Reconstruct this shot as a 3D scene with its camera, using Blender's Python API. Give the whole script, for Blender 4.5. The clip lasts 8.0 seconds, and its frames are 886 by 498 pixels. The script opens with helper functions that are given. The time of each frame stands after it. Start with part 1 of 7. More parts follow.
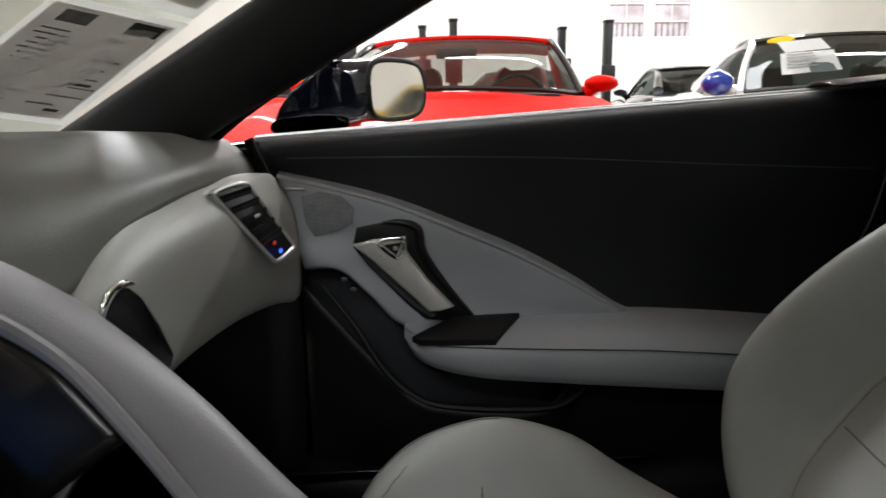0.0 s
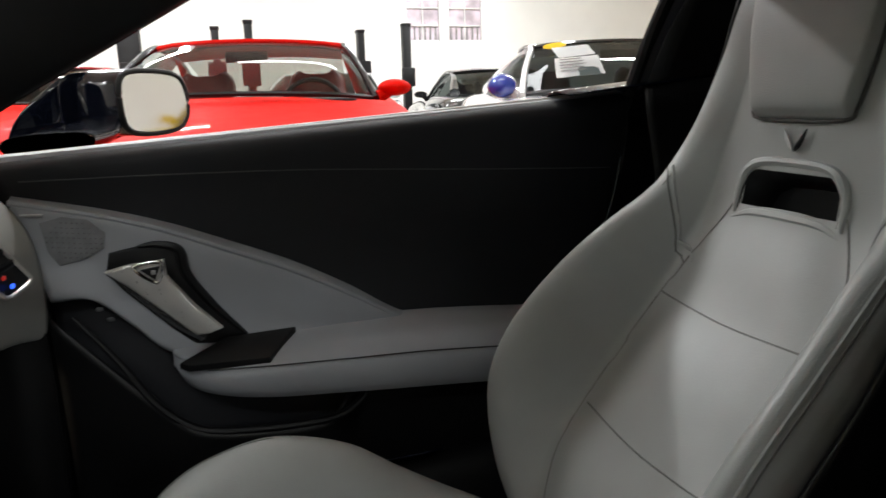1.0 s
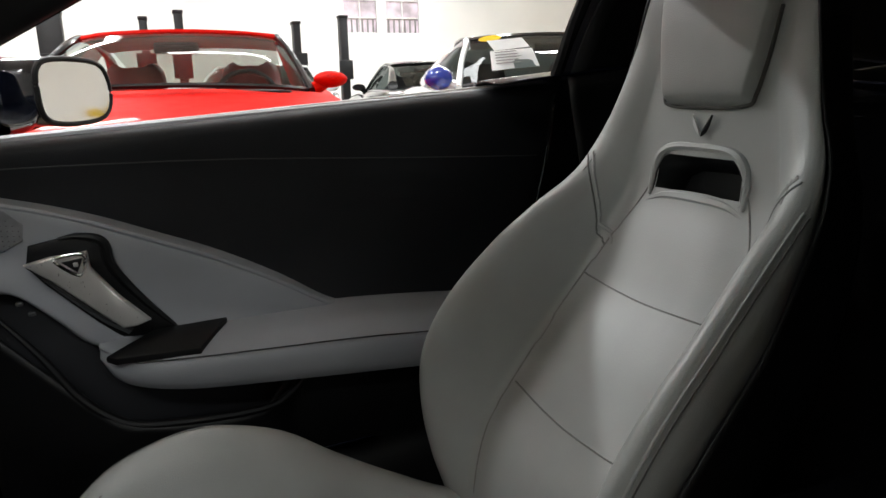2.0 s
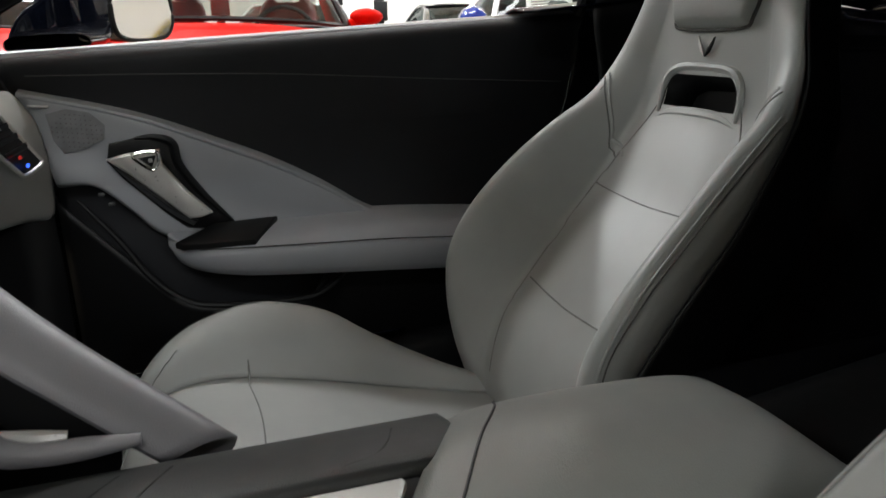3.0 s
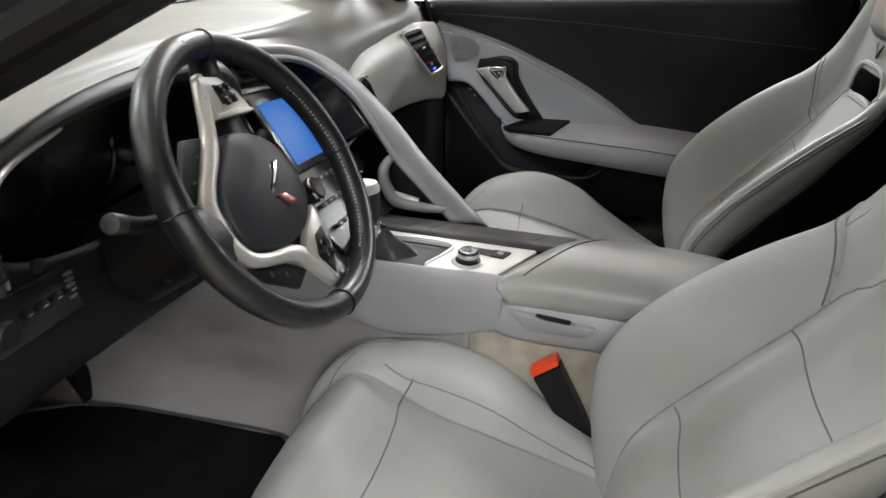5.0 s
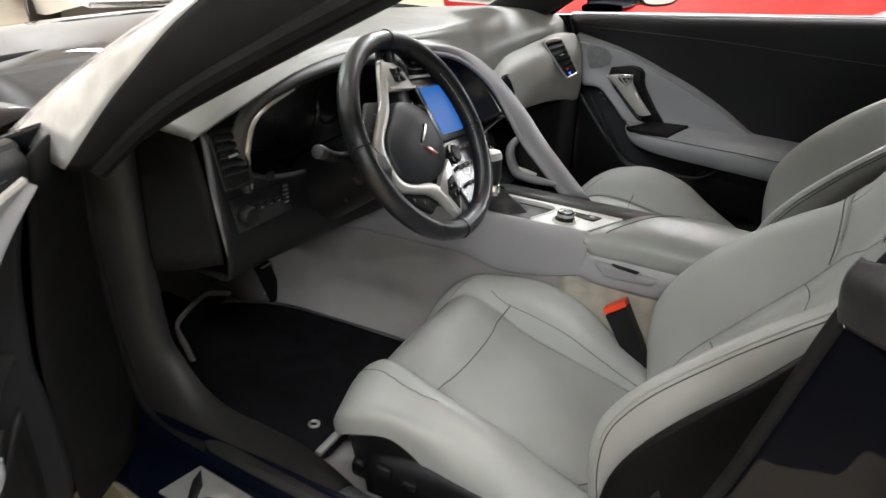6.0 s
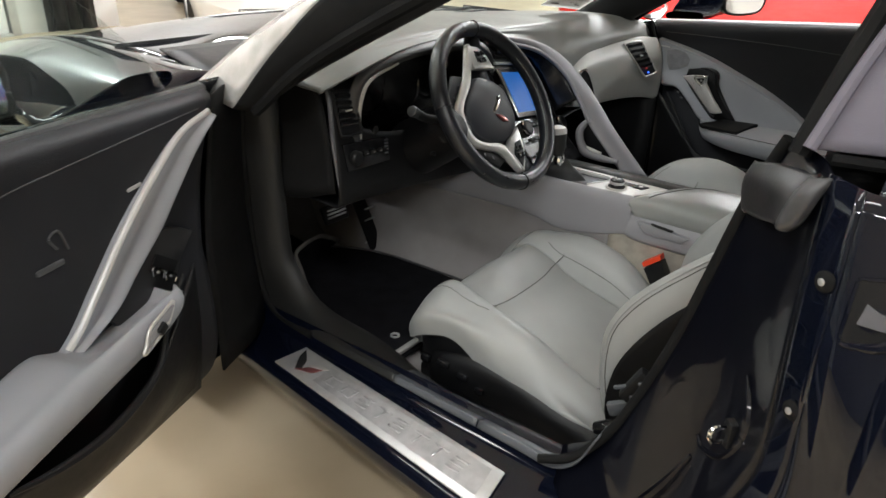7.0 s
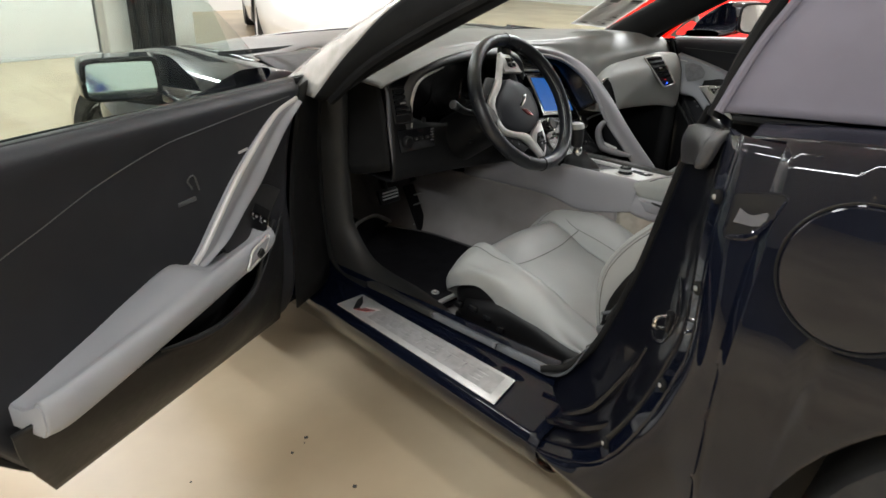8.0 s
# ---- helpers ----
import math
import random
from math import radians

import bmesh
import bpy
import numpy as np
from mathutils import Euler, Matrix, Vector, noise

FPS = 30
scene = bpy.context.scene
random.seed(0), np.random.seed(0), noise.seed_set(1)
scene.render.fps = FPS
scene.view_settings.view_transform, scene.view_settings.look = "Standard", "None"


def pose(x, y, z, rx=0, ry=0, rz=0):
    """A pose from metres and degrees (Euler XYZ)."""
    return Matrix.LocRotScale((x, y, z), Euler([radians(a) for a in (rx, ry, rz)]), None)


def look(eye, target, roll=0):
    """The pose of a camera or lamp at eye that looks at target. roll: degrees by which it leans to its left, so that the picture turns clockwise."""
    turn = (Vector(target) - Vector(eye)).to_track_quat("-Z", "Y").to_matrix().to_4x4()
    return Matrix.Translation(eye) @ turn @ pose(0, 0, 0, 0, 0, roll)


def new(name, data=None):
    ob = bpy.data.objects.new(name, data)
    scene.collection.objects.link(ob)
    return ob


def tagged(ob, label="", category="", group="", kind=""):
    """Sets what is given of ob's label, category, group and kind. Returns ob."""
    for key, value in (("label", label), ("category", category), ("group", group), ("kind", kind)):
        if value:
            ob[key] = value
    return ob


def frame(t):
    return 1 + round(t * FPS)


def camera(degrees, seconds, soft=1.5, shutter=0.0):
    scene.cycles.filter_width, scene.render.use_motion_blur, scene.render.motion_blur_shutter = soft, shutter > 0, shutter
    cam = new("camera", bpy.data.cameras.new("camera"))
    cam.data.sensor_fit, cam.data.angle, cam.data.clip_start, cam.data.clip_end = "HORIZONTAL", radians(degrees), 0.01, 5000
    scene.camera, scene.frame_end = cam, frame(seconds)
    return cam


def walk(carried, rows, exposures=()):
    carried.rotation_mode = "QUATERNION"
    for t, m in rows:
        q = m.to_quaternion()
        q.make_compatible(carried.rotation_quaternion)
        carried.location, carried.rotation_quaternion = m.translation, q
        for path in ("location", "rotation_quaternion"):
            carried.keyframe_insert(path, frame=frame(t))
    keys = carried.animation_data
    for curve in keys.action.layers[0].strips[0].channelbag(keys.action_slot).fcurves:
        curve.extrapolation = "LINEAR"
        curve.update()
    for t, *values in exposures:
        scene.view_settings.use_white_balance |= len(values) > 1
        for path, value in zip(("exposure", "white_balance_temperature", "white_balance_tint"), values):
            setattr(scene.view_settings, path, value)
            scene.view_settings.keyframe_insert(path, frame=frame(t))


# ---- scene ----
cam = camera(66.0, 8.0, shutter=0.25)
PATH = [
    (0, (0.015, -0.252, 0.866), (0.048, 1.702, 0.443), -0.6),
    (0.5, (0.045, -0.257, 0.864), (0.369, 1.67, 0.44), -1.2),
    (1, (0.086, -0.266, 0.88), (0.638, 1.608, 0.452), -1.4),
    (1.5, (0.113, -0.267, 0.885), (0.825, 1.552, 0.454), -1.5),
    (3, (0.051, -0.415, 0.839), (0.668, 1.393, 0.247), -0.1),
    (3.5, (0.075, -0.511, 0.877), (0.458, 1.308, 0.138), 0.1),
    (4, (0.111, -0.673, 0.951), (0.169, 1.139, 0.106), 0.0),
    (4.5, (0.152, -0.853, 0.991), (-0.028, 0.937, 0.117), 1.7),
    (5, (0.234, -0.995, 1.027), (-0.175, 0.745, 0.131), 1.9),
    (6.5, (0.507, -1.401, 1.077), (-0.456, 0.12, 0.207), 2.3),
    (7, (0.634, -1.504, 1.072), (-0.451, -0.058, 0.216), 2.1),
    (7.5, (0.746, -1.631, 1.081), (-0.444, -0.245, 0.267), 1.9),
    (8, (0.879, -1.746, 1.084), (-0.336, -0.374, 0.284), 1.8),
]
walk(cam, [(t, look(eye, target, roll)) for t, eye, target, roll in PATH], [(0.0, -0.56), (1.5, -0.68), (3.0, -0.47), (3.5, 0.12), (4.0, 0.30), (4.5, 0.44), (5.0, 0.44), (6.5, 0.12), (8.0, -0.10)])


# ---- light ----
world = bpy.data.worlds.new("hall_air")
world.use_nodes = True
world.node_tree.nodes["Background"].inputs[0].default_value = (1.0, 1.0, 1.0, 1)
world.node_tree.nodes["Background"].inputs[1].default_value = 0.02
scene.world = world
scene.view_settings.exposure = 0.0
# unseen ceiling lamps, added where parts of the car and hall need light
LAMPS = [(-6.2, 0.2, 190), (-8.6, 5.5, 110), (-1.75, -0.9, 30), (-5.2, -3.6, 30), (-1.8, 5.6, 400), (0.6, 3.0, 150), (-1.2, -4.2, 130), (2.4, -3.6, 110), (8.8, -2.2, 190), (3.4, -9.2, 380), (1.2, 7.2, 60), (5.2, 6.6, 420), (-1.6, 10.4, 300), (3.8, 10.4, 340)]
CEIL = 4.4
for lx, ly, power in LAMPS:
    lamp = bpy.data.lights.new("unseen_strip", "AREA")
    lamp.shape, lamp.size, lamp.size_y, lamp.energy, lamp.color = "RECTANGLE", 2.4, 0.30, power, (0.945, 0.98, 1.0)
    ob = new("unseen_strip", lamp)
    ob.location = (lx, ly, CEIL - 0.16)


# ---- shape helpers ----
from mathutils.bvhtree import BVHTree

XF = [Matrix.Identity(4)]
WORLD_OF = {}


def cat(pts, n, closed=False):
    """n points along a smooth curve through pts."""
    p = [Vector(q) for q in pts]
    k = len(p)
    if k == 2 and not closed:
        return [p[0].lerp(p[1], i / (n - 1)) for i in range(n)]
    segs = k if closed else k - 1
    out = []
    for i in range(n):
        u = i / (n if closed else n - 1) * segs
        j = min(int(u), segs - 1)
        t = u - j
        if closed:
            a, b, c, d = p[(j - 1) % k], p[j % k], p[(j + 1) % k], p[(j + 2) % k]
        else:
            b, c = p[j], p[j + 1]
            a = p[j - 1] if j else b * 2 - c
            d = p[j + 2] if j + 2 < k else c * 2 - b
        out.append(b + ((c - a) + ((a * 2 - b * 5 + c * 4 - d) + (b * 3 - a - c * 3 + d) * t) * t) * (t * 0.5))
    return out


def skin(rows, nu, nv, cu=False, cv=False):
    """A smooth sheet through rows of points."""
    fine = [cat(r, nv, cv) for r in rows]
    cols = [cat([r[j] for r in fine], nu, cu) for j in range(nv)]
    v = [cols[j][i] for i in range(nu) for j in range(nv)]
    f = []
    for i in range(nu if cu else nu - 1):
        for j in range(nv if cv else nv - 1):
            i2, j2 = (i + 1) % nu, (j + 1) % nv
            f.append((i * nv + j, i2 * nv + j, i2 * nv + j2, i * nv + j2))
    return v, f


def capped(g, nu, nv):
    """Closes both ends of a sheet that runs round along its second way."""
    v, f = g
    return v, f + [tuple(range(nv))[::-1], tuple((nu - 1) * nv + j for j in range(nv))]


def tube(path, r, n=10, m=None, closed=False, flat=1.0, up=(0, 0, 1)):
    """A round (or flattened) bar along a smooth path. r: one radius or several along it."""
    m = m or max(4 * len(path), 8)
    c = cat(path, m, closed)
    rs = cat([(q, 0, 0) for q in r], m) if isinstance(r, (list, tuple)) else None
    v, f = [], []
    for i in range(m):
        a = c[(i + 1) % m] if closed or i < m - 1 else c[i]
        b = c[i - 1] if closed or i else c[i]
        t = (a - b).normalized()
        s = t.cross(Vector(up))
        s = s.normalized() if s.length > 1e-4 else t.orthogonal().normalized()
        w = s.cross(t)
        q = rs[i].x if rs else r
        for j in range(n):
            g = 2 * math.pi * j / n
            v.append(c[i] + s * (math.cos(g) * q) + w * (math.sin(g) * q * flat))
    for i in range(m if closed else m - 1):
        for j in range(n):
            i2, j2 = (i + 1) % m, (j + 1) % n
            f.append((i * n + j, i * n + j2, i2 * n + j2, i2 * n + j))
    if not closed:
        f += [tuple(range(n)), tuple((m - 1) * n + j for j in range(n))[::-1]]
    return v, f


def joined(*gs):
    v, f = [], []
    for a, b in gs:
        k = len(v)
        v += list(a)
        f += [tuple(i + k for i in q) for q in b]
    return v, f


def from_bm(bm):
    bm.verts.index_update()
    g = [q.co.copy() for q in bm.verts], [tuple(w.index for w in q.verts) for q in bm.faces]
    bm.free()
    return g


def moved(g, m):
    return [m @ Vector(q) for q in g[0]], g[1]


def box(c, s, bevel=0.004, seg=2, turn=(0, 0, 0)):
    bm = bmesh.new()
    bmesh.ops.create_cube(bm, size=1.0)
    for q in bm.verts:
        q.co = Vector((q.co.x * s[0], q.co.y * s[1], q.co.z * s[2]))
    if bevel:
        bmesh.ops.bevel(bm, geom=bm.edges[:], offset=min(bevel, min(s) * 0.45), segments=seg, profile=0.5, affect="EDGES")
    return moved(from_bm(bm), pose(*c, *turn))


def slab(outline, depth, bevel=0.003, seg=2):
    """A flat plate: the outline's points (nearly in one plane) pushed by the vector depth, edges rounded."""
    bm = bmesh.new()
    d = Vector(depth)
    lo = [bm.verts.new(Vector(q)) for q in outline]
    hi = [bm.verts.new(Vector(q) + d) for q in outline]
    n = len(lo)
    bm.faces.new(lo[::-1])
    top = bm.faces.new(hi)
    for i in range(n):
        bm.faces.new((lo[i], lo[(i + 1) % n], hi[(i + 1) % n], hi[i]))
    bmesh.ops.recalc_face_normals(bm, faces=bm.faces[:])
    if bevel:
        bmesh.ops.bevel(bm, geom=list(top.edges), offset=bevel, segments=seg, profile=0.5, affect="EDGES")
    return from_bm(bm)


def lathe(profile, m, n=24):
    """Turns (radius, height) points round z; m places it."""
    v, f = [], []
    for r, h in profile:
        v += [(r * math.cos(2 * math.pi * j / n), r * math.sin(2 * math.pi * j / n), h) for j in range(n)]
    for i in range(len(profile) - 1):
        f += [(i * n + j, i * n + (j + 1) % n, (i + 1) * n + (j + 1) % n, (i + 1) * n + j) for j in range(n)]
    f += [tuple(range(n))[::-1], tuple((len(profile) - 1) * n + j for j in range(n))]
    return moved((v, f), m)


def follow(g, pts, lift, n):
    """A smooth line through pts, laid onto the surface g and lifted off it."""
    tree = BVHTree.FromPolygons([Vector(q) for q in g[0]], g[1])
    out = []
    for q in cat(pts, n):
        at, nm, _, _ = tree.find_nearest(q)
        nm = nm if (q - at).dot(nm) >= 0 else -nm
        out.append(at + nm * lift)
    return out


def seam(g, pts, r=0.0016, lift=0.0004, n=40):
    return tube(follow(g, pts, lift, n), r, 6, n)


def thing(name, at, label, category, group="", kind=""):
    ob = new(name)
    ob.empty_display_size = 0.05
    ob.location = XF[-1] @ Vector(at)
    WORLD_OF[ob] = Matrix.Translation(ob.location)
    return tagged(ob, label, category, group, kind)


def part(name, g, material, parent=None, label="", sharp=38, thick=0.0, level=0):
    """One mesh object from (points, faces) or a bmesh, under a thing or a part."""
    v, f = from_bm(g) if isinstance(g, bmesh.types.BMesh) else g
    me = bpy.data.meshes.new(name)
    me.from_pydata([XF[-1] @ Vector(q) for q in v], [], f)
    me.materials.append(material)
    if XF[-1].determinant() < 0:
        me.flip_normals()
    me.polygons.foreach_set("use_smooth", [True] * len(me.polygons))
    me.set_sharp_from_angle(angle=radians(sharp))
    me.update()
    ob = new(name, me)
    if parent is not None:
        ob.parent = parent
        ob.matrix_parent_inverse = WORLD_OF.get(parent, Matrix.Identity(4)).inverted()
    if thick:
        s = ob.modifiers.new("solid", "SOLIDIFY")
        s.thickness, s.offset = thick, 0.0
    if level:
        s = ob.modifiers.new("smooth", "SUBSURF")
        s.levels = s.render_levels = level
    if label:
        tagged(ob, label)
    return ob


def setting(name, g, material, label, category, **k):
    return tagged(part(name, g, material, None, **k), label, category, kind="structure")


# ---- materials ----
def M(name, col, rough=0.5, metal=0.0, var=0.12, blotch=6.0, grain=0.0, bump=0.15, coat=0.0, pebble=False, spec=0.5, stain=None):
    m = bpy.data.materials.new(name)
    m.use_nodes = True
    nt = m.node_tree
    N, L = nt.nodes, nt.links
    b = N["Principled BSDF"]
    co = N.new("ShaderNodeTexCoord")
    big = N.new("ShaderNodeTexNoise")
    big.inputs["Scale"].default_value, big.inputs["Detail"].default_value = blotch, 5
    L.new(co.outputs["Object"], big.inputs["Vector"])
    mix = N.new("ShaderNodeMix")
    mix.data_type = "RGBA"
    lo = stain or [c * (1 - var) for c in col]
    mix.inputs[6].default_value, mix.inputs[7].default_value = (*lo, 1), (*[min(1, c * (1 + var * 0.6)) for c in col], 1)
    ramp = N.new("ShaderNodeMapRange")
    ramp.inputs[1].default_value, ramp.inputs[2].default_value = 0.35, 0.62
    L.new(big.outputs["Fac"], ramp.inputs[0])
    L.new(ramp.outputs[0], mix.inputs[0])
    L.new(mix.outputs[2], b.inputs["Base Color"])
    rr = N.new("ShaderNodeMapRange")
    rr.inputs[3].default_value, rr.inputs[4].default_value = max(rough - 0.07, 0.02), min(rough + 0.07, 1)
    fine = N.new("ShaderNodeTexNoise")
    fine.inputs["Scale"].default_value, fine.inputs["Detail"].default_value = blotch * 7, 3
    L.new(co.outputs["Object"], fine.inputs["Vector"])
    L.new(fine.outputs["Fac"], rr.inputs[0])
    L.new(rr.outputs[0], b.inputs["Roughness"])
    b.inputs["Metallic"].default_value = metal
    b.inputs["Specular IOR Level"].default_value = spec
    if coat:
        b.inputs["Coat Weight"].default_value, b.inputs["Coat Roughness"].default_value = coat, 0.03
        b.inputs["Coat IOR"].default_value = 1.5
    if grain:
        if pebble:
            g = N.new("ShaderNodeTexVoronoi")
            g.inputs["Scale"].default_value = grain
            L.new(co.outputs["Object"], g.inputs["Vector"])
            out = g.outputs["Distance"]
        else:
            g = N.new("ShaderNodeTexNoise")
            g.inputs["Scale"].default_value, g.inputs["Detail"].default_value = grain, 4
            L.new(co.outputs["Object"], g.inputs["Vector"])
            out = g.outputs["Fac"]
        bp = N.new("ShaderNodeBump")
        bp.inputs["Strength"].default_value, bp.inputs["Distance"].default_value = bump, 0.002
        L.new(out, bp.inputs["Height"])
        L.new(bp.outputs[0], b.inputs["Normal"])
    return m


def glass(name, tint=(0.9, 0.95, 0.92), gloss=1.0):
    """Thin glass: clear, with gloss that grows towards a grazing view."""
    m = bpy.data.materials.new(name)
    m.use_nodes = True
    N, L = m.node_tree.nodes, m.node_tree.links
    N.remove(N["Principled BSDF"])
    t, g, mx, lw, p5, ad = (N.new("ShaderNode" + k) for k in ("BsdfTransparent", "BsdfGlossy", "MixShader", "LayerWeight", "Math", "Math"))
    t.inputs[0].default_value = (*tint, 1)
    g.inputs["Roughness"].default_value = 0.01
    lw.inputs["Blend"].default_value = 0.5
    p5.operation, ad.operation = "POWER", "MULTIPLY_ADD"
    p5.inputs[1].default_value = 5.0
    ad.inputs[1].default_value, ad.inputs[2].default_value = 0.85 * gloss, 0.045 * gloss
    L.new(lw.outputs["Facing"], p5.inputs[0])
    L.new(p5.outputs[0], ad.inputs[0])
    L.new(ad.outputs[0], mx.inputs[0])
    L.new(t.outputs[0], mx.inputs[1])
    L.new(g.outputs[0], mx.inputs[2])
    L.new(mx.outputs[0], N["Material Output"].inputs[0])
    return m


def sheet_paper(name, col):
    """Thin paper that lets some light through."""
    m = M(name, col, 0.8, var=0.05, blotch=10, spec=0.2)
    N, L = m.node_tree.nodes, m.node_tree.links
    b = N["Principled BSDF"]
    t, mx = N.new("ShaderNodeBsdfTranslucent"), N.new("ShaderNodeMixShader")
    t.inputs[0].default_value = (*col, 1)
    mx.inputs[0].default_value = 0.62
    L.new(b.outputs[0], mx.inputs[1])
    L.new(t.outputs[0], mx.inputs[2])
    L.new(mx.outputs[0], N["Material Output"].inputs[0])
    return m


def glow(name, col, power):
    m = bpy.data.materials.new(name)
    m.use_nodes = True
    b = m.node_tree.nodes["Principled BSDF"]
    b.inputs["Base Color"].default_value = (0.004, 0.004, 0.004, 1)
    b.inputs["Specular IOR Level"].default_value = 0.12
    b.inputs["Emission Color"].default_value = (*col, 1)
    b.inputs["Emission Strength"].default_value = power
    b.inputs["Roughness"].default_value = 0.3
    return m


LEATHER = M("grey_leather", (0.335, 0.340, 0.328), 0.42, var=0.10, blotch=5, grain=700, bump=0.10, pebble=True)
LEATHER_DK = M("dark_leather", (0.018, 0.018, 0.019), 0.45, var=0.25, blotch=7, grain=600, bump=0.12, pebble=True)
GREY_TRIM = M("grey_trim", (0.300, 0.296, 0.312), 0.48, var=0.08, blotch=4, grain=650, bump=0.08, pebble=True)
# console grey darkened, so the shade on the arch sits in its colour
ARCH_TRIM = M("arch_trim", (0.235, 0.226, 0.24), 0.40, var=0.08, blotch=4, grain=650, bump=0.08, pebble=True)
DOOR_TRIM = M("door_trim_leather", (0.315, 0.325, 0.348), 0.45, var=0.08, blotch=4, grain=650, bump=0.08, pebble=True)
# seat leather made brighter: the light on the passenger panel is in its colour
LIT_PANEL_LEATHER = M("lit_panel_leather", (0.45, 0.455, 0.438), 0.36, var=0.10, blotch=5, grain=700, bump=0.10, pebble=True)
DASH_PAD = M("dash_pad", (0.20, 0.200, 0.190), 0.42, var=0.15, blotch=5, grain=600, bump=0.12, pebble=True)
DOOR_PAD = M("door_pad", (0.017, 0.0175, 0.0205), 0.55, var=0.2, blotch=4, grain=600, bump=0.12, pebble=True, spec=0.3)
BLACK = M("black_plastic", (0.006, 0.006, 0.0065), 0.48, var=0.25, blotch=9, grain=500, bump=0.06, spec=0.32)
GLOSSBLACK = M("gloss_black", (0.008, 0.008, 0.009), 0.22, var=0.2, blotch=9)
WHEEL_LEATHER = M("wheel_leather", (0.014, 0.015, 0.018), 0.30, var=0.3, blotch=14, grain=800, bump=0.10, pebble=True)
RUBBER = M("rubber", (0.009, 0.009, 0.009), 0.75, var=0.25, blotch=12, grain=220, bump=0.08, spec=0.12)
SATIN = M("satin_metal", (0.60, 0.59, 0.57), 0.30, 0.55, var=0.05, blotch=30)
SEAM_SOFT = M("seam_shade", (0.135, 0.138, 0.128), 0.5, var=0.1, blotch=9)
BRUSHED = M("brushed_metal", (0.58, 0.58, 0.58), 0.36, 0.65, var=0.10, blotch=25, grain=500, bump=0.04)
CHROME = M("chrome", (0.85, 0.85, 0.85), 0.08, 1.0, var=0.04, blotch=10)
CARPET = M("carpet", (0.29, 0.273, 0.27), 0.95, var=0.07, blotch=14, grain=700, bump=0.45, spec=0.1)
# black of the floor mat, also used for shade in the passenger footwell
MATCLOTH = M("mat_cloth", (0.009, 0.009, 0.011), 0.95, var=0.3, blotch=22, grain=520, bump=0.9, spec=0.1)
RIBBED = M("ribbed_carpet", (0.42, 0.388, 0.33), 0.95, var=0.10, blotch=45, grain=600, bump=0.6, spec=0.1)
_n, _l = RIBBED.node_tree.nodes, RIBBED.node_tree.links
_w = _n.new("ShaderNodeTexWave")
_w.inputs["Scale"].default_value, _w.inputs["Distortion"].default_value, _w.inputs["Detail Scale"].default_value = 70.0, 6.0, 9.0
_l.new(_n["Texture Coordinate"].outputs["Object"], _w.inputs["Vector"])
_b = _n.new("ShaderNodeBump")
_b.inputs["Strength"].default_value, _b.inputs["Distance"].default_value = 0.30, 0.003
_l.new(_w.outputs["Fac"], _b.inputs["Height"])
_old = _n["Principled BSDF"].inputs["Normal"].links[0].from_node
_l.new(_b.outputs["Normal"], _old.inputs["Normal"])
NAVY = M("navy_paint", (0.0013, 0.0026, 0.0085), 0.6, 0.0, var=0.12, blotch=3, coat=1.0, spec=0.05)
JAMB = M("jamb_dark", (0.0024, 0.0028, 0.0055), 0.4, 0.0, var=0.2, blotch=5, coat=0.6, spec=0.1)
SOFTTOP = M("soft_top_cloth", (0.165, 0.155, 0.185), 0.9, var=0.08, blotch=8, grain=900, bump=0.25, spec=0.15)
HEADLINER = M("headliner", (0.010, 0.010, 0.010), 0.9, var=0.15, blotch=8, grain=500, bump=0.2)
RED = M("red_paint", (0.60, 0.006, 0.002), 0.5, var=0.05, blotch=2, coat=0.07, spec=0.02)
DARKRED = M("dark_red_paint", (0.20, 0.008, 0.010), 0.22, var=0.06, blotch=2, coat=1.0)
WHITE = M("white_paint", (0.80, 0.80, 0.79), 0.25, var=0.03, blotch=2, coat=1.0)
BLUE = M("blue_paint", (0.012, 0.035, 0.30), 0.22, var=0.08, blotch=2, coat=1.0)
BLACKPAINT = M("black_paint", (0.008, 0.008, 0.009), 0.2, var=0.1, blotch=2, coat=1.0)
YELLOW = M("yellow_paint", (0.75, 0.52, 0.02), 0.25, var=0.05, blotch=2, coat=1.0)
REDSEAT = M("red_leather", (0.22, 0.02, 0.018), 0.5, var=0.12, blotch=6, grain=600, bump=0.1, pebble=True)
TYRE = M("tyre", (0.018, 0.018, 0.018), 0.7, var=0.2, blotch=15, grain=200, bump=0.2)
PAPER = sheet_paper("paper", (0.74, 0.72, 0.70))
PAPER_WHITE = sheet_paper("paper_white", (0.90, 0.90, 0.89))
INK = M("ink", (0.10, 0.095, 0.09), 0.8, var=0.2, blotch=60, spec=0.1)
INK_PALE = M("ink_pale", (0.26, 0.25, 0.24), 0.8, var=0.2, blotch=60, spec=0.1)
WALL = M("white_wall", (0.82, 0.82, 0.81), 0.75, var=0.05, blotch=0.8, grain=60, bump=0.05)
GREYWALL = M("dark_near_wall", (0.16, 0.155, 0.15), 0.8, var=0.2, blotch=0.6, grain=40, bump=0.1)
CONCRETE = M("coated_concrete", (0.575, 0.48, 0.342), 0.36, var=0.10, blotch=1.4, grain=120, bump=0.05, stain=(0.45, 0.36, 0.245))
CEILING_M = M("ceiling_paint", (0.70, 0.70, 0.68), 0.85, var=0.05, blotch=0.7)
ORANGE = M("orange_plastic", (0.80, 0.06, 0.015), 0.4, var=0.06, blotch=30)
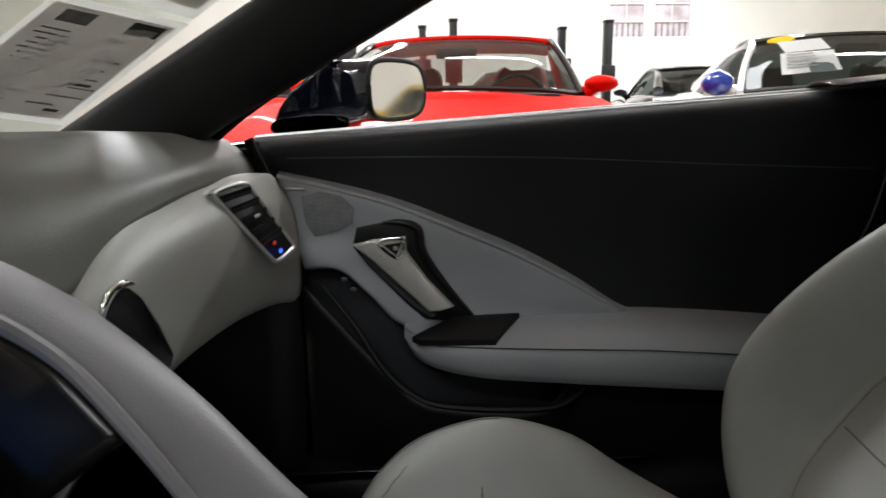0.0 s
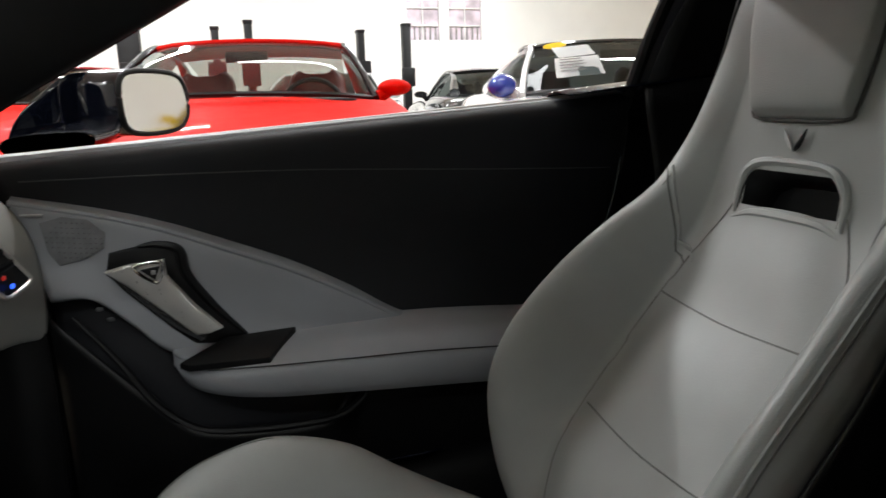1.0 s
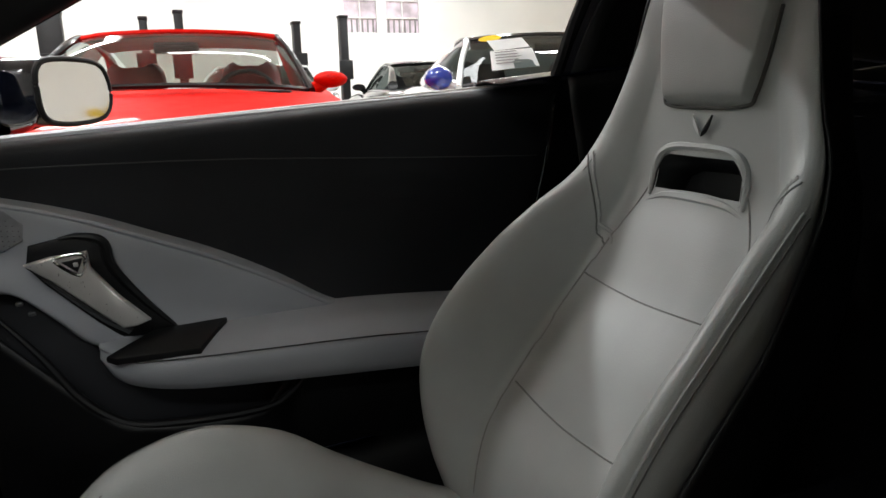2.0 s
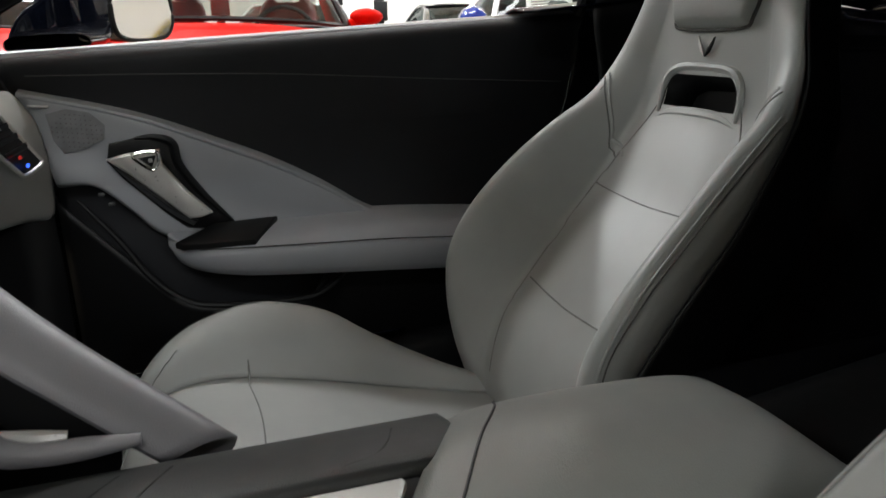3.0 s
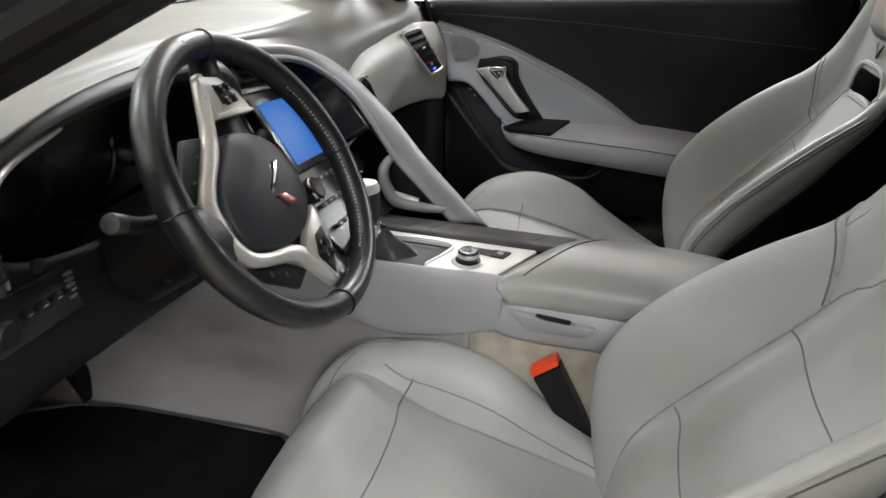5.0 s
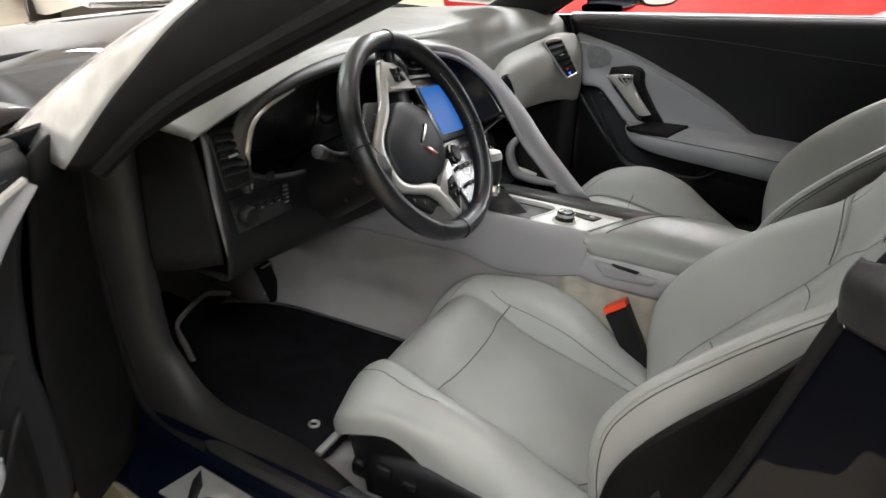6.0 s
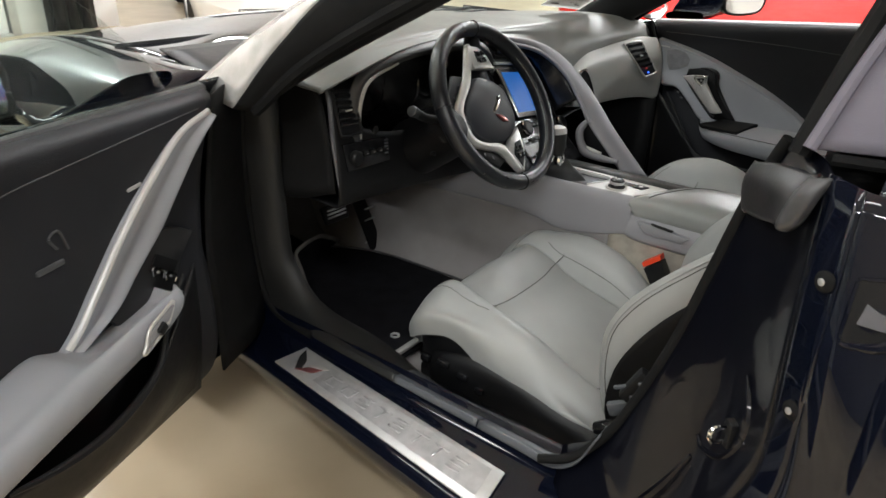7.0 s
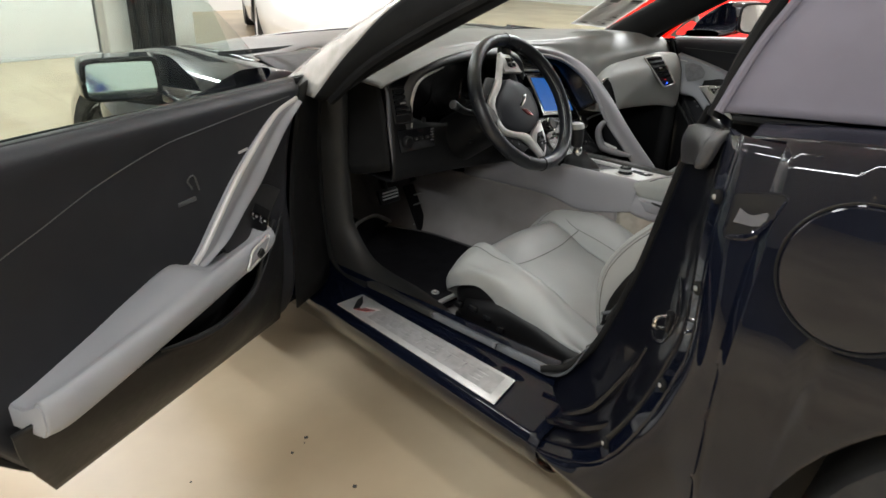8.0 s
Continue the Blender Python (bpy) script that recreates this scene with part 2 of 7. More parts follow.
DOOR_GLASS = glass("door_glass", (0.93, 0.955, 0.945), 0.8)
GLASS = glass("window_glass", (0.80, 0.885, 0.85))
GLASS_MID = glass("clear_windscreen", (0.58, 0.64, 0.61), 0.6)
ALLOY = M("satin_alloy", (0.68, 0.68, 0.665), 0.42, 0.2, var=0.06, blotch=25, grain=500, bump=0.03)
HUBSKIN = M("hub_vinyl", (0.020, 0.022, 0.028), 0.46, var=0.10, blotch=8, grain=900, bump=0.06, pebble=True)
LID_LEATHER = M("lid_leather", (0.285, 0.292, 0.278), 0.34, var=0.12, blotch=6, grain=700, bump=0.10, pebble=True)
SATIN_GREY = M("duct_grey", (0.10, 0.10, 0.11), 0.3, var=0.2, blotch=30, coat=0.6)
# pale half-metal colour stands in for the bright hall mirrored in navy paint
PILLAR_GLARE = M("pillar_glare", (0.56, 0.55, 0.53), 0.22, 0.5, var=0.25, blotch=16, coat=0.5)
KNEE = M("knee_leather", (0.020, 0.021, 0.020), 0.5, var=0.15, blotch=5, grain=600, bump=0.12, pebble=True)
END_DARK = M("dark_dash_leather", (0.036, 0.037, 0.038), 0.45, var=0.15, blotch=5, grain=600, bump=0.12, pebble=True)
ETCHED = M("etched_metal", (0.50, 0.50, 0.505), 0.42, 0.75, var=0.15, blotch=40, grain=900, bump=0.08)
GRILLE = M("grille_grey", (0.225, 0.228, 0.242), 0.6, var=0.12, blotch=60, grain=900, bump=0.5)
SEAM_GREY = M("seam_grey", (0.06, 0.06, 0.062), 0.5, var=0.1)
ENGRAVED = M("engraved_metal", (0.46, 0.46, 0.47), 0.30, 0.8, var=0.15, blotch=40)
GLASS_DK = glass("tinted_glass", (0.13, 0.155, 0.15), 0.5)
MIRROR = M("mirror_silver", (0.92, 0.92, 0.92), 0.02, 1.0, var=0.01, blotch=2)
ROSE = M("rose_enamel", (0.30, 0.10, 0.10), 0.2, 0.6, var=0.1, blotch=40, coat=0.6)
SCREEN = glow("screen_blue", (0.0, 0.105, 0.42), 0.85)
LED_BLUE = glow("led_blue", (0.03, 0.12, 1.0), 3.0)
LED_RED = glow("led_red", (0.9, 0.05, 0.04), 0.5)
TUBE_M = glow("lamp_tube", (1.0, 0.97, 0.92), 6.0)
TAIL = M("tail_red", (0.35, 0.01, 0.015), 0.15, var=0.1, blotch=8, coat=1.0)
SKYLIT = M("window_view", (0.70, 0.60, 0.67), 0.6, var=0.35, blotch=3)


# ---- hall ----
X0, X1, Y0, Y1 = -6.7, 11.0, -12.0, 13.2
setting("floor", box(((-10.6 + X1) / 2, (Y0 + Y1) / 2, -0.1), (X1 + 10.6, Y1 - Y0, 0.2), 0), CONCRETE, "beige coated concrete hall floor, lightly stained", "floor")
setting("ceiling", box(((-10.6 + X1) / 2, (Y0 + Y1) / 2, CEIL + 0.1), (X1 + 11.0, Y1 - Y0 + 0.4, 0.2), 0), CEILING_M, "white painted hall ceiling, out of view, with added strip lights", "ceiling")
XF2, YJ = -10.6, 2.40
setting("wall_front", box((X0 - 0.1, (Y0 + YJ) / 2 - 0.1, CEIL / 2), (0.2, YJ - Y0 + 0.2, CEIL), 0), WALL, "white painted hall wall with a sectional door", "wall")
setting("wall_bay", box(((X0 + XF2) / 2 - 0.1, YJ - 0.1, CEIL / 2), (X0 - XF2 - 0.2, 0.2, CEIL), 0), WALL, "white painted side wall of the front bay", "wall")
setting("wall_bay_front", box((XF2 - 0.1, (YJ + Y1) / 2, CEIL / 2), (0.2, Y1 - YJ + 0.4, CEIL), 0), WALL, "white painted front wall of the bay", "wall")
setting("wall_back", box((X1 + 0.1, (Y0 + Y1) / 2, CEIL / 2), (0.2, Y1 - Y0 + 0.4, CEIL), 0), WALL, "white painted hall wall", "wall")
# out of view, added to close the hall; dark so navy paint mirrors little
setting("wall_near", box(((X0 + X1) / 2, Y0 - 0.1, CEIL / 2), (X1 - X0, 0.2, CEIL), 0), GREYWALL, "unseen near hall wall, kept dark grey for the car's reflections", "wall")


def wall_with_windows(xs, zb, zt):
    """The far wall, with two openings cut through it."""
    y, d = Y1 + 0.1, 0.2
    cuts = [-10.6] + [c for ab in xs for c in ab] + [X1]
    gs = []
    for i in range(0, len(cuts), 2):
        gs.append(box(((cuts[i] + cuts[i + 1]) / 2, y, CEIL / 2), (cuts[i + 1] - cuts[i], d, CEIL), 0))
    for a, b in xs:
        gs.append(box(((a + b) / 2, y, zb / 2), (b - a, d, zb), 0))
        gs.append(box(((a + b) / 2, y, (zt + CEIL) / 2), (b - a, d, CEIL - zt), 0))
    return joined(*gs)


WIN = [(3.40, 4.14), (4.26, 5.02)]
setting("wall_far", wall_with_windows(WIN, 1.99, 2.99), WALL, "bright white hall wall with two small windows", "wall")
for k, (a, b) in enumerate(WIN):
    w = thing("window_%d" % (k + 1), ((a + b) / 2, Y1, 1.99), "small white window with glazing bars and a hazy view", "window", "windows of the far wall", "structure")
    part("pane", box(((a + b) / 2, Y1 + 0.12, 2.49), (b - a, 0.006, 1.00), 0), SKYLIT, w, "hazy pinkish pane")
    fr = [box((a + 0.02, Y1 + 0.06, 2.49), (0.04, 0.06, 1.00)), box((b - 0.02, Y1 + 0.06, 2.49), (0.04, 0.06, 1.00)),
          box(((a + b) / 2, Y1 + 0.06, 2.01), (b - a - 0.09, 0.06, 0.04)), box(((a + b) / 2, Y1 + 0.06, 2.97), (b - a - 0.09, 0.06, 0.04))]
    part("window_frame", joined(*fr), WALL, w)
    for z in (2.31, 2.64):
        part("glazing_bar", box(((a + b) / 2, Y1 + 0.085, z), (b - a - 0.09, 0.03, 0.025)), WALL, w)
    part("glazing_bar", box(((a + b) / 2, Y1 + 0.085, 2.49), (0.025, 0.026, 0.90)), WALL, w)
    for i in range(6):
        part("baluster", box((a + 0.1 + i * (b - a - 0.2) / 5, Y1 + 0.105, 2.15), (0.03, 0.012, 0.26), 0), INK_PALE, w)


def sectional_door(yc, wd, hd):
    w = thing("garage_door", (X0, yc, 0), "white sectional garage door with flat ribbed panels", "garage door", "garage doors", "structure")
    n = 5
    for i in range(n):
        part("panel", box((X0 + 0.03, yc, (i + 0.5) * hd / n), (0.05, wd - 0.12, hd / n - 0.012), 0.008), WALL, w)
    for s in (-1, 1):
        part("side_rail", box((X0 + 0.04, yc + s * wd / 2, hd / 2), (0.07, 0.08, hd), 0.006), BRUSHED, w)
    part("threshold", box((X0 + 0.06, yc, 0.012), (0.10, wd - 0.1, 0.024), 0.004), PAPER_WHITE, w)


sectional_door(-0.65, 4.0, 3.2)
# housings for the added lamps, all out of view
for lx, ly, _ in LAMPS:
    w = thing("ceiling_light", (lx, ly, CEIL), "long white strip light added on the unseen ceiling", "ceiling light", "strip lights")
    part("housing", box((lx, ly, CEIL - 0.06), (2.5, 0.36, 0.12), 0.01), WALL, w)
    part("diffuser", box((lx, ly, CEIL - 0.13), (2.4, 0.28, 0.02), 0.005), TUBE_M, w)


def lift_post(x, y, h, wide=0.13):
    w = thing("lift_post", (x, y, 0), "dark grey steel car lift post standing on the floor", "lift post", "lift posts")
    part("base_plate", box((x, y, 0.01), (0.42, 0.42, 0.02), 0.004), BLACK, w)
    part("column", box((x, y, h / 2 + 0.01), (wide, 0.17, h), 0.012), BLACK, w)
    part("carriage", box((x, y - 0.11, 1.25), (0.22, 0.05, 0.30), 0.012), BLACK, w)
    part("top_cap", box((x, y, h + 0.025), (wide + 0.02, 0.19, 0.04), 0.01), BLACK, w)


lift_post(2.86, 11.0, 2.05)
lift_post(-0.067, 9.0, 1.78, 0.09)
lift_post(0.334, 9.0, 1.86, 0.10)
lift_post(1.75, 9.0, 1.75, 0.09)
lift_post(-1.06, 9.0, 1.83, 0.26)
w = thing("door_curtain", (-6.55, 1.86, 0), "black hanging curtain beside the garage door", "curtain")
part("cloth", skin([[(-6.55 + 0.03 * math.sin(k * 2.2), 1.60 + 0.045 * k, z) for k in range(12)] for z in (0.02, 1.5, 3.2)], 8, 48), BLACK, w, thick=0.008)
part("rail", tube([(-6.53, 1.5, 3.22), (-6.53, 2.2, 3.22)], 0.015, 8), BRUSHED, w)

# ---- car body ----
car = thing("convertible_car", (0.2, 0, 0.1), "dark navy convertible sports car with its driver door open", "car")


def sill_out(x, y):
    """How far the sill spreads outwards towards the rear at this place."""
    k = min(1.0, max(0.0, (abs(y) - 0.688) / 0.045)) if abs(y) < 0.733 else min(1.0, 0.78 + (abs(y) - 0.733) * 4)
    return 0.125 * (x + 0.309) * k


def sill_up(x):
    return 0.031 * (x + 0.309)


PROFILE = [(0.715, 0.115), (0.752, 0.150), (0.786, 0.193), (0.803, 0.224), (0.8055, 0.242), (0.799, 0.2535), (0.789, 0.2595), (0.757, 0.2665), (0.723, 0.2745), (0.712, 0.279), (0.702, 0.291), (0.692, 0.310)]
for s in (1, -1):
    g = skin([[(x, s * (y + sill_out(x, y)), z + sill_up(x)) for y, z in PROFILE] for x in (-0.66, -0.3, 0.0, 0.2, 0.36)], 24, 54)
    part("rocker_panel", g, NAVY, car, thick=0.003)


def seal(pts, r=0.014):
    return tube(pts, r, 10, 60)


OPENING = [(0.27, -0.752, 0.330), (0.318, -0.738, 0.352), (0.362, -0.722, 0.412), (0.397, -0.722, 0.50), (0.428, -0.724, 0.60), (0.449, -0.726, 0.69), (0.469, -0.728, 0.78), (0.482, -0.730, 0.83), (0.502, -0.738, 0.885)]
FRONT_OPEN = [(-0.30, -0.702, 0.292), (-0.40, -0.693, 0.290), (-0.455, -0.689, 0.318), (-0.482, -0.689, 0.40), (-0.489, -0.69, 0.52), (-0.483, -0.695, 0.66), (-0.465, -0.70, 0.765)]
part("door_seal", seal(OPENING, 0.0075), RUBBER, car, "black rubber door seal")
part("door_seal", seal(FRONT_OPEN, 0.008), RUBBER, car, "black rubber door seal")
SILL_GREY = M("sill_grey", (0.085, 0.09, 0.098), 0.42, var=0.15, grain=400, bump=0.06)
SILL_DARK = M("sill_black", (0.014, 0.014, 0.0135), 0.55, var=0.15, grain=400, bump=0.06)


def cover_row(x, yi, zi):
    """Across the moulded sill cover at this place, from the rocker to the floor."""
    yo, zo = -(0.710 + sill_out(x, 0.708)), 0.297 + sill_up(x)
    return [(x, yo, zo), (x, yo + 0.006, zo + 0.010), (x, yo * 0.75 + yi * 0.25, zo * 0.7 + zi * 0.3 + 0.010), (x, yo * 0.25 + yi * 0.75, zo * 0.3 + zi * 0.7 + 0.008), (x, yi, zi), (x, yi + 0.010, zi - 0.014), (x, yi + 0.02, 0.20)]


part("sill_cover", skin([[(0.352, -0.735, 0.405), (0.353, -0.729, 0.408), (0.353, -0.722, 0.408), (0.352, -0.712, 0.404), (0.350, -0.702, 0.398), (0.349, -0.692, 0.385), (0.345, -0.66, 0.20)], [(0.326, -0.745, 0.345), (0.326, -0.738, 0.352), (0.325, -0.726, 0.352), (0.324, -0.708, 0.346), (0.322, -0.694, 0.338), (0.321, -0.684, 0.322), (0.32, -0.66, 0.20)], cover_row(0.285, -0.686, 0.304), cover_row(0.23, -0.684, 0.298), cover_row(0.142, -0.678, 0.294)], 16, 20), SILL_GREY, car, "slate grey moulded sill cover", thick=0.003)
part("sill_cover", skin([cover_row(0.139, -0.678, 0.294), cover_row(0.08, -0.672, 0.291), cover_row(0.0, -0.664, 0.290), cover_row(-0.055, -0.656, 0.290)], 16, 20), SILL_GREY, car, "slate grey moulded sill cover", thick=0.003)
part("sill_cover", skin([cover_row(-0.055, -0.656, 0.290), cover_row(-0.12, -0.638, 0.292), cover_row(-0.20, -0.628, 0.298),
    [(-0.30, -0.702, 0.290), (-0.30, -0.698, 0.300), (-0.315, -0.680, 0.318), (-0.325, -0.655, 0.328), (-0.335, -0.636, 0.325), (-0.345, -0.626, 0.300), (-0.35, -0.62, 0.20)],
    [(-0.40, -0.692, 0.288), (-0.400, -0.688, 0.302), (-0.402, -0.675, 0.345), (-0.406, -0.655, 0.380), (-0.412, -0.640, 0.392), (-0.425, -0.630, 0.380), (-0.45, -0.62, 0.20)],
    [(-0.470, -0.687, 0.330), (-0.462, -0.684, 0.345), (-0.445, -0.675, 0.390), (-0.430, -0.660, 0.430), (-0.428, -0.645, 0.450), (-0.44, -0.632, 0.450), (-0.50, -0.625, 0.40)],
    [(-0.487, -0.687, 0.450), (-0.478, -0.685, 0.456), (-0.455, -0.678, 0.480), (-0.436, -0.665, 0.505), (-0.431, -0.650, 0.52), (-0.44, -0.635, 0.53), (-0.50, -0.63, 0.53)],
    [(-0.486, -0.690, 0.570), (-0.476, -0.688, 0.575), (-0.455, -0.680, 0.585), (-0.436, -0.668, 0.595), (-0.430, -0.655, 0.60), (-0.44, -0.640, 0.61), (-0.50, -0.635, 0.61)],
    [(-0.464, -0.698, 0.765), (-0.456, -0.696, 0.765), (-0.44, -0.690, 0.765), (-0.425, -0.675, 0.765), (-0.420, -0.660, 0.765), (-0.43, -0.645, 0.765), (-0.49, -0.64, 0.765)]], 60, 24), SILL_DARK, car, "black moulded trim round the front of the door opening", thick=0.003)

# lock pillar and the flange behind the open door
INNER = [(0.285, -0.700, 0.330), (0.352, -0.712, 0.395), (0.392, -0.716, 0.50), (0.424, -0.720, 0.60), (0.445, -0.722, 0.69), (0.466, -0.725, 0.78), (0.480, -0.727, 0.83), (0.502, -0.735, 0.885)]
MIDDLE = [(0.315, -0.800, 0.272), (0.400, -0.802, 0.318), (0.442, -0.800, 0.375), (0.490, -0.800, 0.48), (0.514, -0.802, 0.56), (0.530, -0.805, 0.64), (0.536, -0.800, 0.755), (0.540, -0.765, 0.880)]
OUTER = [(0.340, -0.868, 0.268), (0.424, -0.864, 0.290), (0.480, -0.864, 0.337), (0.530, -0.868, 0.44), (0.560, -0.872, 0.53), (0.574, -0.870, 0.60), (0.566, -0.855, 0.74), (0.556, -0.800, 0.875)]
FLANGE = [(0.352, -0.888, 0.262), (0.436, -0.890, 0.282), (0.500, -0.895, 0.330), (0.553, -0.900, 0.43), (0.585, -0.906, 0.525), (0.600, -0.908, 0.60), (0.596, -0.896, 0.742), (0.590, -0.842, 0.878)]
part("lock_pillar", skin([INNER, MIDDLE, OUTER], 14, 40), JAMB, car, "glossy dark door jamb", thick=0.003)
part("jamb_flange", skin([OUTER, [tuple((a + b) / 2 for a, b in zip(p, q)) for p, q in zip(OUTER, FLANGE)], FLANGE], 6, 40), NAVY, car, thick=0.003)
part("jamb_step", tube([(0.330, -0.825, 0.280), (0.356, -0.830, 0.291), (0.429, -0.832, 0.318), (0.498, -0.832, 0.378), (0.535, -0.832, 0.455), (0.548, -0.833, 0.54)], [0.003, 0.008, 0.010, 0.009, 0.007, 0.003], 8, 40), JAMB, car)
part("jamb_fold", tube([(0.318, -0.797, 0.264), (0.40, -0.80, 0.322), (0.430, -0.80, 0.358), (0.470, -0.80, 0.435), (0.494, -0.80, 0.50)], [0.003, 0.009, 0.010, 0.008, 0.003], 8, 40), JAMB, car)
part("jamb_gap", tube([(p[0] + 0.002, p[1] - 0.001, p[2]) for p in OUTER[2:]], 0.0028, 6, 40), RUBBER, car)
for p in ((0.583, -0.872, 0.800), (0.590, -0.894, 0.676), (0.566, -0.894, 0.508), (0.487, -0.884, 0.350)):
    m = Matrix.Translation(p) @ Vector((-0.55, -0.8, 0.05)).to_track_quat("Z", "Y").to_matrix().to_4x4()
    b = part("bumper_stop", lathe([(0.010, 0), (0.010, 0.003), (0.007, 0.005), (0.003, 0.0055)], m, 14), RUBBER, car)
    part("stop_cap", lathe([(0.0035, 0.005), (0.0035, 0.0065), (0.002, 0.007)], m, 10), BRUSHED, b)
st = part("striker", box((0.534, -0.824, 0.572), (0.016, 0.014, 0.034), 0.003, turn=(0, 0, -45)), BLACK, car, "steel door striker")
part("striker_loop", tube([(0.528, -0.830, 0.562), (0.518, -0.842, 0.565), (0.518, -0.842, 0.580), (0.528, -0.830, 0.583)], 0.0032, 8), CHROME, st)
part("striker_recess", tube([(0.533, -0.815, 0.645), (0.546, -0.832, 0.615), (0.549, -0.838, 0.578), (0.533, -0.826, 0.538), (0.506, -0.803, 0.521), (0.494, -0.795, 0.530)], [0.002, 0.005, 0.006, 0.006, 0.004, 0.002], 8, 40), JAMB, car)

# rear quarter with its wheel arch
AXR, ZR, RR = 1.10, 0.335, 0.372
QX = 0.645


def quarter(s):
    v, f = [], []
    nx, nz = 64, 22
    for i in range(nx):
        x = QX + (1.95 - QX) * i / (nx - 1)
        lo = 0.13 if abs(x - AXR) >= RR else ZR + math.sqrt(RR * RR - (x - AXR) ** 2)
        hi = 0.880 + 0.05 * (x - 0.6) / 0.6 if x < 1.2 else 0.93 - 0.10 * (x - 1.2)
        for j in range(nz):
            z = lo + (hi - lo) * j / (nz - 1)
            bulge = 0.845 + 0.092 * math.sin(min(1.0, max(0.0, (hi - z) / 0.34)) * math.pi / 2) - 0.05 * max(0, (0.42 - z)) / 0.3
            bulge += 0.012 * math.exp(-((x - AXR) / 0.45) ** 2)
            if x > 1.5:
                bulge -= 0.25 * (x - 1.5) ** 2
            v.append((x, s * bulge, z))
    for i in range(nx - 1):
        f += [(i * nz + j, (i + 1) * nz + j, (i + 1) * nz + j + 1, i * nz + j + 1) for j in range(nz - 1)]
    return v, f


def quarter_lead():
    """The rounded leading edge of the quarter, from the door's flange back to its side."""
    rows = []
    for p in FLANGE:
        u = min(1.0, max(0.0, (0.60 - p[2]) / 0.34))
        z1 = p[2] - 0.03 * u
        y1 = -(0.845 + 0.092 * math.sin(min(1.0, max(0.0, (0.884 - z1) / 0.34)) * math.pi / 2) - 0.05 * max(0, 0.42 - z1) / 0.3 + 0.012 * math.exp(-((QX - AXR) / 0.45) ** 2))
        a, b = Vector(p), Vector((QX + 0.004, y1, z1))
        rows.append([a] + [Vector((a.x + (b.x - a.x) * u, a.y + (b.y - a.y) * w, a.z + (b.z - a.z) * u)) for u, w in ((0.12, 0.34), (0.3, 0.66), (0.55, 0.89), (0.8, 0.985))] + [b])
    return rows


def quarter_tuck():
    """The skin under the door's rear corner, rolling in below the flange."""
    rows = []
    for p in FLANGE[:5]:
        k = min(1.0, max(0.0, (QX - p[0]) / 0.3))
        rows.append([(p[0], p[1], p[2]), (p[0] + 0.004, p[1] - 0.003 + 0.008 * k, p[2] - 0.016), (p[0] + 0.02, p[1] + 0.03 * k, p[2] * 0.75 + 0.02), (p[0] + 0.05, p[1] + 0.02 + 0.08 * k, 0.125)])
    rows.append([(QX + 0.003, -0.937, 0.52), (QX + 0.003, -0.935, 0.46), (QX + 0.003, -0.928, 0.30), (QX + 0.003, -0.892, 0.125)])
    return rows


for s in (-1, 1):
    part("rear_quarter", quarter(s), NAVY, car, thick=0.003)
    part("quarter_shoulder", skin([[(x, s * 0.846, z), (x, s * 0.80, z + 0.012), (x, s * 0.74, z + 0.006)] for x, z in ((0.60, 0.876), (0.9, 0.905), (1.2, 0.93), (1.6, 0.89), (1.95, 0.855))], 16, 10), NAVY, car, thick=0.003)
part("quarter_lead", skin(quarter_lead(), 50, 16), NAVY, car, thick=0.003)
part("quarter_tuck", skin(quarter_tuck(), 30, 20), NAVY, car, thick=0.003)
# pull recess in the quarter, fuel flap
QS = joined(quarter(-1), skin(quarter_lead(), 50, 16))
rim = [(0.602, 0.822), (0.630, 0.828), (0.664, 0.832), (0.662, 0.810), (0.652, 0.785), (0.637, 0.767), (0.609, 0.760), (0.604, 0.785)]
face = follow(QS, [(x, -0.90, z) for x, z in rim + rim[:1]], 0.0015, 33)[:-1]
# flush black plate: the recess and its shade are only in the colour
sc = part("air_scoop", slab(face, (0, -0.0012, 0), 0), GLOSSBLACK, car, "flush gloss black plate drawing the side air inlet's dark depth")
part("scoop_lip", tube(follow(QS, [(x, -0.90, z) for x, z in rim[3:7]], 0.001, 24), [0.002, 0.005, 0.005, 0.002], 8, 30), NAVY, sc, "glossy lower lip")
part("scoop_rim", tube(face, 0.0022, 6, 66, closed=True), NAVY, sc)
mid = Vector((sum(q[0] for q in rim) / 8, 0, sum(q[1] for q in rim) / 8))
# grey plate painted in for the light on the duct's floor
part("duct_sheen", slab(follow(QS, [(mid.x - 0.018, -0.90, mid.z - 0.016), (mid.x + 0.014, -0.90, mid.z - 0.014), (mid.x + 0.020, -0.90, mid.z + 0.006), (mid.x + 0.002, -0.90, mid.z - 0.002), (mid.x - 0.016, -0.90, mid.z + 0.004)], 0.003, 12), (0, -0.002, 0), 0), SATIN_GREY, sc, "grey plate painting the light caught inside the duct")
part("body_seam", tube(follow(QS, [(0.664, -0.87, 0.895), (0.670, -0.88, 0.886), (0.686, -0.90, 0.878), (0.704, -0.90, 0.872), (0.722, -0.90, 0.869), (0.738, -0.90, 0.870)], 0.0, 30), 0.0014, 6, 40), BLACK, car)
m = Matrix.Translation((0.773, -0.945, 0.769)) @ Vector((0, -1, 0.10)).to_track_quat("Z", "Y").to_matrix().to_4x4()
fl = part("fuel_flap", lathe([(0.082, -0.02), (0.082, 0.001), (0.0795, 0.0035), (0.04, 0.005), (0.001, 0.0052)], m, 48), NAVY, car, "round navy fuel flap")
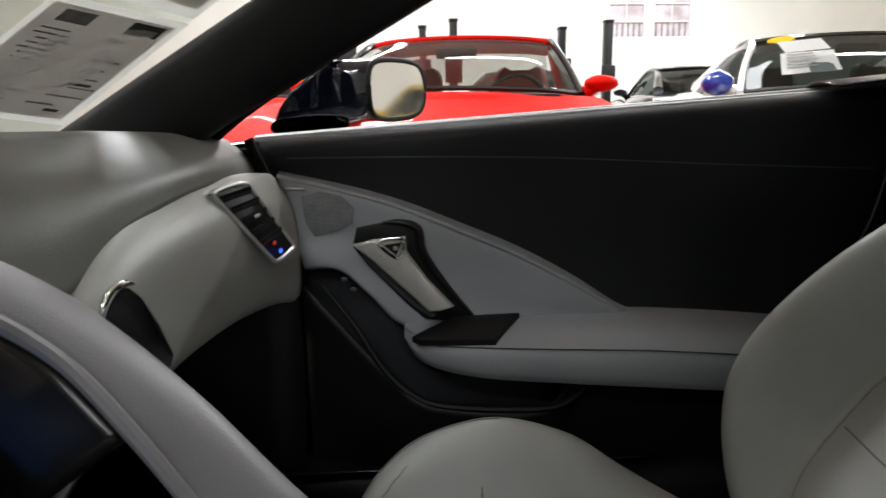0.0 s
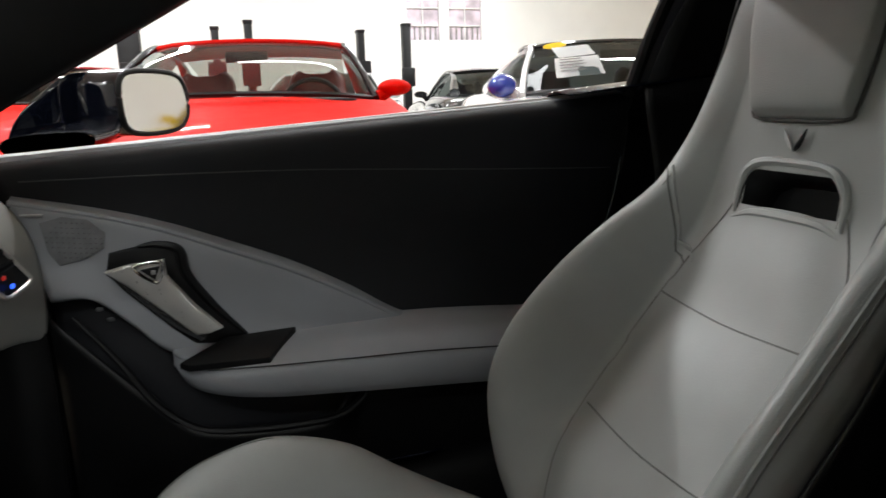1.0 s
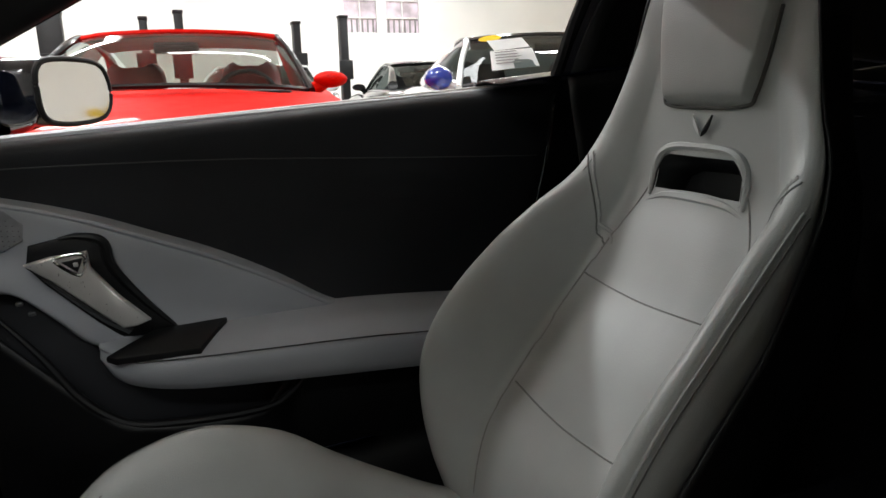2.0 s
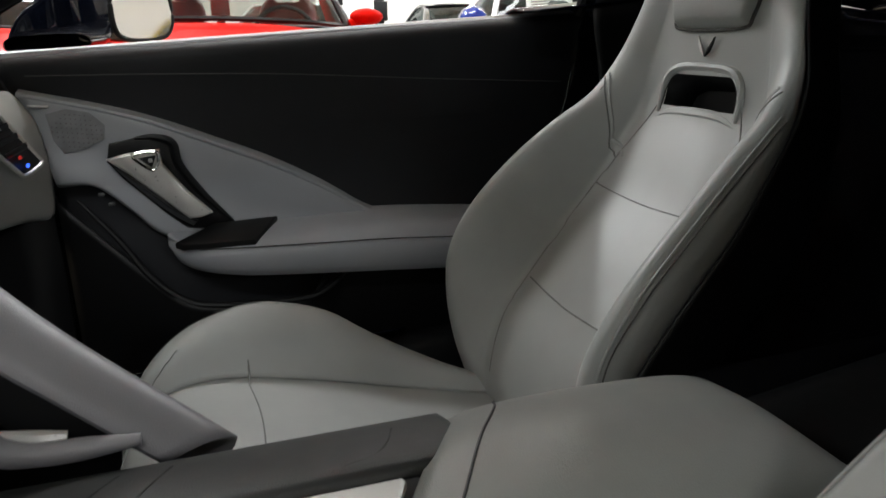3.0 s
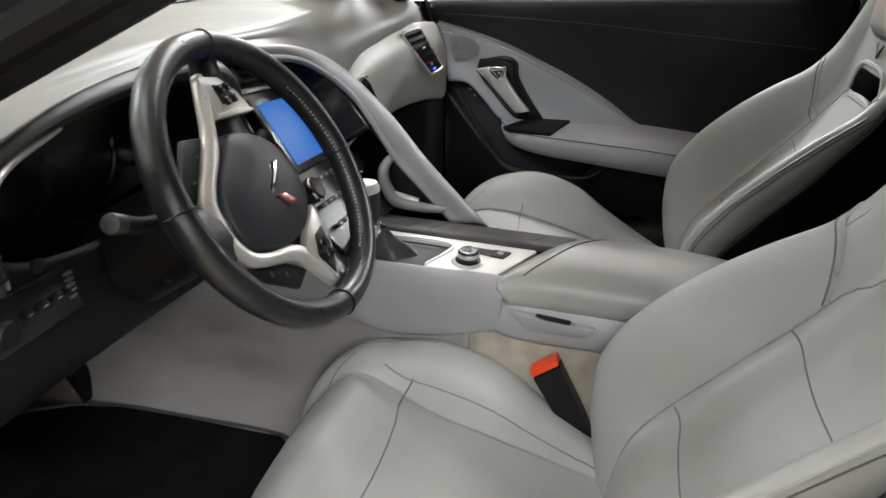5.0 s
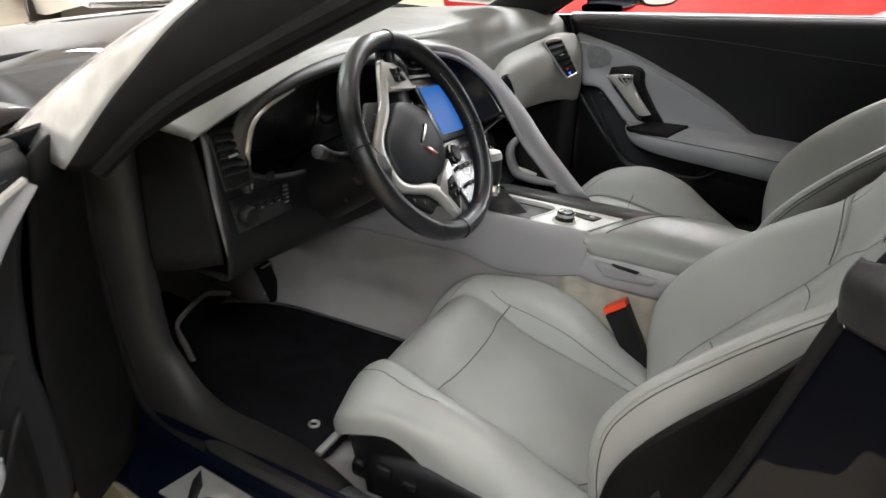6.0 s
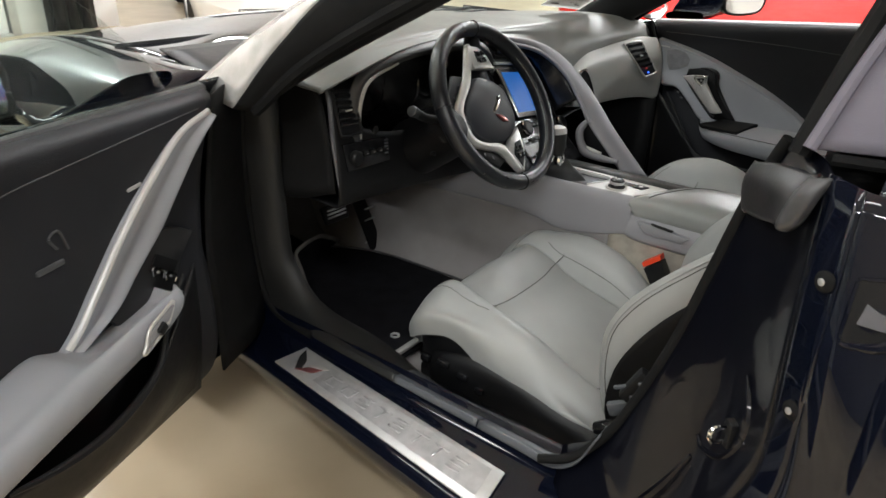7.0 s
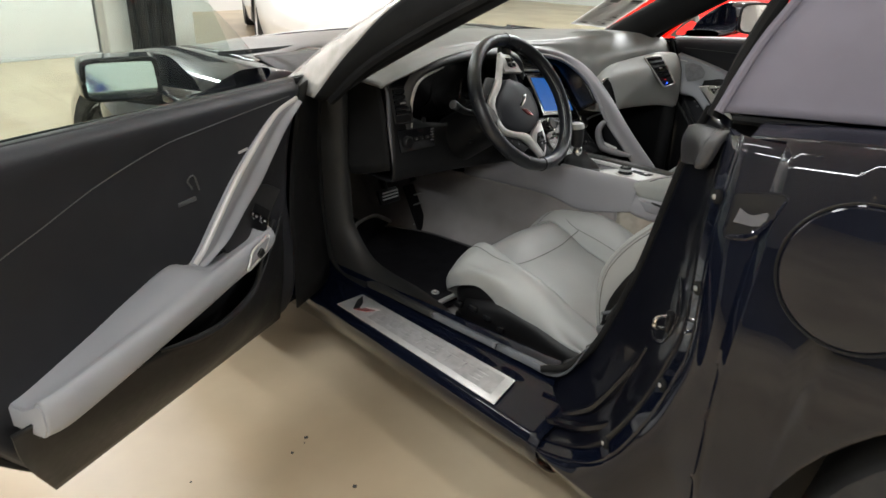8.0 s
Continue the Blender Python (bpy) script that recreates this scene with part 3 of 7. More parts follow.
part("flap_gap", moved((lambda g: g)(tube([(0.0845 * math.cos(a * math.pi / 12), 0.0845 * math.sin(a * math.pi / 12), 0.0005) for a in range(24)], 0.0018, 6, 72, closed=True)), m), BLACK, fl)

# wheels
for wx, wr, wy in ((AXR, 0.335, 0.80), (-1.54, 0.325, 0.67)):
    for s in (-1, 1):
        m = Matrix.Translation((wx, s * wy, wr)) @ Vector((0, s, 0)).to_track_quat("Z", "Y").to_matrix().to_4x4()
        wh = part("wheel", lathe([(0.20, -0.14), (0.30, -0.14), (wr - 0.012, -0.12), (wr, -0.08), (wr, 0.08), (wr - 0.012, 0.12), (0.30, 0.13), (0.255, 0.125), (0.245, 0.10)], m, 48), TYRE, car, "black low-profile tyre on a dark rim")
        rim = [lathe([(0.246, 0.07), (0.25, 0.115), (0.238, 0.118), (0.232, 0.07)], m, 40), lathe([(0.05, 0.04), (0.05, 0.09), (0.02, 0.095)], m, 20)]
        for k in range(10):
            rim.append(moved(box((0.14, 0, 0.075), (0.20, 0.03, 0.02), 0.005), m @ Matrix.Rotation(k * math.pi / 5, 4, "Z")))
        part("rim", joined(*rim), BLACKPAINT, wh)

# front: hood, wings, cowl
NOSE = [(-0.57, 1.0, 1.0), (-0.95, 1.0, 1.008), (-1.22, 0.985, 1.0), (-1.55, 0.885, 0.94), (-1.90, 0.78, 0.86), (-2.25, 0.68, 0.74), (-2.50, 0.60, 0.58), (-2.58, 0.5, 0.44)]
WING = [(0.905, 0.16), (0.925, 0.40), (0.925, 0.58), (0.895, 0.69), (0.82, 0.755), (0.72, 0.786), (0.66, 0.784)]
HOOD = [(0.655, 0.784), (0.50, 0.786), (0.36, 0.796), (0.18, 0.803), (0.0, 0.805)]
for s in (-1, 1):
    g = skin([[(x, s * y * a, z * b) for y, z in WING] for x, a, b in NOSE], 40, 30)
    keep = [q for q in g[1] if not all((g[0][i].x + 1.54) ** 2 + (g[0][i].z - 0.33) ** 2 < 0.345 ** 2 for i in q)]
    part("front_wing", (g[0], keep), NAVY, car, thick=0.003)
    vent = part("side_vent", slab([(-1.12, s * 0.922, 0.60), (-0.90, s * 0.930, 0.63), (-0.86, s * 0.930, 0.58), (-0.93, s * 0.928, 0.44), (-1.13, s * 0.918, 0.40)], (0, s * 0.012, 0), 0.004), BLACK, car, "black vent behind the front wheel")
    for k in range(4):
        part("vent_slat", box((-1.01 + 0.012 * k, s * 0.936, 0.45 + 0.045 * k), (0.17, 0.008, 0.012), 0.003, turn=(0, -8, 0)), GLOSSBLACK, vent)
g = skin([[(x, -y * a, z * b) for y, z in HOOD] + [(x, y * a, z * b) for y, z in HOOD[-2::-1]] for x, a, b in [(-0.80, 1, 1)] + NOSE[1:]], 36, 44)
part("hood", g, NAVY, car, "navy hood mirroring the bright ceiling", thick=0.004)
part("cowl", skin([[(-0.60, y, 0.775), (-0.70, y * 0.97, 0.79), (-0.83, y * 0.93, 0.80)] for y in (-0.69, -0.35, 0, 0.35, 0.69)], 20, 8), BLACK, car, "black plastic cowl under the windscreen", thick=0.004)

# windscreen frame
PIL_F = [(-0.565, 0.735, 0.775), (-0.40, 0.715, 0.885), (-0.20, 0.675, 1.00), (0.08, 0.585, 1.15), (0.14, 0.55, 1.175)]
PIL_O = [(-0.385, 0.780, 0.768), (-0.283, 0.750, 0.886), (-0.158, 0.705, 1.00), (0.095, 0.605, 1.148), (0.155, 0.565, 1.173)]
PIL_R = [(-0.365, 0.745, 0.762), (-0.235, 0.722, 0.865), (-0.02, 0.685, 0.985), (0.22, 0.60, 1.11), (0.28, 0.56, 1.14)]
PIL_I = [(-0.38, 0.68, 0.785), (-0.225, 0.675, 0.865), (0.0, 0.635, 0.985), (0.22, 0.56, 1.11), (0.28, 0.53, 1.13)]
PIL_G = [(-0.52, 0.675, 0.80), (-0.37, 0.665, 0.885), (-0.17, 0.63, 0.995), (0.10, 0.545, 1.14), (0.16, 0.52, 1.16)]
for s in (-1, 1):
    rows = [[(x, s * y, z) for x, y, z in c] for c in (PIL_F, PIL_O, PIL_R)]
    # outer face carries its reflection as a pale colour
    part("windscreen_pillar", skin([rows[0], [((a[0] + b[0]) / 2 - 0.004, (a[1] + b[1]) / 2 + s * 0.004, (a[2] + b[2]) / 2) for a, b in zip(rows[0], rows[1])], rows[1]], 8, 40), PILLAR_GLARE, car, "windscreen pillar, navy paint coloured pale for the hall's reflection", thick=0.003)
    part("pillar_weatherstrip", skin([rows[1], [((a[0] + b[0]) / 2, (a[1] + b[1]) / 2 + s * 0.006, (a[2] + b[2]) / 2) for a, b in zip(rows[1], rows[2])], rows[2]], 10, 40), RUBBER, car, "black pillar weatherstrip", thick=0.003)
    rows = [[(x, s * y, z) for x, y, z in c] for c in (PIL_R, PIL_I, PIL_G, PIL_F)]
    part("pillar_trim", skin(rows, 16, 40), BLACK, car, "black pillar trim", thick=0.003)
    part("pillar_seal", tube([(x, s * (y + 0.002), z) for x, y, z in PIL_R], 0.012, 8, 40), RUBBER, car)
WS_LO = [(-0.545, -0.70, 0.795), (-0.70, -0.48, 0.815), (-0.79, -0.22, 0.825), (-0.81, 0, 0.828), (-0.79, 0.22, 0.825), (-0.70, 0.48, 0.815), (-0.545, 0.70, 0.795)]
WS_HI = [(0.09, -0.56, 1.158), (0.03, -0.40, 1.182), (-0.02, -0.2, 1.195), (-0.03, 0, 1.198), (-0.02, 0.2, 1.195), (0.03, 0.40, 1.182), (0.09, 0.56, 1.158)]
ws = part("windscreen", skin([WS_LO, [((a[0] + b[0]) / 2 - 0.02, (a[1] + b[1]) / 2 * 1.02, (a[2] + b[2]) / 2 + 0.012) for a, b in zip(WS_LO, WS_HI)], WS_HI], 14, 40), GLASS, car, "clear raked windscreen")
ws.visible_shadow = False
part("screen_header", skin([WS_HI, [(x + 0.07, y, z + 0.015) for x, y, z in WS_HI], [(x + 0.16, y * 0.98, z - 0.005) for x, y, z in WS_HI], [(x + 0.10, y * 0.96, z - 0.045) for x, y, z in WS_HI], [(x + 0.01, y * 0.97, z - 0.02) for x, y, z in WS_HI]], 20, 30), HEADLINER, car)

# soft top
ROOF = []
for x, e, zc in ((0.17, 0.575, 1.205), (0.40, 0.60, 1.215), (0.62, 0.62, 1.215), (0.90, 0.62, 1.195), (1.20, 0.60, 1.14), (1.50, 0.58, 1.03), (1.72, 0.56, 0.92)):
    ROOF.append([(x, -e, zc - 0.085), (x, -e * 0.85, zc - 0.03), (x, -e * 0.45, zc - 0.004), (x, 0, zc), (x, e * 0.45, zc - 0.004), (x, e * 0.85, zc - 0.03), (x, e, zc - 0.085)])
part("soft_top", skin(ROOF, 30, 40), SOFTTOP, car, "grey cloth convertible roof", thick=0.006)
part("headliner", skin([[(x, y * 0.97, z - 0.03) for x, y, z in r] for r in ROOF], 24, 30), HEADLINER, car, thick=0.004)
SAIL = [[(0.530, 0.772, 0.888), (0.80, 0.775, 0.91), (1.15, 0.76, 0.935), (1.5, 0.70, 0.905), (1.72, 0.56, 0.88)],
        [(0.556, 0.735, 0.98), (0.82, 0.735, 1.0), (1.13, 0.72, 1.01), (1.47, 0.66, 0.95), (1.71, 0.55, 0.90)],
        [(0.595, 0.675, 1.075), (0.84, 0.68, 1.085), (1.12, 0.66, 1.065), (1.45, 0.61, 0.985), (1.70, 0.54, 0.91)],
        [(0.605, 0.615, 1.135), (0.86, 0.615, 1.125), (1.12, 0.60, 1.09), (1.42, 0.575, 1.01), (1.69, 0.53, 0.92)]]
for s, back in ((-1, 0.0), (1, 0.20)):
    side = [[(x + back * max(0.0, 1 - (x - 0.53) / 0.6), s * y, z) for x, y, z in r] for r in SAIL]
    part("top_side", skin(side, 24, 30), SOFTTOP, car, "grey cloth side of the roof", thick=0.006)
    part("top_lining", skin([[(x + 0.012, y - s * 0.02, z) for x, y, z in r] for r in side], 16, 20), HEADLINER, car, thick=0.003)
    part("top_hem", tube([(r[0][0] - 0.002, r[0][1] + s * 0.003, r[0][2]) for r in side], 0.007, 8, 30), SOFTTOP, car)
    part("window_seal", tube([(0.518 + back, s * 0.765, 0.878), (0.540 + back, s * 0.735, 0.975), (0.562 + back * 0.95, s * 0.675, 1.07), (0.57 + back * 0.9, s * 0.62, 1.12), (0.45, s * 0.60, 1.135), (0.25, s * 0.575, 1.14)], 0.011, 8, 50), RUBBER, car)
    part("belt_moulding", tube([(0.55 + back, s * 0.776, 0.882), (0.9, s * 0.778, 0.905), (1.3, s * 0.75, 0.93), (1.6, s * 0.66, 0.90)], 0.006, 8, 40), RUBBER, car)
CAP_DARK = M("cap_rubber", (0.019, 0.018, 0.020), 0.38, var=0.45, blotch=38, grain=250, bump=0.10, stain=(0.012, 0.012, 0.012))
CAP_PALE = M("cap_grey", (0.05, 0.049, 0.051), 0.40, var=0.35, blotch=45, grain=250, bump=0.08)
pc = part("pillar_cap", skin([[(0.474, -0.730, 0.790), (0.474, -0.737, 0.797), (0.498, -0.774, 0.806), (0.520, -0.806, 0.816), (0.524, -0.803, 0.810)], [(0.468, -0.728, 0.830), (0.470, -0.739, 0.830), (0.498, -0.777, 0.842), (0.528, -0.806, 0.848), (0.532, -0.800, 0.848)], [(0.474, -0.728, 0.852), (0.477, -0.738, 0.854), (0.505, -0.770, 0.866), (0.540, -0.797, 0.870), (0.546, -0.790, 0.870)]], 16, 24), CAP_DARK, car, "worn grey rubber pillar cap", thick=0.004)
part("cap_lip", skin([[(0.522, -0.806, 0.815), (0.525, -0.812, 0.814), (0.532, -0.814, 0.815), (0.537, -0.808, 0.817)], [(0.523, -0.808, 0.824), (0.527, -0.816, 0.824), (0.538, -0.818, 0.827), (0.544, -0.810, 0.829)], [(0.530, -0.806, 0.850), (0.534, -0.813, 0.851), (0.546, -0.814, 0.855), (0.553, -0.806, 0.857)], [(0.540, -0.799, 0.868), (0.545, -0.805, 0.869), (0.556, -0.805, 0.872), (0.563, -0.797, 0.873)]], 20, 16), CAP_PALE, pc, "pale grey rubber lip", thick=0.004)
part("cap_stud", lathe([(0.003, 0), (0.003, 0.002), (0.0015, 0.003)], pose(0.477, -0.7405, 0.800, 90), 10), BRUSHED, pc)

# rear deck and tail
part("rear_deck", skin([[(x, y * w, z + dz) for y, dz in ((-1.0, 0.0), (-0.85, 0.012), (-0.45, 0.02), (0, 0.024), (0.45, 0.02), (0.85, 0.012), (1.0, 0.0))] for x, w, z in ((1.40, 0.75, 0.895), (1.65, 0.755, 0.875), (1.86, 0.76, 0.862), (1.97, 0.765, 0.855), (2.01, 0.765, 0.835))], 20, 30), NAVY, car, "navy rear deck", thick=0.004)
part("rear_bumper", skin([[(2.01 - 0.10 * abs(y) ** 3, y * 0.80, 0.84), (2.05 - 0.11 * abs(y) ** 3, y * 0.81, 0.76), (2.00 - 0.11 * abs(y) ** 3, y * 0.82, 0.62), (2.04 - 0.12 * abs(y) ** 3, y * 0.83, 0.46), (1.98 - 0.12 * abs(y) ** 3, y * 0.83, 0.24)] for y in (-1.0, -0.7, -0.35, 0, 0.35, 0.7, 1.0)], 30, 24), NAVY, car, "navy rear bumper", thick=0.004)

# inside shell: floor, tunnel, bulkheads
part("passenger_sill", skin([[(x, 0.70, 0.20), (x, 0.715, 0.27), (x, 0.74, 0.295), (x, 0.79, 0.29), (x, 0.83, 0.20)] for x in (-0.6, 0.0, 0.5, 1.1)], 12, 16), BLACK, car, thick=0.004)
part("floor_pan", skin([[(x, y, z) for y in (-0.64, -0.4, -0.13)] for x, z in ((-1.05, 0.45), (-0.92, 0.30), (-0.78, 0.21), (-0.5, 0.195), (0.0, 0.20), (0.5, 0.21), (1.0, 0.23))], 30, 8), CARPET, car, "pale grey carpeted floor", thick=0.005)
# driver's carpet is pale; here footwell shade is put into the colour
part("floor_pan", skin([[(x, y, z) for y in (0.13, 0.4, 0.72)] for x, z in ((-1.05, 0.45), (-0.92, 0.30), (-0.78, 0.21), (-0.5, 0.195), (0.0, 0.20), (0.5, 0.21), (1.0, 0.23))], 30, 8), MATCLOTH, car, "passenger floor carpet, coloured near-black for footwell shade", thick=0.005)
part("firewall", skin([[(-1.05, y, 0.2), (-1.06, y, 0.5), (-0.95, y, 0.80)] for y in (-0.68, 0, 0.72)], 8, 8), BLACK, car, thick=0.004)
part("kick_panel", skin([[(-1.05, -0.66, 0.2), (-0.8, -0.655, 0.2), (-0.55, -0.645, 0.24), (-0.47, -0.66, 0.30)], [(-1.05, -0.68, 0.6), (-0.8, -0.68, 0.6), (-0.55, -0.68, 0.6), (-0.49, -0.685, 0.6)], [(-1.0, -0.70, 0.78), (-0.8, -0.70, 0.78), (-0.55, -0.70, 0.78), (-0.46, -0.70, 0.775)]], 12, 16), RUBBER, car, "black kick panel", thick=0.004)
part("kick_panel", skin([[(-1.05, 0.72, 0.2), (-0.6, 0.72, 0.2), (-0.19, 0.73, 0.2)], [(-1.05, 0.74, 0.6), (-0.6, 0.74, 0.6), (-0.19, 0.75, 0.6)], [(-1.0, 0.75, 0.8), (-0.6, 0.75, 0.8), (-0.25, 0.755, 0.8)]], 12, 16), BLACK, car, thick=0.004)
TUN = [(-1.05, 0.36), (-0.75, 0.40), (-0.45, 0.44), (-0.14, 0.455), (-0.02, 0.436), (0.08, 0.465), (0.32, 0.482), (0.75, 0.49), (1.0, 0.49)]
for s in (-1, 1):
    for nm, cut, mat in (("tunnel_side", TUN[:6], CARPET), ("tunnel_rear", TUN[5:], RIBBED)):
        # passenger side of the tunnel is coloured near-black for the same shade
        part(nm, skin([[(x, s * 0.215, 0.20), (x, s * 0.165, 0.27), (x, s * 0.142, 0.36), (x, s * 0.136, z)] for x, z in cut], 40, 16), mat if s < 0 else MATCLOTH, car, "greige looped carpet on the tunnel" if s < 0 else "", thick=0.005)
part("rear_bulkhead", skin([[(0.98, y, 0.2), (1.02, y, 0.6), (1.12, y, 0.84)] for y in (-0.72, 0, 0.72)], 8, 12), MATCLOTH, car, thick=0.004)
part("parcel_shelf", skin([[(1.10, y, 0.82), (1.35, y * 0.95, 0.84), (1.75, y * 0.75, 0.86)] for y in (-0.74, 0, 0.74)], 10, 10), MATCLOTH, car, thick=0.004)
for s in (-1, 1):
    part("quarter_trim", skin([[(0.50 if s < 0 else 0.74, s * 0.70, 0.22), (0.8, s * 0.69, 0.22), (1.12, s * 0.69, 0.25)], [(0.53 if s < 0 else 0.76, s * 0.715, 0.62), (0.85, s * 0.70, 0.62), (1.12, s * 0.70, 0.62)], [(0.54 if s < 0 else 0.735, s * 0.745, 0.895), (0.9, s * 0.74, 0.905), (1.14, s * 0.735, 0.91)]], 14, 20), BLACK, car, thick=0.004)


# ---- dashboard ----
dash = thing("dashboard", (-0.4, 0.05, 0.5), "dark leather dashboard with a pale grey passenger panel", "dashboard")
DCOL = [(-0.655, -0.52, 0.785, -0.36, 0.800, 0.79), (-0.56, -0.62, 0.812, -0.33, 0.836, 0.812), (-0.42, -0.72, 0.822, -0.32, 0.856, 0.842), (-0.26, -0.78, 0.828, -0.315, 0.862, 0.850), (-0.10, -0.80, 0.83, -0.31, 0.852, 0.838),
        (0.06, -0.80, 0.83, -0.315, 0.843, 0.812), (0.18, -0.78, 0.83, -0.325, 0.838, 0.762), (0.28, -0.75, 0.828, -0.335, 0.834, 0.712), (0.38, -0.72, 0.822, -0.338, 0.832, 0.744), (0.50, -0.66, 0.818, -0.338, 0.830, 0.762), (0.62, -0.58, 0.815, -0.322, 0.826, 0.767), (0.752, -0.50, 0.808, -0.285, 0.818, 0.762)]
rows = []
for y, xw, zw, xt, zt, ze in DCOL:
    xe = -0.295 if y < 0.2 else -0.288 + 0.045 * max(0, y - 0.3) / 0.45
    rows.append([(xw, y, zw), (xw * 0.6 + xt * 0.4, y, max(zw, zt) + 0.004), (xt - 0.04, y, zt + 0.004), (xt, y, zt - 0.004), (xe - 0.012, y, (zt + ze) / 2 - 0.002), (xe, y, ze)])
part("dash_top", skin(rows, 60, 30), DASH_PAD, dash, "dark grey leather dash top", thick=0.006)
part("demist_slot", skin([[(-0.66, y, 0.838), (-0.62, y, 0.842)] for y in (-0.35, 0, 0.35)], 20, 4), BLACK, dash, thick=0.004)

EY = [(0.285, 0.700, 0.655, 0.615, -0.285, -0.272, -0.262), (0.37, 0.742, 0.672, 0.604, -0.285, -0.256, -0.255), (0.48, 0.761, 0.682, 0.601, -0.280, -0.238, -0.250), (0.60, 0.768, 0.682, 0.597, -0.266, -0.220, -0.235), (0.70, 0.765, 0.672, 0.588, -0.245, -0.201, -0.212), (0.752, 0.760, 0.668, 0.578, -0.226, -0.186, -0.190)]
rows = [[(xt - 0.01, y, zt + 0.002), (xt + 0.008, y, zt), ((xt + xm) / 2 + 0.012, y, (zt + zm) / 2 + 0.006), (xm, y, zm), ((xm + xl) / 2 + 0.004, y, (zm + zl) / 2), (xl, y, zl), (xl - 0.02, y, zl - 0.006), (xl - 0.08, y, zl - 0.004)] for y, zt, zm, zl, xt, xm, xl in EY]
part("passenger_panel", skin(rows, 40, 40), LIT_PANEL_LEATHER, dash, "grey leather passenger panel, brightened for the light on it", thick=0.005)


def quad_at(c, u, v):
    """Point at (u, v) in a quad of corners top-left, top-right, bottom-right, bottom-left."""
    a = Vector(c[0]).lerp(Vector(c[1]), u)
    b = Vector(c[3]).lerp(Vector(c[2]), u)
    return a.lerp(b, v)


def air_vent(corners, parent, slats, out, trim, label, rise=0.0):
    """A framed vent with slats, in a quad; out points at the room."""
    o = Vector(out)
    corners = [Vector(q) + o * rise for q in corners]
    body = part("air_vent", slab([quad_at(corners, u, v) for u, v in ((0, 0), (1, 0), (1, 1), (0, 1))], o * 0.006, 0.002), BLACK, parent, label)
    loop = [quad_at(corners, u, v) + o * 0.006 for u, v in ((0.06, 0), (0.5, -0.03), (0.94, 0), (1.0, 0.1), (1, 0.5), (1, 0.9), (0.94, 1), (0.5, 1.02), (0.06, 1), (0, 0.9), (0, 0.5), (0, 0.1))]
    part("vent_frame", tube(loop, 0.0032, 8, 60, closed=True), trim, body)
    for i in range(slats):
        v = (i + 0.6) / (slats + 1.4)
        part("slat", tube([quad_at(corners, 0.07, v) + o * 0.008, quad_at(corners, 0.93, v) + o * 0.008], 0.0022, 6, 6, flat=2.4), GLOSSBLACK, body)
    part("vent_tab", box(quad_at(corners, 0.5, 0.42) + o * 0.014, (0.004, 0.018, 0.004), 0.0015), BRUSHED, body)
    return body


VP = [(-0.257, 0.566, 0.757), (-0.236, 0.650, 0.760), (-0.188, 0.694, 0.666), (-0.203, 0.640, 0.655)]
pv = air_vent(VP, dash, 5, Vector((0.82, -0.5, 0.35)).normalized() * 0.8, SATIN, "black slatted vent in a satin frame", 0.010)
for u, v, lit, tone in ((0.30, 0.92, LED_BLUE, "blue lit indicator"), (0.32, 0.80, LED_RED, "dim red lit indicator")):
    p = quad_at(VP, u, v) + Vector((0.016, -0.009, 0.007))
    part("indicator", box(p, (0.003, 0.008, 0.005), 0.001), lit, pv, tone)
part("panel_end", tube([(-0.250, 0.756, 0.815), (-0.225, 0.757, 0.755), (-0.196, 0.757, 0.66), (-0.188, 0.757, 0.60), (-0.20, 0.757, 0.575)], 0.008, 8, 30), RUBBER, dash)
sv = part("round_vent", slab([(-0.266, 0.306, 0.690), (-0.262, 0.318, 0.708), (-0.256, 0.333, 0.708), (-0.249, 0.342, 0.695), (-0.242, 0.356, 0.665), (-0.239, 0.374, 0.630), (-0.244, 0.374, 0.612), (-0.262, 0.33, 0.640)], (0.006, -0.003, 0.002), 0.002), GLOSSBLACK, dash, "black vent in a chrome crescent")
part("vent_frame", tube([(-0.264, 0.298, 0.664), (-0.264, 0.302, 0.690), (-0.260, 0.313, 0.707), (-0.254, 0.327, 0.7135), (-0.249, 0.336, 0.711)], [0.0015, 0.004, 0.0052, 0.004, 0.0015], 10, 40), CHROME, sv)
part("under_panel", skin([[(-0.262, y, z), (-0.36, y, z - 0.02), (-0.55, y, z - 0.02), (-0.75, y, z + 0.02)] for y, z in ((0.14, 0.56), (0.3, 0.595), (0.5, 0.592), (0.75, 0.57))], 12, 14), BLACK, dash, thick=0.004)

# driver side: instrument hood, end vent, switch panel
HOODC = [(-0.335, -0.545, 0.655), (-0.33, -0.555, 0.74), (-0.318, -0.535, 0.805), (-0.305, -0.455, 0.838), (-0.298, -0.33, 0.85), (-0.292, -0.20, 0.842), (-0.29, -0.125, 0.81), (-0.295, -0.105, 0.74), (-0.30, -0.12, 0.66)]
INH = [(x + 0.006, y * 0.90 - 0.032, 0.735 + (z - 0.735) * 0.80) for x, y, z in HOODC]
DEEP = [(x - 0.10, y * 0.86 - 0.045, 0.735 + (z - 0.735) * 0.70) for x, y, z in HOODC]
part("instrument_hood", skin([HOODC, [((a[0] + b[0]) / 2 + 0.012, (a[1] + b[1]) / 2, (a[2] + b[2]) / 2) for a, b in zip(HOODC, INH)], INH], 10, 50), END_DARK, dash, "dark instrument surround", thick=0.005)
ic = part("instrument_recess", skin([INH, DEEP], 6, 50), BLACK, dash, thick=0.003)
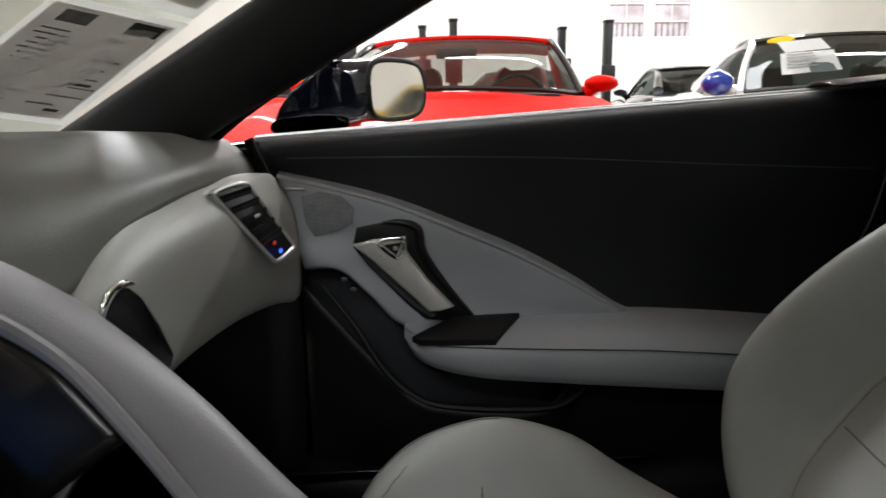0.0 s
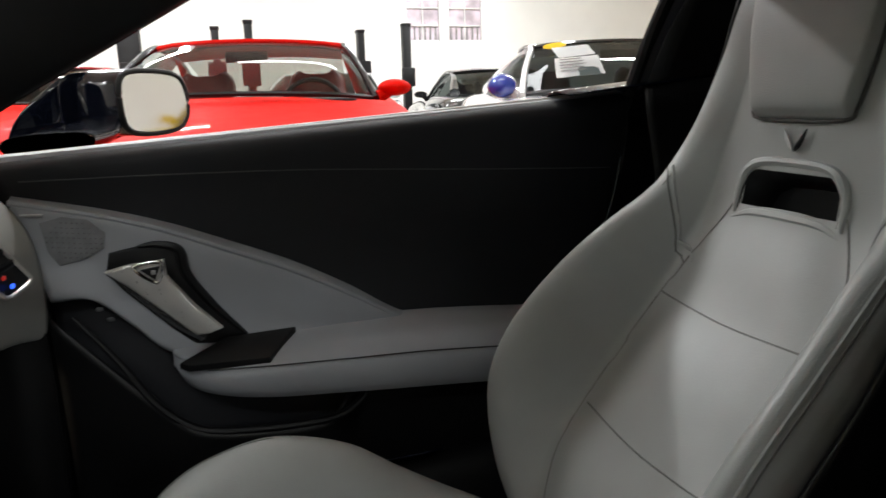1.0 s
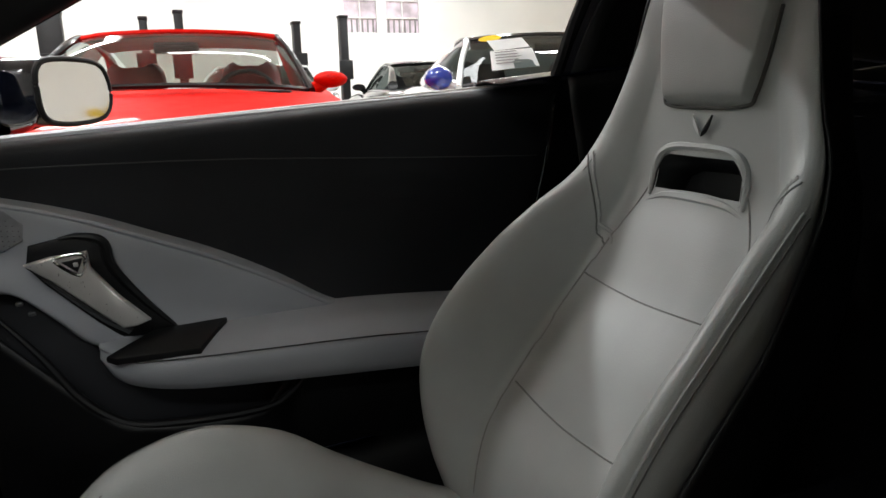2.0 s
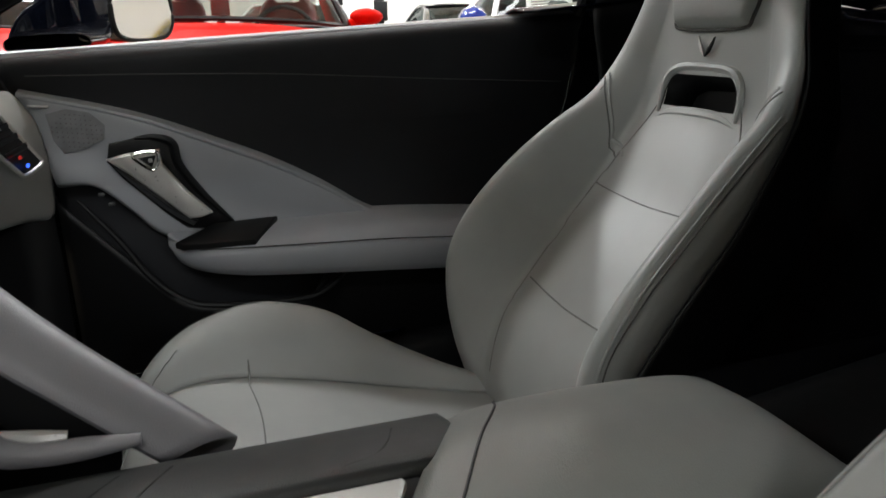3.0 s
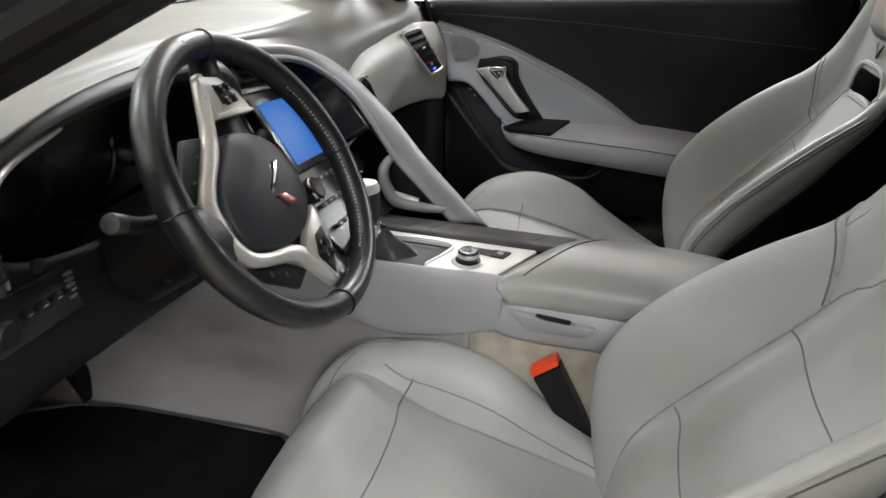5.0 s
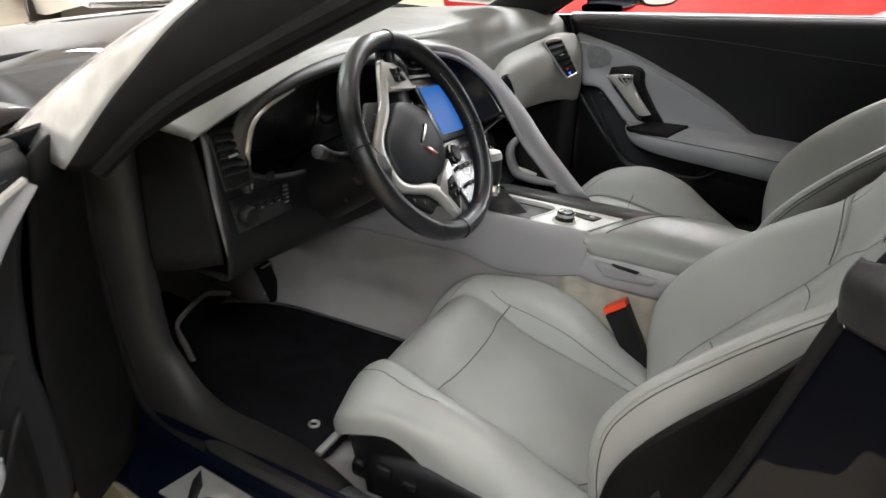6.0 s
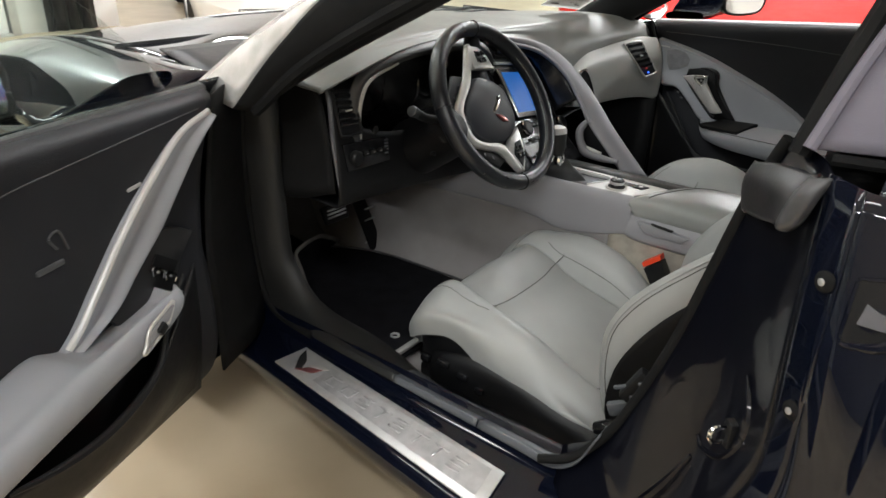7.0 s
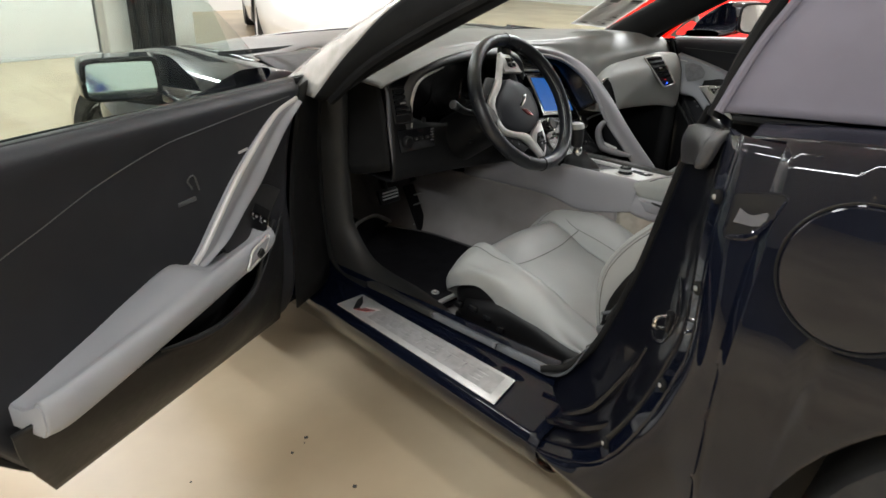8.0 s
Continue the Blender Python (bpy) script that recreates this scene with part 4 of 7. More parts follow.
part("gauge_face", slab([(-0.40, -0.50, 0.66), (-0.40, -0.14, 0.66), (-0.395, -0.13, 0.74), (-0.392, -0.20, 0.80), (-0.392, -0.33, 0.81), (-0.392, -0.46, 0.80), (-0.395, -0.51, 0.74)], (0.004, 0, 0.001), 0.001), GLOSSBLACK, ic, "dark unlit gauge face")
for y, r in ((-0.318, 0.062), (-0.42, 0.04), (-0.218, 0.04)):
    m = Matrix.Translation((-0.392, y, 0.735)) @ Matrix.Rotation(math.pi / 2, 4, "Y")
    part("gauge_ring", moved(tube([(r * math.cos(a * math.pi / 8), r * math.sin(a * math.pi / 8), 0) for a in range(16)], 0.003, 6, 40, closed=True), m), GLOSSBLACK, ic)
part("surround_trim", tube([(p[0] + 0.006, p[1], p[2]) for p in INH[:4]], [0.002, 0.006, 0.005, 0.002], 8, 30), SATIN, ic, "satin trim edge")
FACE = [(-0.60, 0.80, 0.565), (-0.52, 0.70, 0.56), (-0.42, 0.665, 0.552), (-0.30, 0.655, 0.542), (-0.18, 0.655, 0.53), (-0.12, 0.66, 0.525)]
part("lower_dash", skin([[(-0.335, y, zt), (-0.322, y, zt * 0.55 + zl * 0.45), (-0.312, y, zl), (-0.35, y, zl - 0.022), (-0.55, y, zl + 0.0), (-0.85, y, zl + 0.05)] for y, zt, zl in FACE], 30, 24), BLACK, dash, "black lower dash panel", thick=0.005)
part("dash_end", skin([[(-0.36, -0.604, 0.800), (-0.45, -0.63, 0.80), (-0.56, -0.655, 0.785)], [(-0.332, -0.604, 0.70), (-0.44, -0.632, 0.70), (-0.56, -0.66, 0.68)], [(-0.318, -0.604, 0.575), (-0.42, -0.632, 0.55), (-0.56, -0.66, 0.56)]], 12, 14), RUBBER, dash, "dark end face of the dash", thick=0.005)
part("end_trim", tube([(-0.350, -0.598, 0.800), (-0.330, -0.601, 0.76), (-0.322, -0.602, 0.68), (-0.312, -0.598, 0.585)], [0.002, 0.0045, 0.0045, 0.002], 8, 40), SATIN_GREY, dash, "thin satin trim strip")
part("end_clip", slab([(-0.372, -0.60, 0.792), (-0.35, -0.575, 0.797), (-0.335, -0.565, 0.792), (-0.352, -0.585, 0.778), (-0.37, -0.605, 0.782)], (0.004, 0, 0.004), 0.001), GREY_TRIM, dash)
air_vent([(-0.336, -0.590, 0.775), (-0.330, -0.538, 0.770), (-0.318, -0.530, 0.688), (-0.320, -0.585, 0.690)], dash, 5, (0.95, -0.2, 0.15), BLACK, "black slatted vent beside the wheel")
sw = part("switch_panel", slab([(-0.323, -0.582, 0.672), (-0.321, -0.46, 0.664), (-0.314, -0.45, 0.612), (-0.315, -0.575, 0.615)], (0.008, 0, 0.001), 0.003), GLOSSBLACK, dash, "black light switch panel")
m = Matrix.Translation((-0.313, -0.553, 0.640)) @ Matrix.Rotation(math.pi / 2, 4, "Y")
part("light_knob", lathe([(0.016, 0), (0.016, 0.010), (0.013, 0.014), (0.002, 0.0145)], m, 20), BLACK, sw)
for k in range(4):
    part("button", box((-0.308, -0.522 + 0.020 * k, 0.644 - 0.001 * k), (0.006, 0.013, 0.008), 0.002), BLACK, sw)
    part("button_mark", box((-0.3045, -0.522 + 0.020 * k, 0.644 - 0.001 * k), (0.001, 0.005, 0.0015), 0), INK_PALE, sw)
for k in range(5):
    part("dimmer_rib", box((-0.308, -0.462, 0.632 + 0.007 * k), (0.005, 0.010, 0.003), 0.001), SATIN_GREY, sw)
m = Matrix.Translation((-0.306, -0.50, 0.69)) @ Matrix.Rotation(math.pi / 2, 4, "Y")
part("light_sensor", lathe([(0.008, 0), (0.008, 0.004), (0.002, 0.006)], m, 14), BLACK, dash)

# centre stack
SCR = [(-0.275, -0.098, 0.752), (-0.282, 0.066, 0.731), (-0.222, 0.062, 0.646), (-0.214, -0.102, 0.667)]
ctr = part("control_panel", skin([[(-0.30, -0.13, 0.83), (-0.30, -0.02, 0.815), (-0.30, 0.06, 0.79), (-0.295, 0.10, 0.765)], [(-0.282, -0.135, 0.76), (-0.286, -0.02, 0.748), (-0.290, 0.06, 0.735), (-0.270, 0.10, 0.70)], [(-0.222, -0.135, 0.665), (-0.224, -0.02, 0.655), (-0.226, 0.06, 0.645), (-0.215, 0.10, 0.63)], [(-0.175, -0.135, 0.60), (-0.178, -0.02, 0.595), (-0.18, 0.06, 0.588), (-0.172, 0.098, 0.58)], [(-0.12, -0.13, 0.535), (-0.12, -0.02, 0.535), (-0.12, 0.06, 0.535), (-0.118, 0.094, 0.535)]], 30, 24), GLOSSBLACK, dash, "gloss black centre control panel", thick=0.005)
nrm = (Vector(SCR[1]) - Vector(SCR[0])).cross(Vector(SCR[3]) - Vector(SCR[0])).normalized()
nrm = nrm if nrm.x > 0 else -nrm
grow = [quad_at(SCR, u, v) + nrm * 0.004 for u, v in ((-0.07, -0.10), (1.08, -0.10), (1.08, 1.12), (-0.07, 1.12))]
bz = part("screen_bezel", slab(grow, nrm * 0.006, 0.003), GLOSSBLACK, ctr)
part("screen", slab([Vector(q) + nrm * 0.0105 for q in SCR], nrm * 0.001, 0), SCREEN, bz, "bright blue lit display")
part("silver_strip", tube([quad_at(SCR, u, -0.22) + nrm * 0.012 for u in (-0.1, 0.4, 0.8)], 0.007, 8, 20, flat=0.5), SATIN, ctr, "satin strip under the vents")
for a, b in ((-0.09, 0.36), (0.42, 0.84)):
    air_vent([quad_at(SCR, a, -0.95) + nrm * 0.004, quad_at(SCR, b, -0.95) + nrm * 0.004, quad_at(SCR, b, -0.36) + nrm * 0.012, quad_at(SCR, a, -0.36) + nrm * 0.012], dash, 3, nrm, BLACK, "black slatted centre vent")
for r in range(3):
    for k in range(7):
        p = quad_at(SCR, 0.02 + k * 0.15, 1.32 + r * 0.36) + nrm * (0.004 + 0.004 * r)
        b = part("button", box(p, (0.008, 0.017, 0.005), 0.0015, turn=(0, 45, 0)), BLACK, ctr)
        part("button_mark", box(p + nrm * 0.0042, (0.0025, 0.006, 0.0012), 0, turn=(0, 45, 0)), SATIN_GREY, b)
for u in (-0.05, 1.13):
    m = Matrix.Translation(quad_at(SCR, u, 1.42) + nrm * 0.008) @ nrm.to_track_quat("Z", "Y").to_matrix().to_4x4()
    kb = part("round_knob", lathe([(0.019, -0.01), (0.019, 0.012), (0.016, 0.016), (0.013, 0.015), (0.001, 0.014)], m, 24), BLACK, ctr)
    part("knob_ring", lathe([(0.0195, 0.004), (0.0205, 0.006), (0.0205, 0.011), (0.0185, 0.013)], m, 24), CHROME, kb)

# the arch that sweeps from the screen to the console, with its grab opening
ARO = [(-0.285, -0.10, 0.838), (-0.278, 0.04, 0.815), (-0.262, 0.135, 0.784), (-0.228, 0.170, 0.750), (-0.188, 0.172, 0.719), (-0.135, 0.166, 0.673), (-0.070, 0.160, 0.603), (0.048, 0.150, 0.494)]
ARI = [(-0.272, -0.09, 0.825), (-0.258, 0.03, 0.800), (-0.235, 0.092, 0.766), (-0.198, 0.116, 0.726), (-0.160, 0.116, 0.678), (-0.122, 0.112, 0.624), (-0.072, 0.110, 0.574), (-0.008, 0.107, 0.513)]
mid = [((a[0] + b[0]) / 2 + 0.008, (a[1] + b[1]) / 2 - 0.004, (a[2] + b[2]) / 2 + 0.010) for a, b in zip(ARO, ARI)]
back = [(a[0] - 0.03, a[1] + 0.012, a[2] - 0.045) for a in ARO]
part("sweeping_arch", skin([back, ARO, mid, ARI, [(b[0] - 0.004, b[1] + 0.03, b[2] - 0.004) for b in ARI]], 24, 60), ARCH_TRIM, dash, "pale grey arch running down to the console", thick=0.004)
part("arch_edge", tube([(p[0] + 0.004, p[1] - 0.006, p[2] + 0.002) for p in ARI[:6]], 0.005, 8, 50), ARCH_TRIM, dash)
part("arch_inner", skin([ARI[:5], [(-0.285, -0.10, 0.80), (-0.275, 0.02, 0.785), (-0.272, 0.07, 0.75), (-0.255, 0.095, 0.70), (-0.215, 0.10, 0.64)]], 6, 30), GLOSSBLACK, dash, thick=0.003)
gh = part("grab_handle", tube([(-0.120, 0.120, 0.628), (-0.131, 0.112, 0.619), (-0.138, 0.103, 0.602), (-0.134, 0.100, 0.578), (-0.118, 0.099, 0.552), (-0.094, 0.098, 0.544), (-0.062, 0.099, 0.5415), (-0.022, 0.100, 0.541)], [0.004, 0.008, 0.010, 0.011, 0.012, 0.010, 0.009, 0.005], 10, 60), ARCH_TRIM, dash, "pale grab handle with a satin lip")
part("satin_lip", tube([(-0.118, 0.101, 0.5645), (-0.096, 0.102, 0.556), (-0.072, 0.103, 0.5525)], [0.002, 0.006, 0.004], 8, 24), SATIN, gh)
part("grab_opening", slab([(-0.125, 0.121, 0.625), (-0.140, 0.121, 0.600), (-0.116, 0.121, 0.555), (-0.070, 0.121, 0.540), (-0.018, 0.121, 0.532), (-0.046, 0.121, 0.560), (-0.084, 0.121, 0.602)], (0, 0.004, 0), 0), BLACK, dash, "dark opening behind the grab handle")

# ---- steering wheel ----
WC, WR, WT = Vector((-0.131, -0.318, 0.740)), 0.167, 0.562
# local: z at the driver; u to the car's right, v up the wheel
e1 = Vector((0, 1, 0))
e3 = Vector((math.cos(WT), 0, math.sin(WT)))
e2 = e3.cross(e1)
wm = Matrix(((e1.x, e2.x, e3.x, WC.x), (e1.y, e2.y, e3.y, WC.y), (e1.z, e2.z, e3.z, WC.z), (0, 0, 0, 1)))
sw = thing("steering_wheel", WC, "black leather steering wheel with satin spokes, turned aside", "steering wheel")


def on_wheel(g):
    return moved(g, wm)


def in_dish(g):
    return moved(g, wm @ Matrix.Translation((0, 0, -0.032)))


def ring_pts(r, a0, a1, n, z=0.0):
    return [(r * math.cos(radians(a0 + (a1 - a0) * i / n)), r * math.sin(radians(a0 + (a1 - a0) * i / n)), z) for i in range(n + 1)]


part("rim", on_wheel(tube(ring_pts(WR, 0, 360 * 35 / 36, 35), 0.0158, 14, 120, closed=True, flat=1.12)), WHEEL_LEATHER, sw, "black leather rim with stitching", sharp=60)
for a in (82, 172, 262, 352):
    p = ring_pts(WR, a, a, 1)[0]
    part("rim_joint", on_wheel(moved(tube([(0.0166 * math.cos(k * math.pi / 6), 0, 0.0184 * math.sin(k * math.pi / 6)) for k in range(12)], 0.0012, 5, 24, closed=True), Matrix.Translation(p) @ Matrix.Rotation(radians(a), 4, "Z"))), BLACK, sw)
stitch = []
for k in range(46):
    a = radians(-62 + k * 2.1)
    stitch.append(moved(box((0, 0, 0), (0.0035, 0.0012, 0.0012), 0), Matrix.Translation(((WR - 0.0145) * math.cos(a), (WR - 0.0145) * math.sin(a), 0.0075)) @ Matrix.Rotation(a + (0.5 if k % 2 else -0.5), 4, "Z")))
part("stitching", on_wheel(joined(*stitch)), LEATHER, sw, "pale cross stitching")
hubo = [(-0.016, 0.068), (0.018, 0.060), (0.045, 0.044), (0.062, 0.020), (0.064, -0.024), (0.050, -0.052), (0.014, -0.073), (-0.037, -0.073), (-0.084, -0.054), (-0.097, -0.028), (-0.094, 0.002), (-0.075, 0.027), (-0.046, 0.048)]


def hub_ring(k, z):
    return [(x * k * 1.04, y * k * 1.05, z) for x, y in hubo]


hub = part("hub", in_dish(capped(skin([hub_ring(0.96, -0.03), hub_ring(0.98, 0.0), hub_ring(0.94, 0.018), hub_ring(0.86, 0.026), hub_ring(0.5, 0.033), hub_ring(0.06, 0.035)], 24, 44, cv=True), 24, 44)), HUBSKIN, sw, "smooth dark hub cover", sharp=50)
for pts, mt in (([(0.007, 0.017), (0.020, 0.014), (0.003, -0.003), (-0.021, -0.014), (-0.023, -0.008), (-0.006, 0.003)], CHROME), ([(-0.019, -0.018), (0.0, -0.022), (0.015, -0.040), (-0.002, -0.037)], ROSE)):
    part("emblem", in_dish(slab([(x, y, 0.0335) for x, y in pts], (0, 0, 0.003), 0.0008)), mt, hub, "small winged metal emblem")


def arm(name, pts, rad, mt, label="", flat=0.45, n=10):
    return part(name, in_dish(tube(pts, rad, n, 40, flat=flat, up=(0, 0, 1))), mt, sw, label)


arm("spoke", [(0.020, 0.050, -0.006), (0.028, 0.100, -0.002), (0.034, 0.160, 0.018)], [0.038, 0.032, 0.022], WHEEL_LEATHER)
arm("spoke", [(0.020, -0.050, -0.006), (0.030, -0.100, -0.002), (0.036, -0.160, 0.018)], [0.038, 0.032, 0.022], WHEEL_LEATHER)
arm("spoke", [(-0.075, -0.014, 0.0), (-0.120, -0.016, 0.010), (-0.162, -0.014, 0.026)], [0.038, 0.038, 0.030], WHEEL_LEATHER)
STO = [(0.002, 0.139), (-0.021, 0.108), (-0.044, 0.078), (-0.077, 0.049), (-0.111, 0.020), (-0.116, 0.002), (-0.119, -0.016), (-0.116, -0.040), (-0.103, -0.062), (-0.072, -0.077), (-0.038, -0.090), (-0.020, -0.108), (0.004, -0.148)]
STI = [(0.010, 0.134), (0.004, 0.112), (-0.011, 0.089), (-0.032, 0.056), (-0.068, 0.030), (-0.090, 0.010), (-0.096, -0.014), (-0.094, -0.036), (-0.084, -0.052), (-0.058, -0.064), (-0.020, -0.072), (0.004, -0.092), (0.013, -0.142)]
STI = [(b[0] + (a[0] - b[0]) * 0.28, b[1] + (a[1] - b[1]) * 0.28) for a, b in zip(STO, STI)]
STM = [((a[0] + b[0]) / 2, (a[1] + b[1]) / 2, 0.0225) for a, b in zip(STO, STI)]
part("satin_spoke", in_dish(skin([[(x, y, 0.012) for x, y in STO], [(x, y, 0.020) for x, y in STO], STM, [(x, y, 0.020) for x, y in STI], [(x, y, 0.012) for x, y in STI]], 20, 70)), SATIN, sw, "satin metal spoke trim", thick=0.003)
part("satin_spoke", in_dish(tube([(-0.012, 0.088, 0.024), (0.022, 0.084, 0.026), (0.056, 0.079, 0.024)], [0.003, 0.0035, 0.002], 8, 24, flat=0.6)), SATIN, sw, "satin metal spoke trim")
for q, rim_q, nb in (([(0.010, 0.122), (0.025, 0.118), (0.036, 0.104), (0.038, 0.094), (0.008, 0.098)], [(-0.004, 0.137), (0.030, 0.129), (0.049, 0.106), (0.057, 0.078), (-0.012, 0.086)], 0), ([(0.041, -0.083), (0.036, -0.116), (0.015, -0.139), (0.003, -0.108), (0.020, -0.086)], [(0.054, -0.055), (0.050, -0.097), (0.033, -0.130), (0.015, -0.149), (0.001, -0.124), (-0.014, -0.094), (0.014, -0.074)], 1)):
    cx, cy = sum(p[0] for p in q) / 5, sum(p[1] for p in q) / 5
    part("pad_frame", in_dish(slab([(x, y, 0.013) for x, y in rim_q], (0, 0, 0.011), 0.003)), SATIN, sw, "satin metal frame round the buttons")
    bp = part("button_pad", in_dish(slab([(x, y, 0.0215) for x, y in q], (0, 0, 0.005), 0.002)), BLACK, sw, "black thumb button pad")
    for i in range(2):
        for k in range(2):
            part("button", in_dish(box((cx - 0.007 + 0.014 * i, cy - 0.008 + 0.015 * k, 0.027), (0.010, 0.010, 0.003), 0.001)), GLOSSBLACK, bp)
    part("button_mark", in_dish(box((cx - 0.007, cy - 0.008, 0.0287), (0.003, 0.005, 0.0006), 0)), SATIN_GREY, bp)
lp = part("button_pad", in_dish(slab([(-0.100, -0.062, 0.006), (-0.092, -0.086, 0.006), (-0.046, -0.122, 0.006), (-0.016, -0.112, 0.006), (-0.060, -0.074, 0.006)], (0, 0, 0.008), 0.003)), BLACK, sw)
for x, y in ((-0.078, -0.086), (-0.056, -0.098)):
    part("button_mark", in_dish(box((x, y, 0.0145), (0.003, 0.006, 0.001), 0)), SATIN_GREY, lp)
lq = part("button_pad", in_dish(slab([(-0.074, 0.084, 0.006), (-0.036, 0.076, 0.006), (-0.104, 0.018, 0.006), (-0.134, 0.028, 0.006)], (0, 0, 0.008), 0.003)), BLACK, sw)
for x, y in ((-0.070, 0.062), (-0.098, 0.040)):
    part("button_mark", in_dish(box((x, y, 0.0145), (0.005, 0.003, 0.001), 0)), SATIN_GREY, lq)
col = thing("steering_column", (-0.24, -0.318, 0.60), "black steering column shroud with stalks", "steering column")
part("shroud", moved(skin([[(0.045 * math.cos(a * math.pi / 4) * k, 0.042 * math.sin(a * math.pi / 4) * k, z) for a in range(8)] for z, k in ((-0.035, 1.15), (-0.08, 1.35), (-0.15, 1.5), (-0.26, 1.6))], 16, 32, cv=True), wm), BLACK, col, "black column shroud")
s1 = part("stalk", tube([(-0.235, -0.37, 0.70), (-0.228, -0.43, 0.715), (-0.222, -0.478, 0.738)], [0.008, 0.009, 0.011], 12, 24), BLACK, col, "black indicator stalk")
m = Matrix.Translation((-0.222, -0.478, 0.738)) @ Vector((0.10, -0.9, 0.42)).to_track_quat("Z", "Y").to_matrix().to_4x4()
part("stalk_end", lathe([(0.0105, -0.012), (0.0115, 0.002), (0.0105, 0.006), (0.008, 0.0075), (0.001, 0.008)], m, 20), END_DARK, s1)
part("stalk", tube([(-0.235, -0.26, 0.70), (-0.228, -0.20, 0.715), (-0.222, -0.16, 0.735)], [0.010, 0.011, 0.012], 12, 24), BLACK, col, "black wiper stalk")
m = Matrix.Translation((-0.225, -0.365, 0.665)) @ Vector((0.5, -0.8, 0.1)).to_track_quat("Z", "Y").to_matrix().to_4x4()
part("ignition", lathe([(0.014, -0.03), (0.014, 0.012), (0.009, 0.014)], m, 16), BLACK, col)
part("column_switch", box((-0.23, -0.40, 0.632), (0.012, 0.012, 0.010), 0.004), BLACK, col)

# ---- centre console ----
con = thing("centre_console", (0.1, 0, 0.2), "pale grey centre console with a padded lid", "console")
SIDE = [(-0.46, 0.475, 0.44), (-0.32, 0.502, 0.447), (-0.14, 0.536, 0.452), (-0.05, 0.540, 0.437), (0.03, 0.542, 0.447), (0.112, 0.544, 0.468), (0.122, 0.540, 0.470)]
part("console_side", skin([[(x, -0.118, zt), (x, -0.128, zt - 0.004), (x, -0.136, zt - 0.018), (x, -0.141, (zt + zl) / 2), (x, -0.143, zl), (x, -0.136, zl - 0.006)] for x, zt, zl in SIDE], 40, 20), GREY_TRIM, con, "smooth pale grey console flank", thick=0.004)
part("console_front", skin([[(-0.46, y, 0.475), (-0.30, y, 0.505), (-0.14, y, 0.534)] for y in (-0.118, 0, 0.118)], 10, 10), BLACK, con, thick=0.004)
PL = [(-0.118, -0.034), (-0.118, -0.015), (0.156, -0.017), (0.158, -0.022), (0.110, -0.117), (-0.001, -0.118), (0.026, -0.036)]
part("shift_plate", slab([(x, y, 0.538) for x, y in PL], (0, 0, 0.006), 0.002), ALLOY, con, "pale satin metal shift plate")
part("plate_edge", tube([(-0.118, -0.036, 0.545), (0.022, -0.038, 0.545), (0.0, -0.116, 0.545)], 0.0016, 6, 24), ALLOY, con)
part("boot_frame", slab([(-0.135, -0.040, 0.534), (0.020, -0.040, 0.534), (-0.003, -0.119, 0.534), (-0.135, -0.119, 0.534)], (0, 0, 0.005), 0.001), BLACK, con, "black shifter surround")
rows = []
for z, k in ((0.538, 1.0), (0.545, 0.88), (0.555, 0.70), (0.565, 0.42), (0.580, 0.20)):
    rows.append([(-0.085 + k * 0.062 * math.cos(a * math.pi / 6) * (1 + 0.06 * (-1) ** a), -0.080 + k * 0.032 * math.sin(a * math.pi / 6) * (1 + 0.06 * (-1) ** a), z) for a in range(12)])
part("shift_boot", skin(rows, 20, 36, cv=True), LEATHER_DK, con, "gathered black leather boot")
for k in range(14):
    part("boot_stitch", box((-0.062 + 0.005 * k, -0.050, 0.5400), (0.0014, 0.008, 0.0010), 0, turn=(0, 0, 20)), SEAM_GREY, con)
gl = thing("gear_lever", (-0.09, -0.09, 0.55), "gear lever with a black grip and satin top", "gear lever")
part("lever_collar", lathe([(0.012, 0), (0.014, 0.008), (0.012, 0.02), (0.009, 0.022)], pose(-0.09, -0.088, 0.568, 0, -8, 0), 20), CHROME, gl)
part("lever_shaft", tube([(-0.088, -0.088, 0.565), (-0.096, -0.092, 0.60)], 0.007, 10, 10), CHROME, gl)
part("grip", lathe([(0.012, 0), (0.017, 0.012), (0.019, 0.030), (0.021, 0.046), (0.021, 0.052)], pose(-0.094, -0.091, 0.590, 0, -8, 0), 24), LEATHER_DK, gl)
part("grip_cap", lathe([(0.0215, 0.050), (0.022, 0.056), (0.019, 0.064), (0.010, 0.068), (0.001, 0.069)], pose(-0.094, -0.091, 0.590, 0, -8, 0), 24), ALLOY, gl)
kn = part("mode_knob", lathe([(0.0195, 0), (0.0195, 0.003), (0.0165, 0.004), (0.0160, 0.017), (0.014, 0.0195), (0.001, 0.019)], pose(0.060, -0.086, 0.544), 32), GLOSSBLACK, con, "black rotary drive mode knob")
part("knob_ring", lathe([(0.0255, 0), (0.0255, 0.002), (0.022, 0.004), (0.0198, 0.003)], pose(0.060, -0.086, 0.5435), 36), SATIN, kn)
part("knob_band", lathe([(0.0162, 0.009), (0.0168, 0.011), (0.0168, 0.015), (0.0155, 0.017)], pose(0.060, -0.086, 0.544), 32), BRUSHED, kn)
part("knob_mark", box((0.060, -0.086, 0.5633), (0.009, 0.006, 0.0008), 0), INK_PALE, kn)
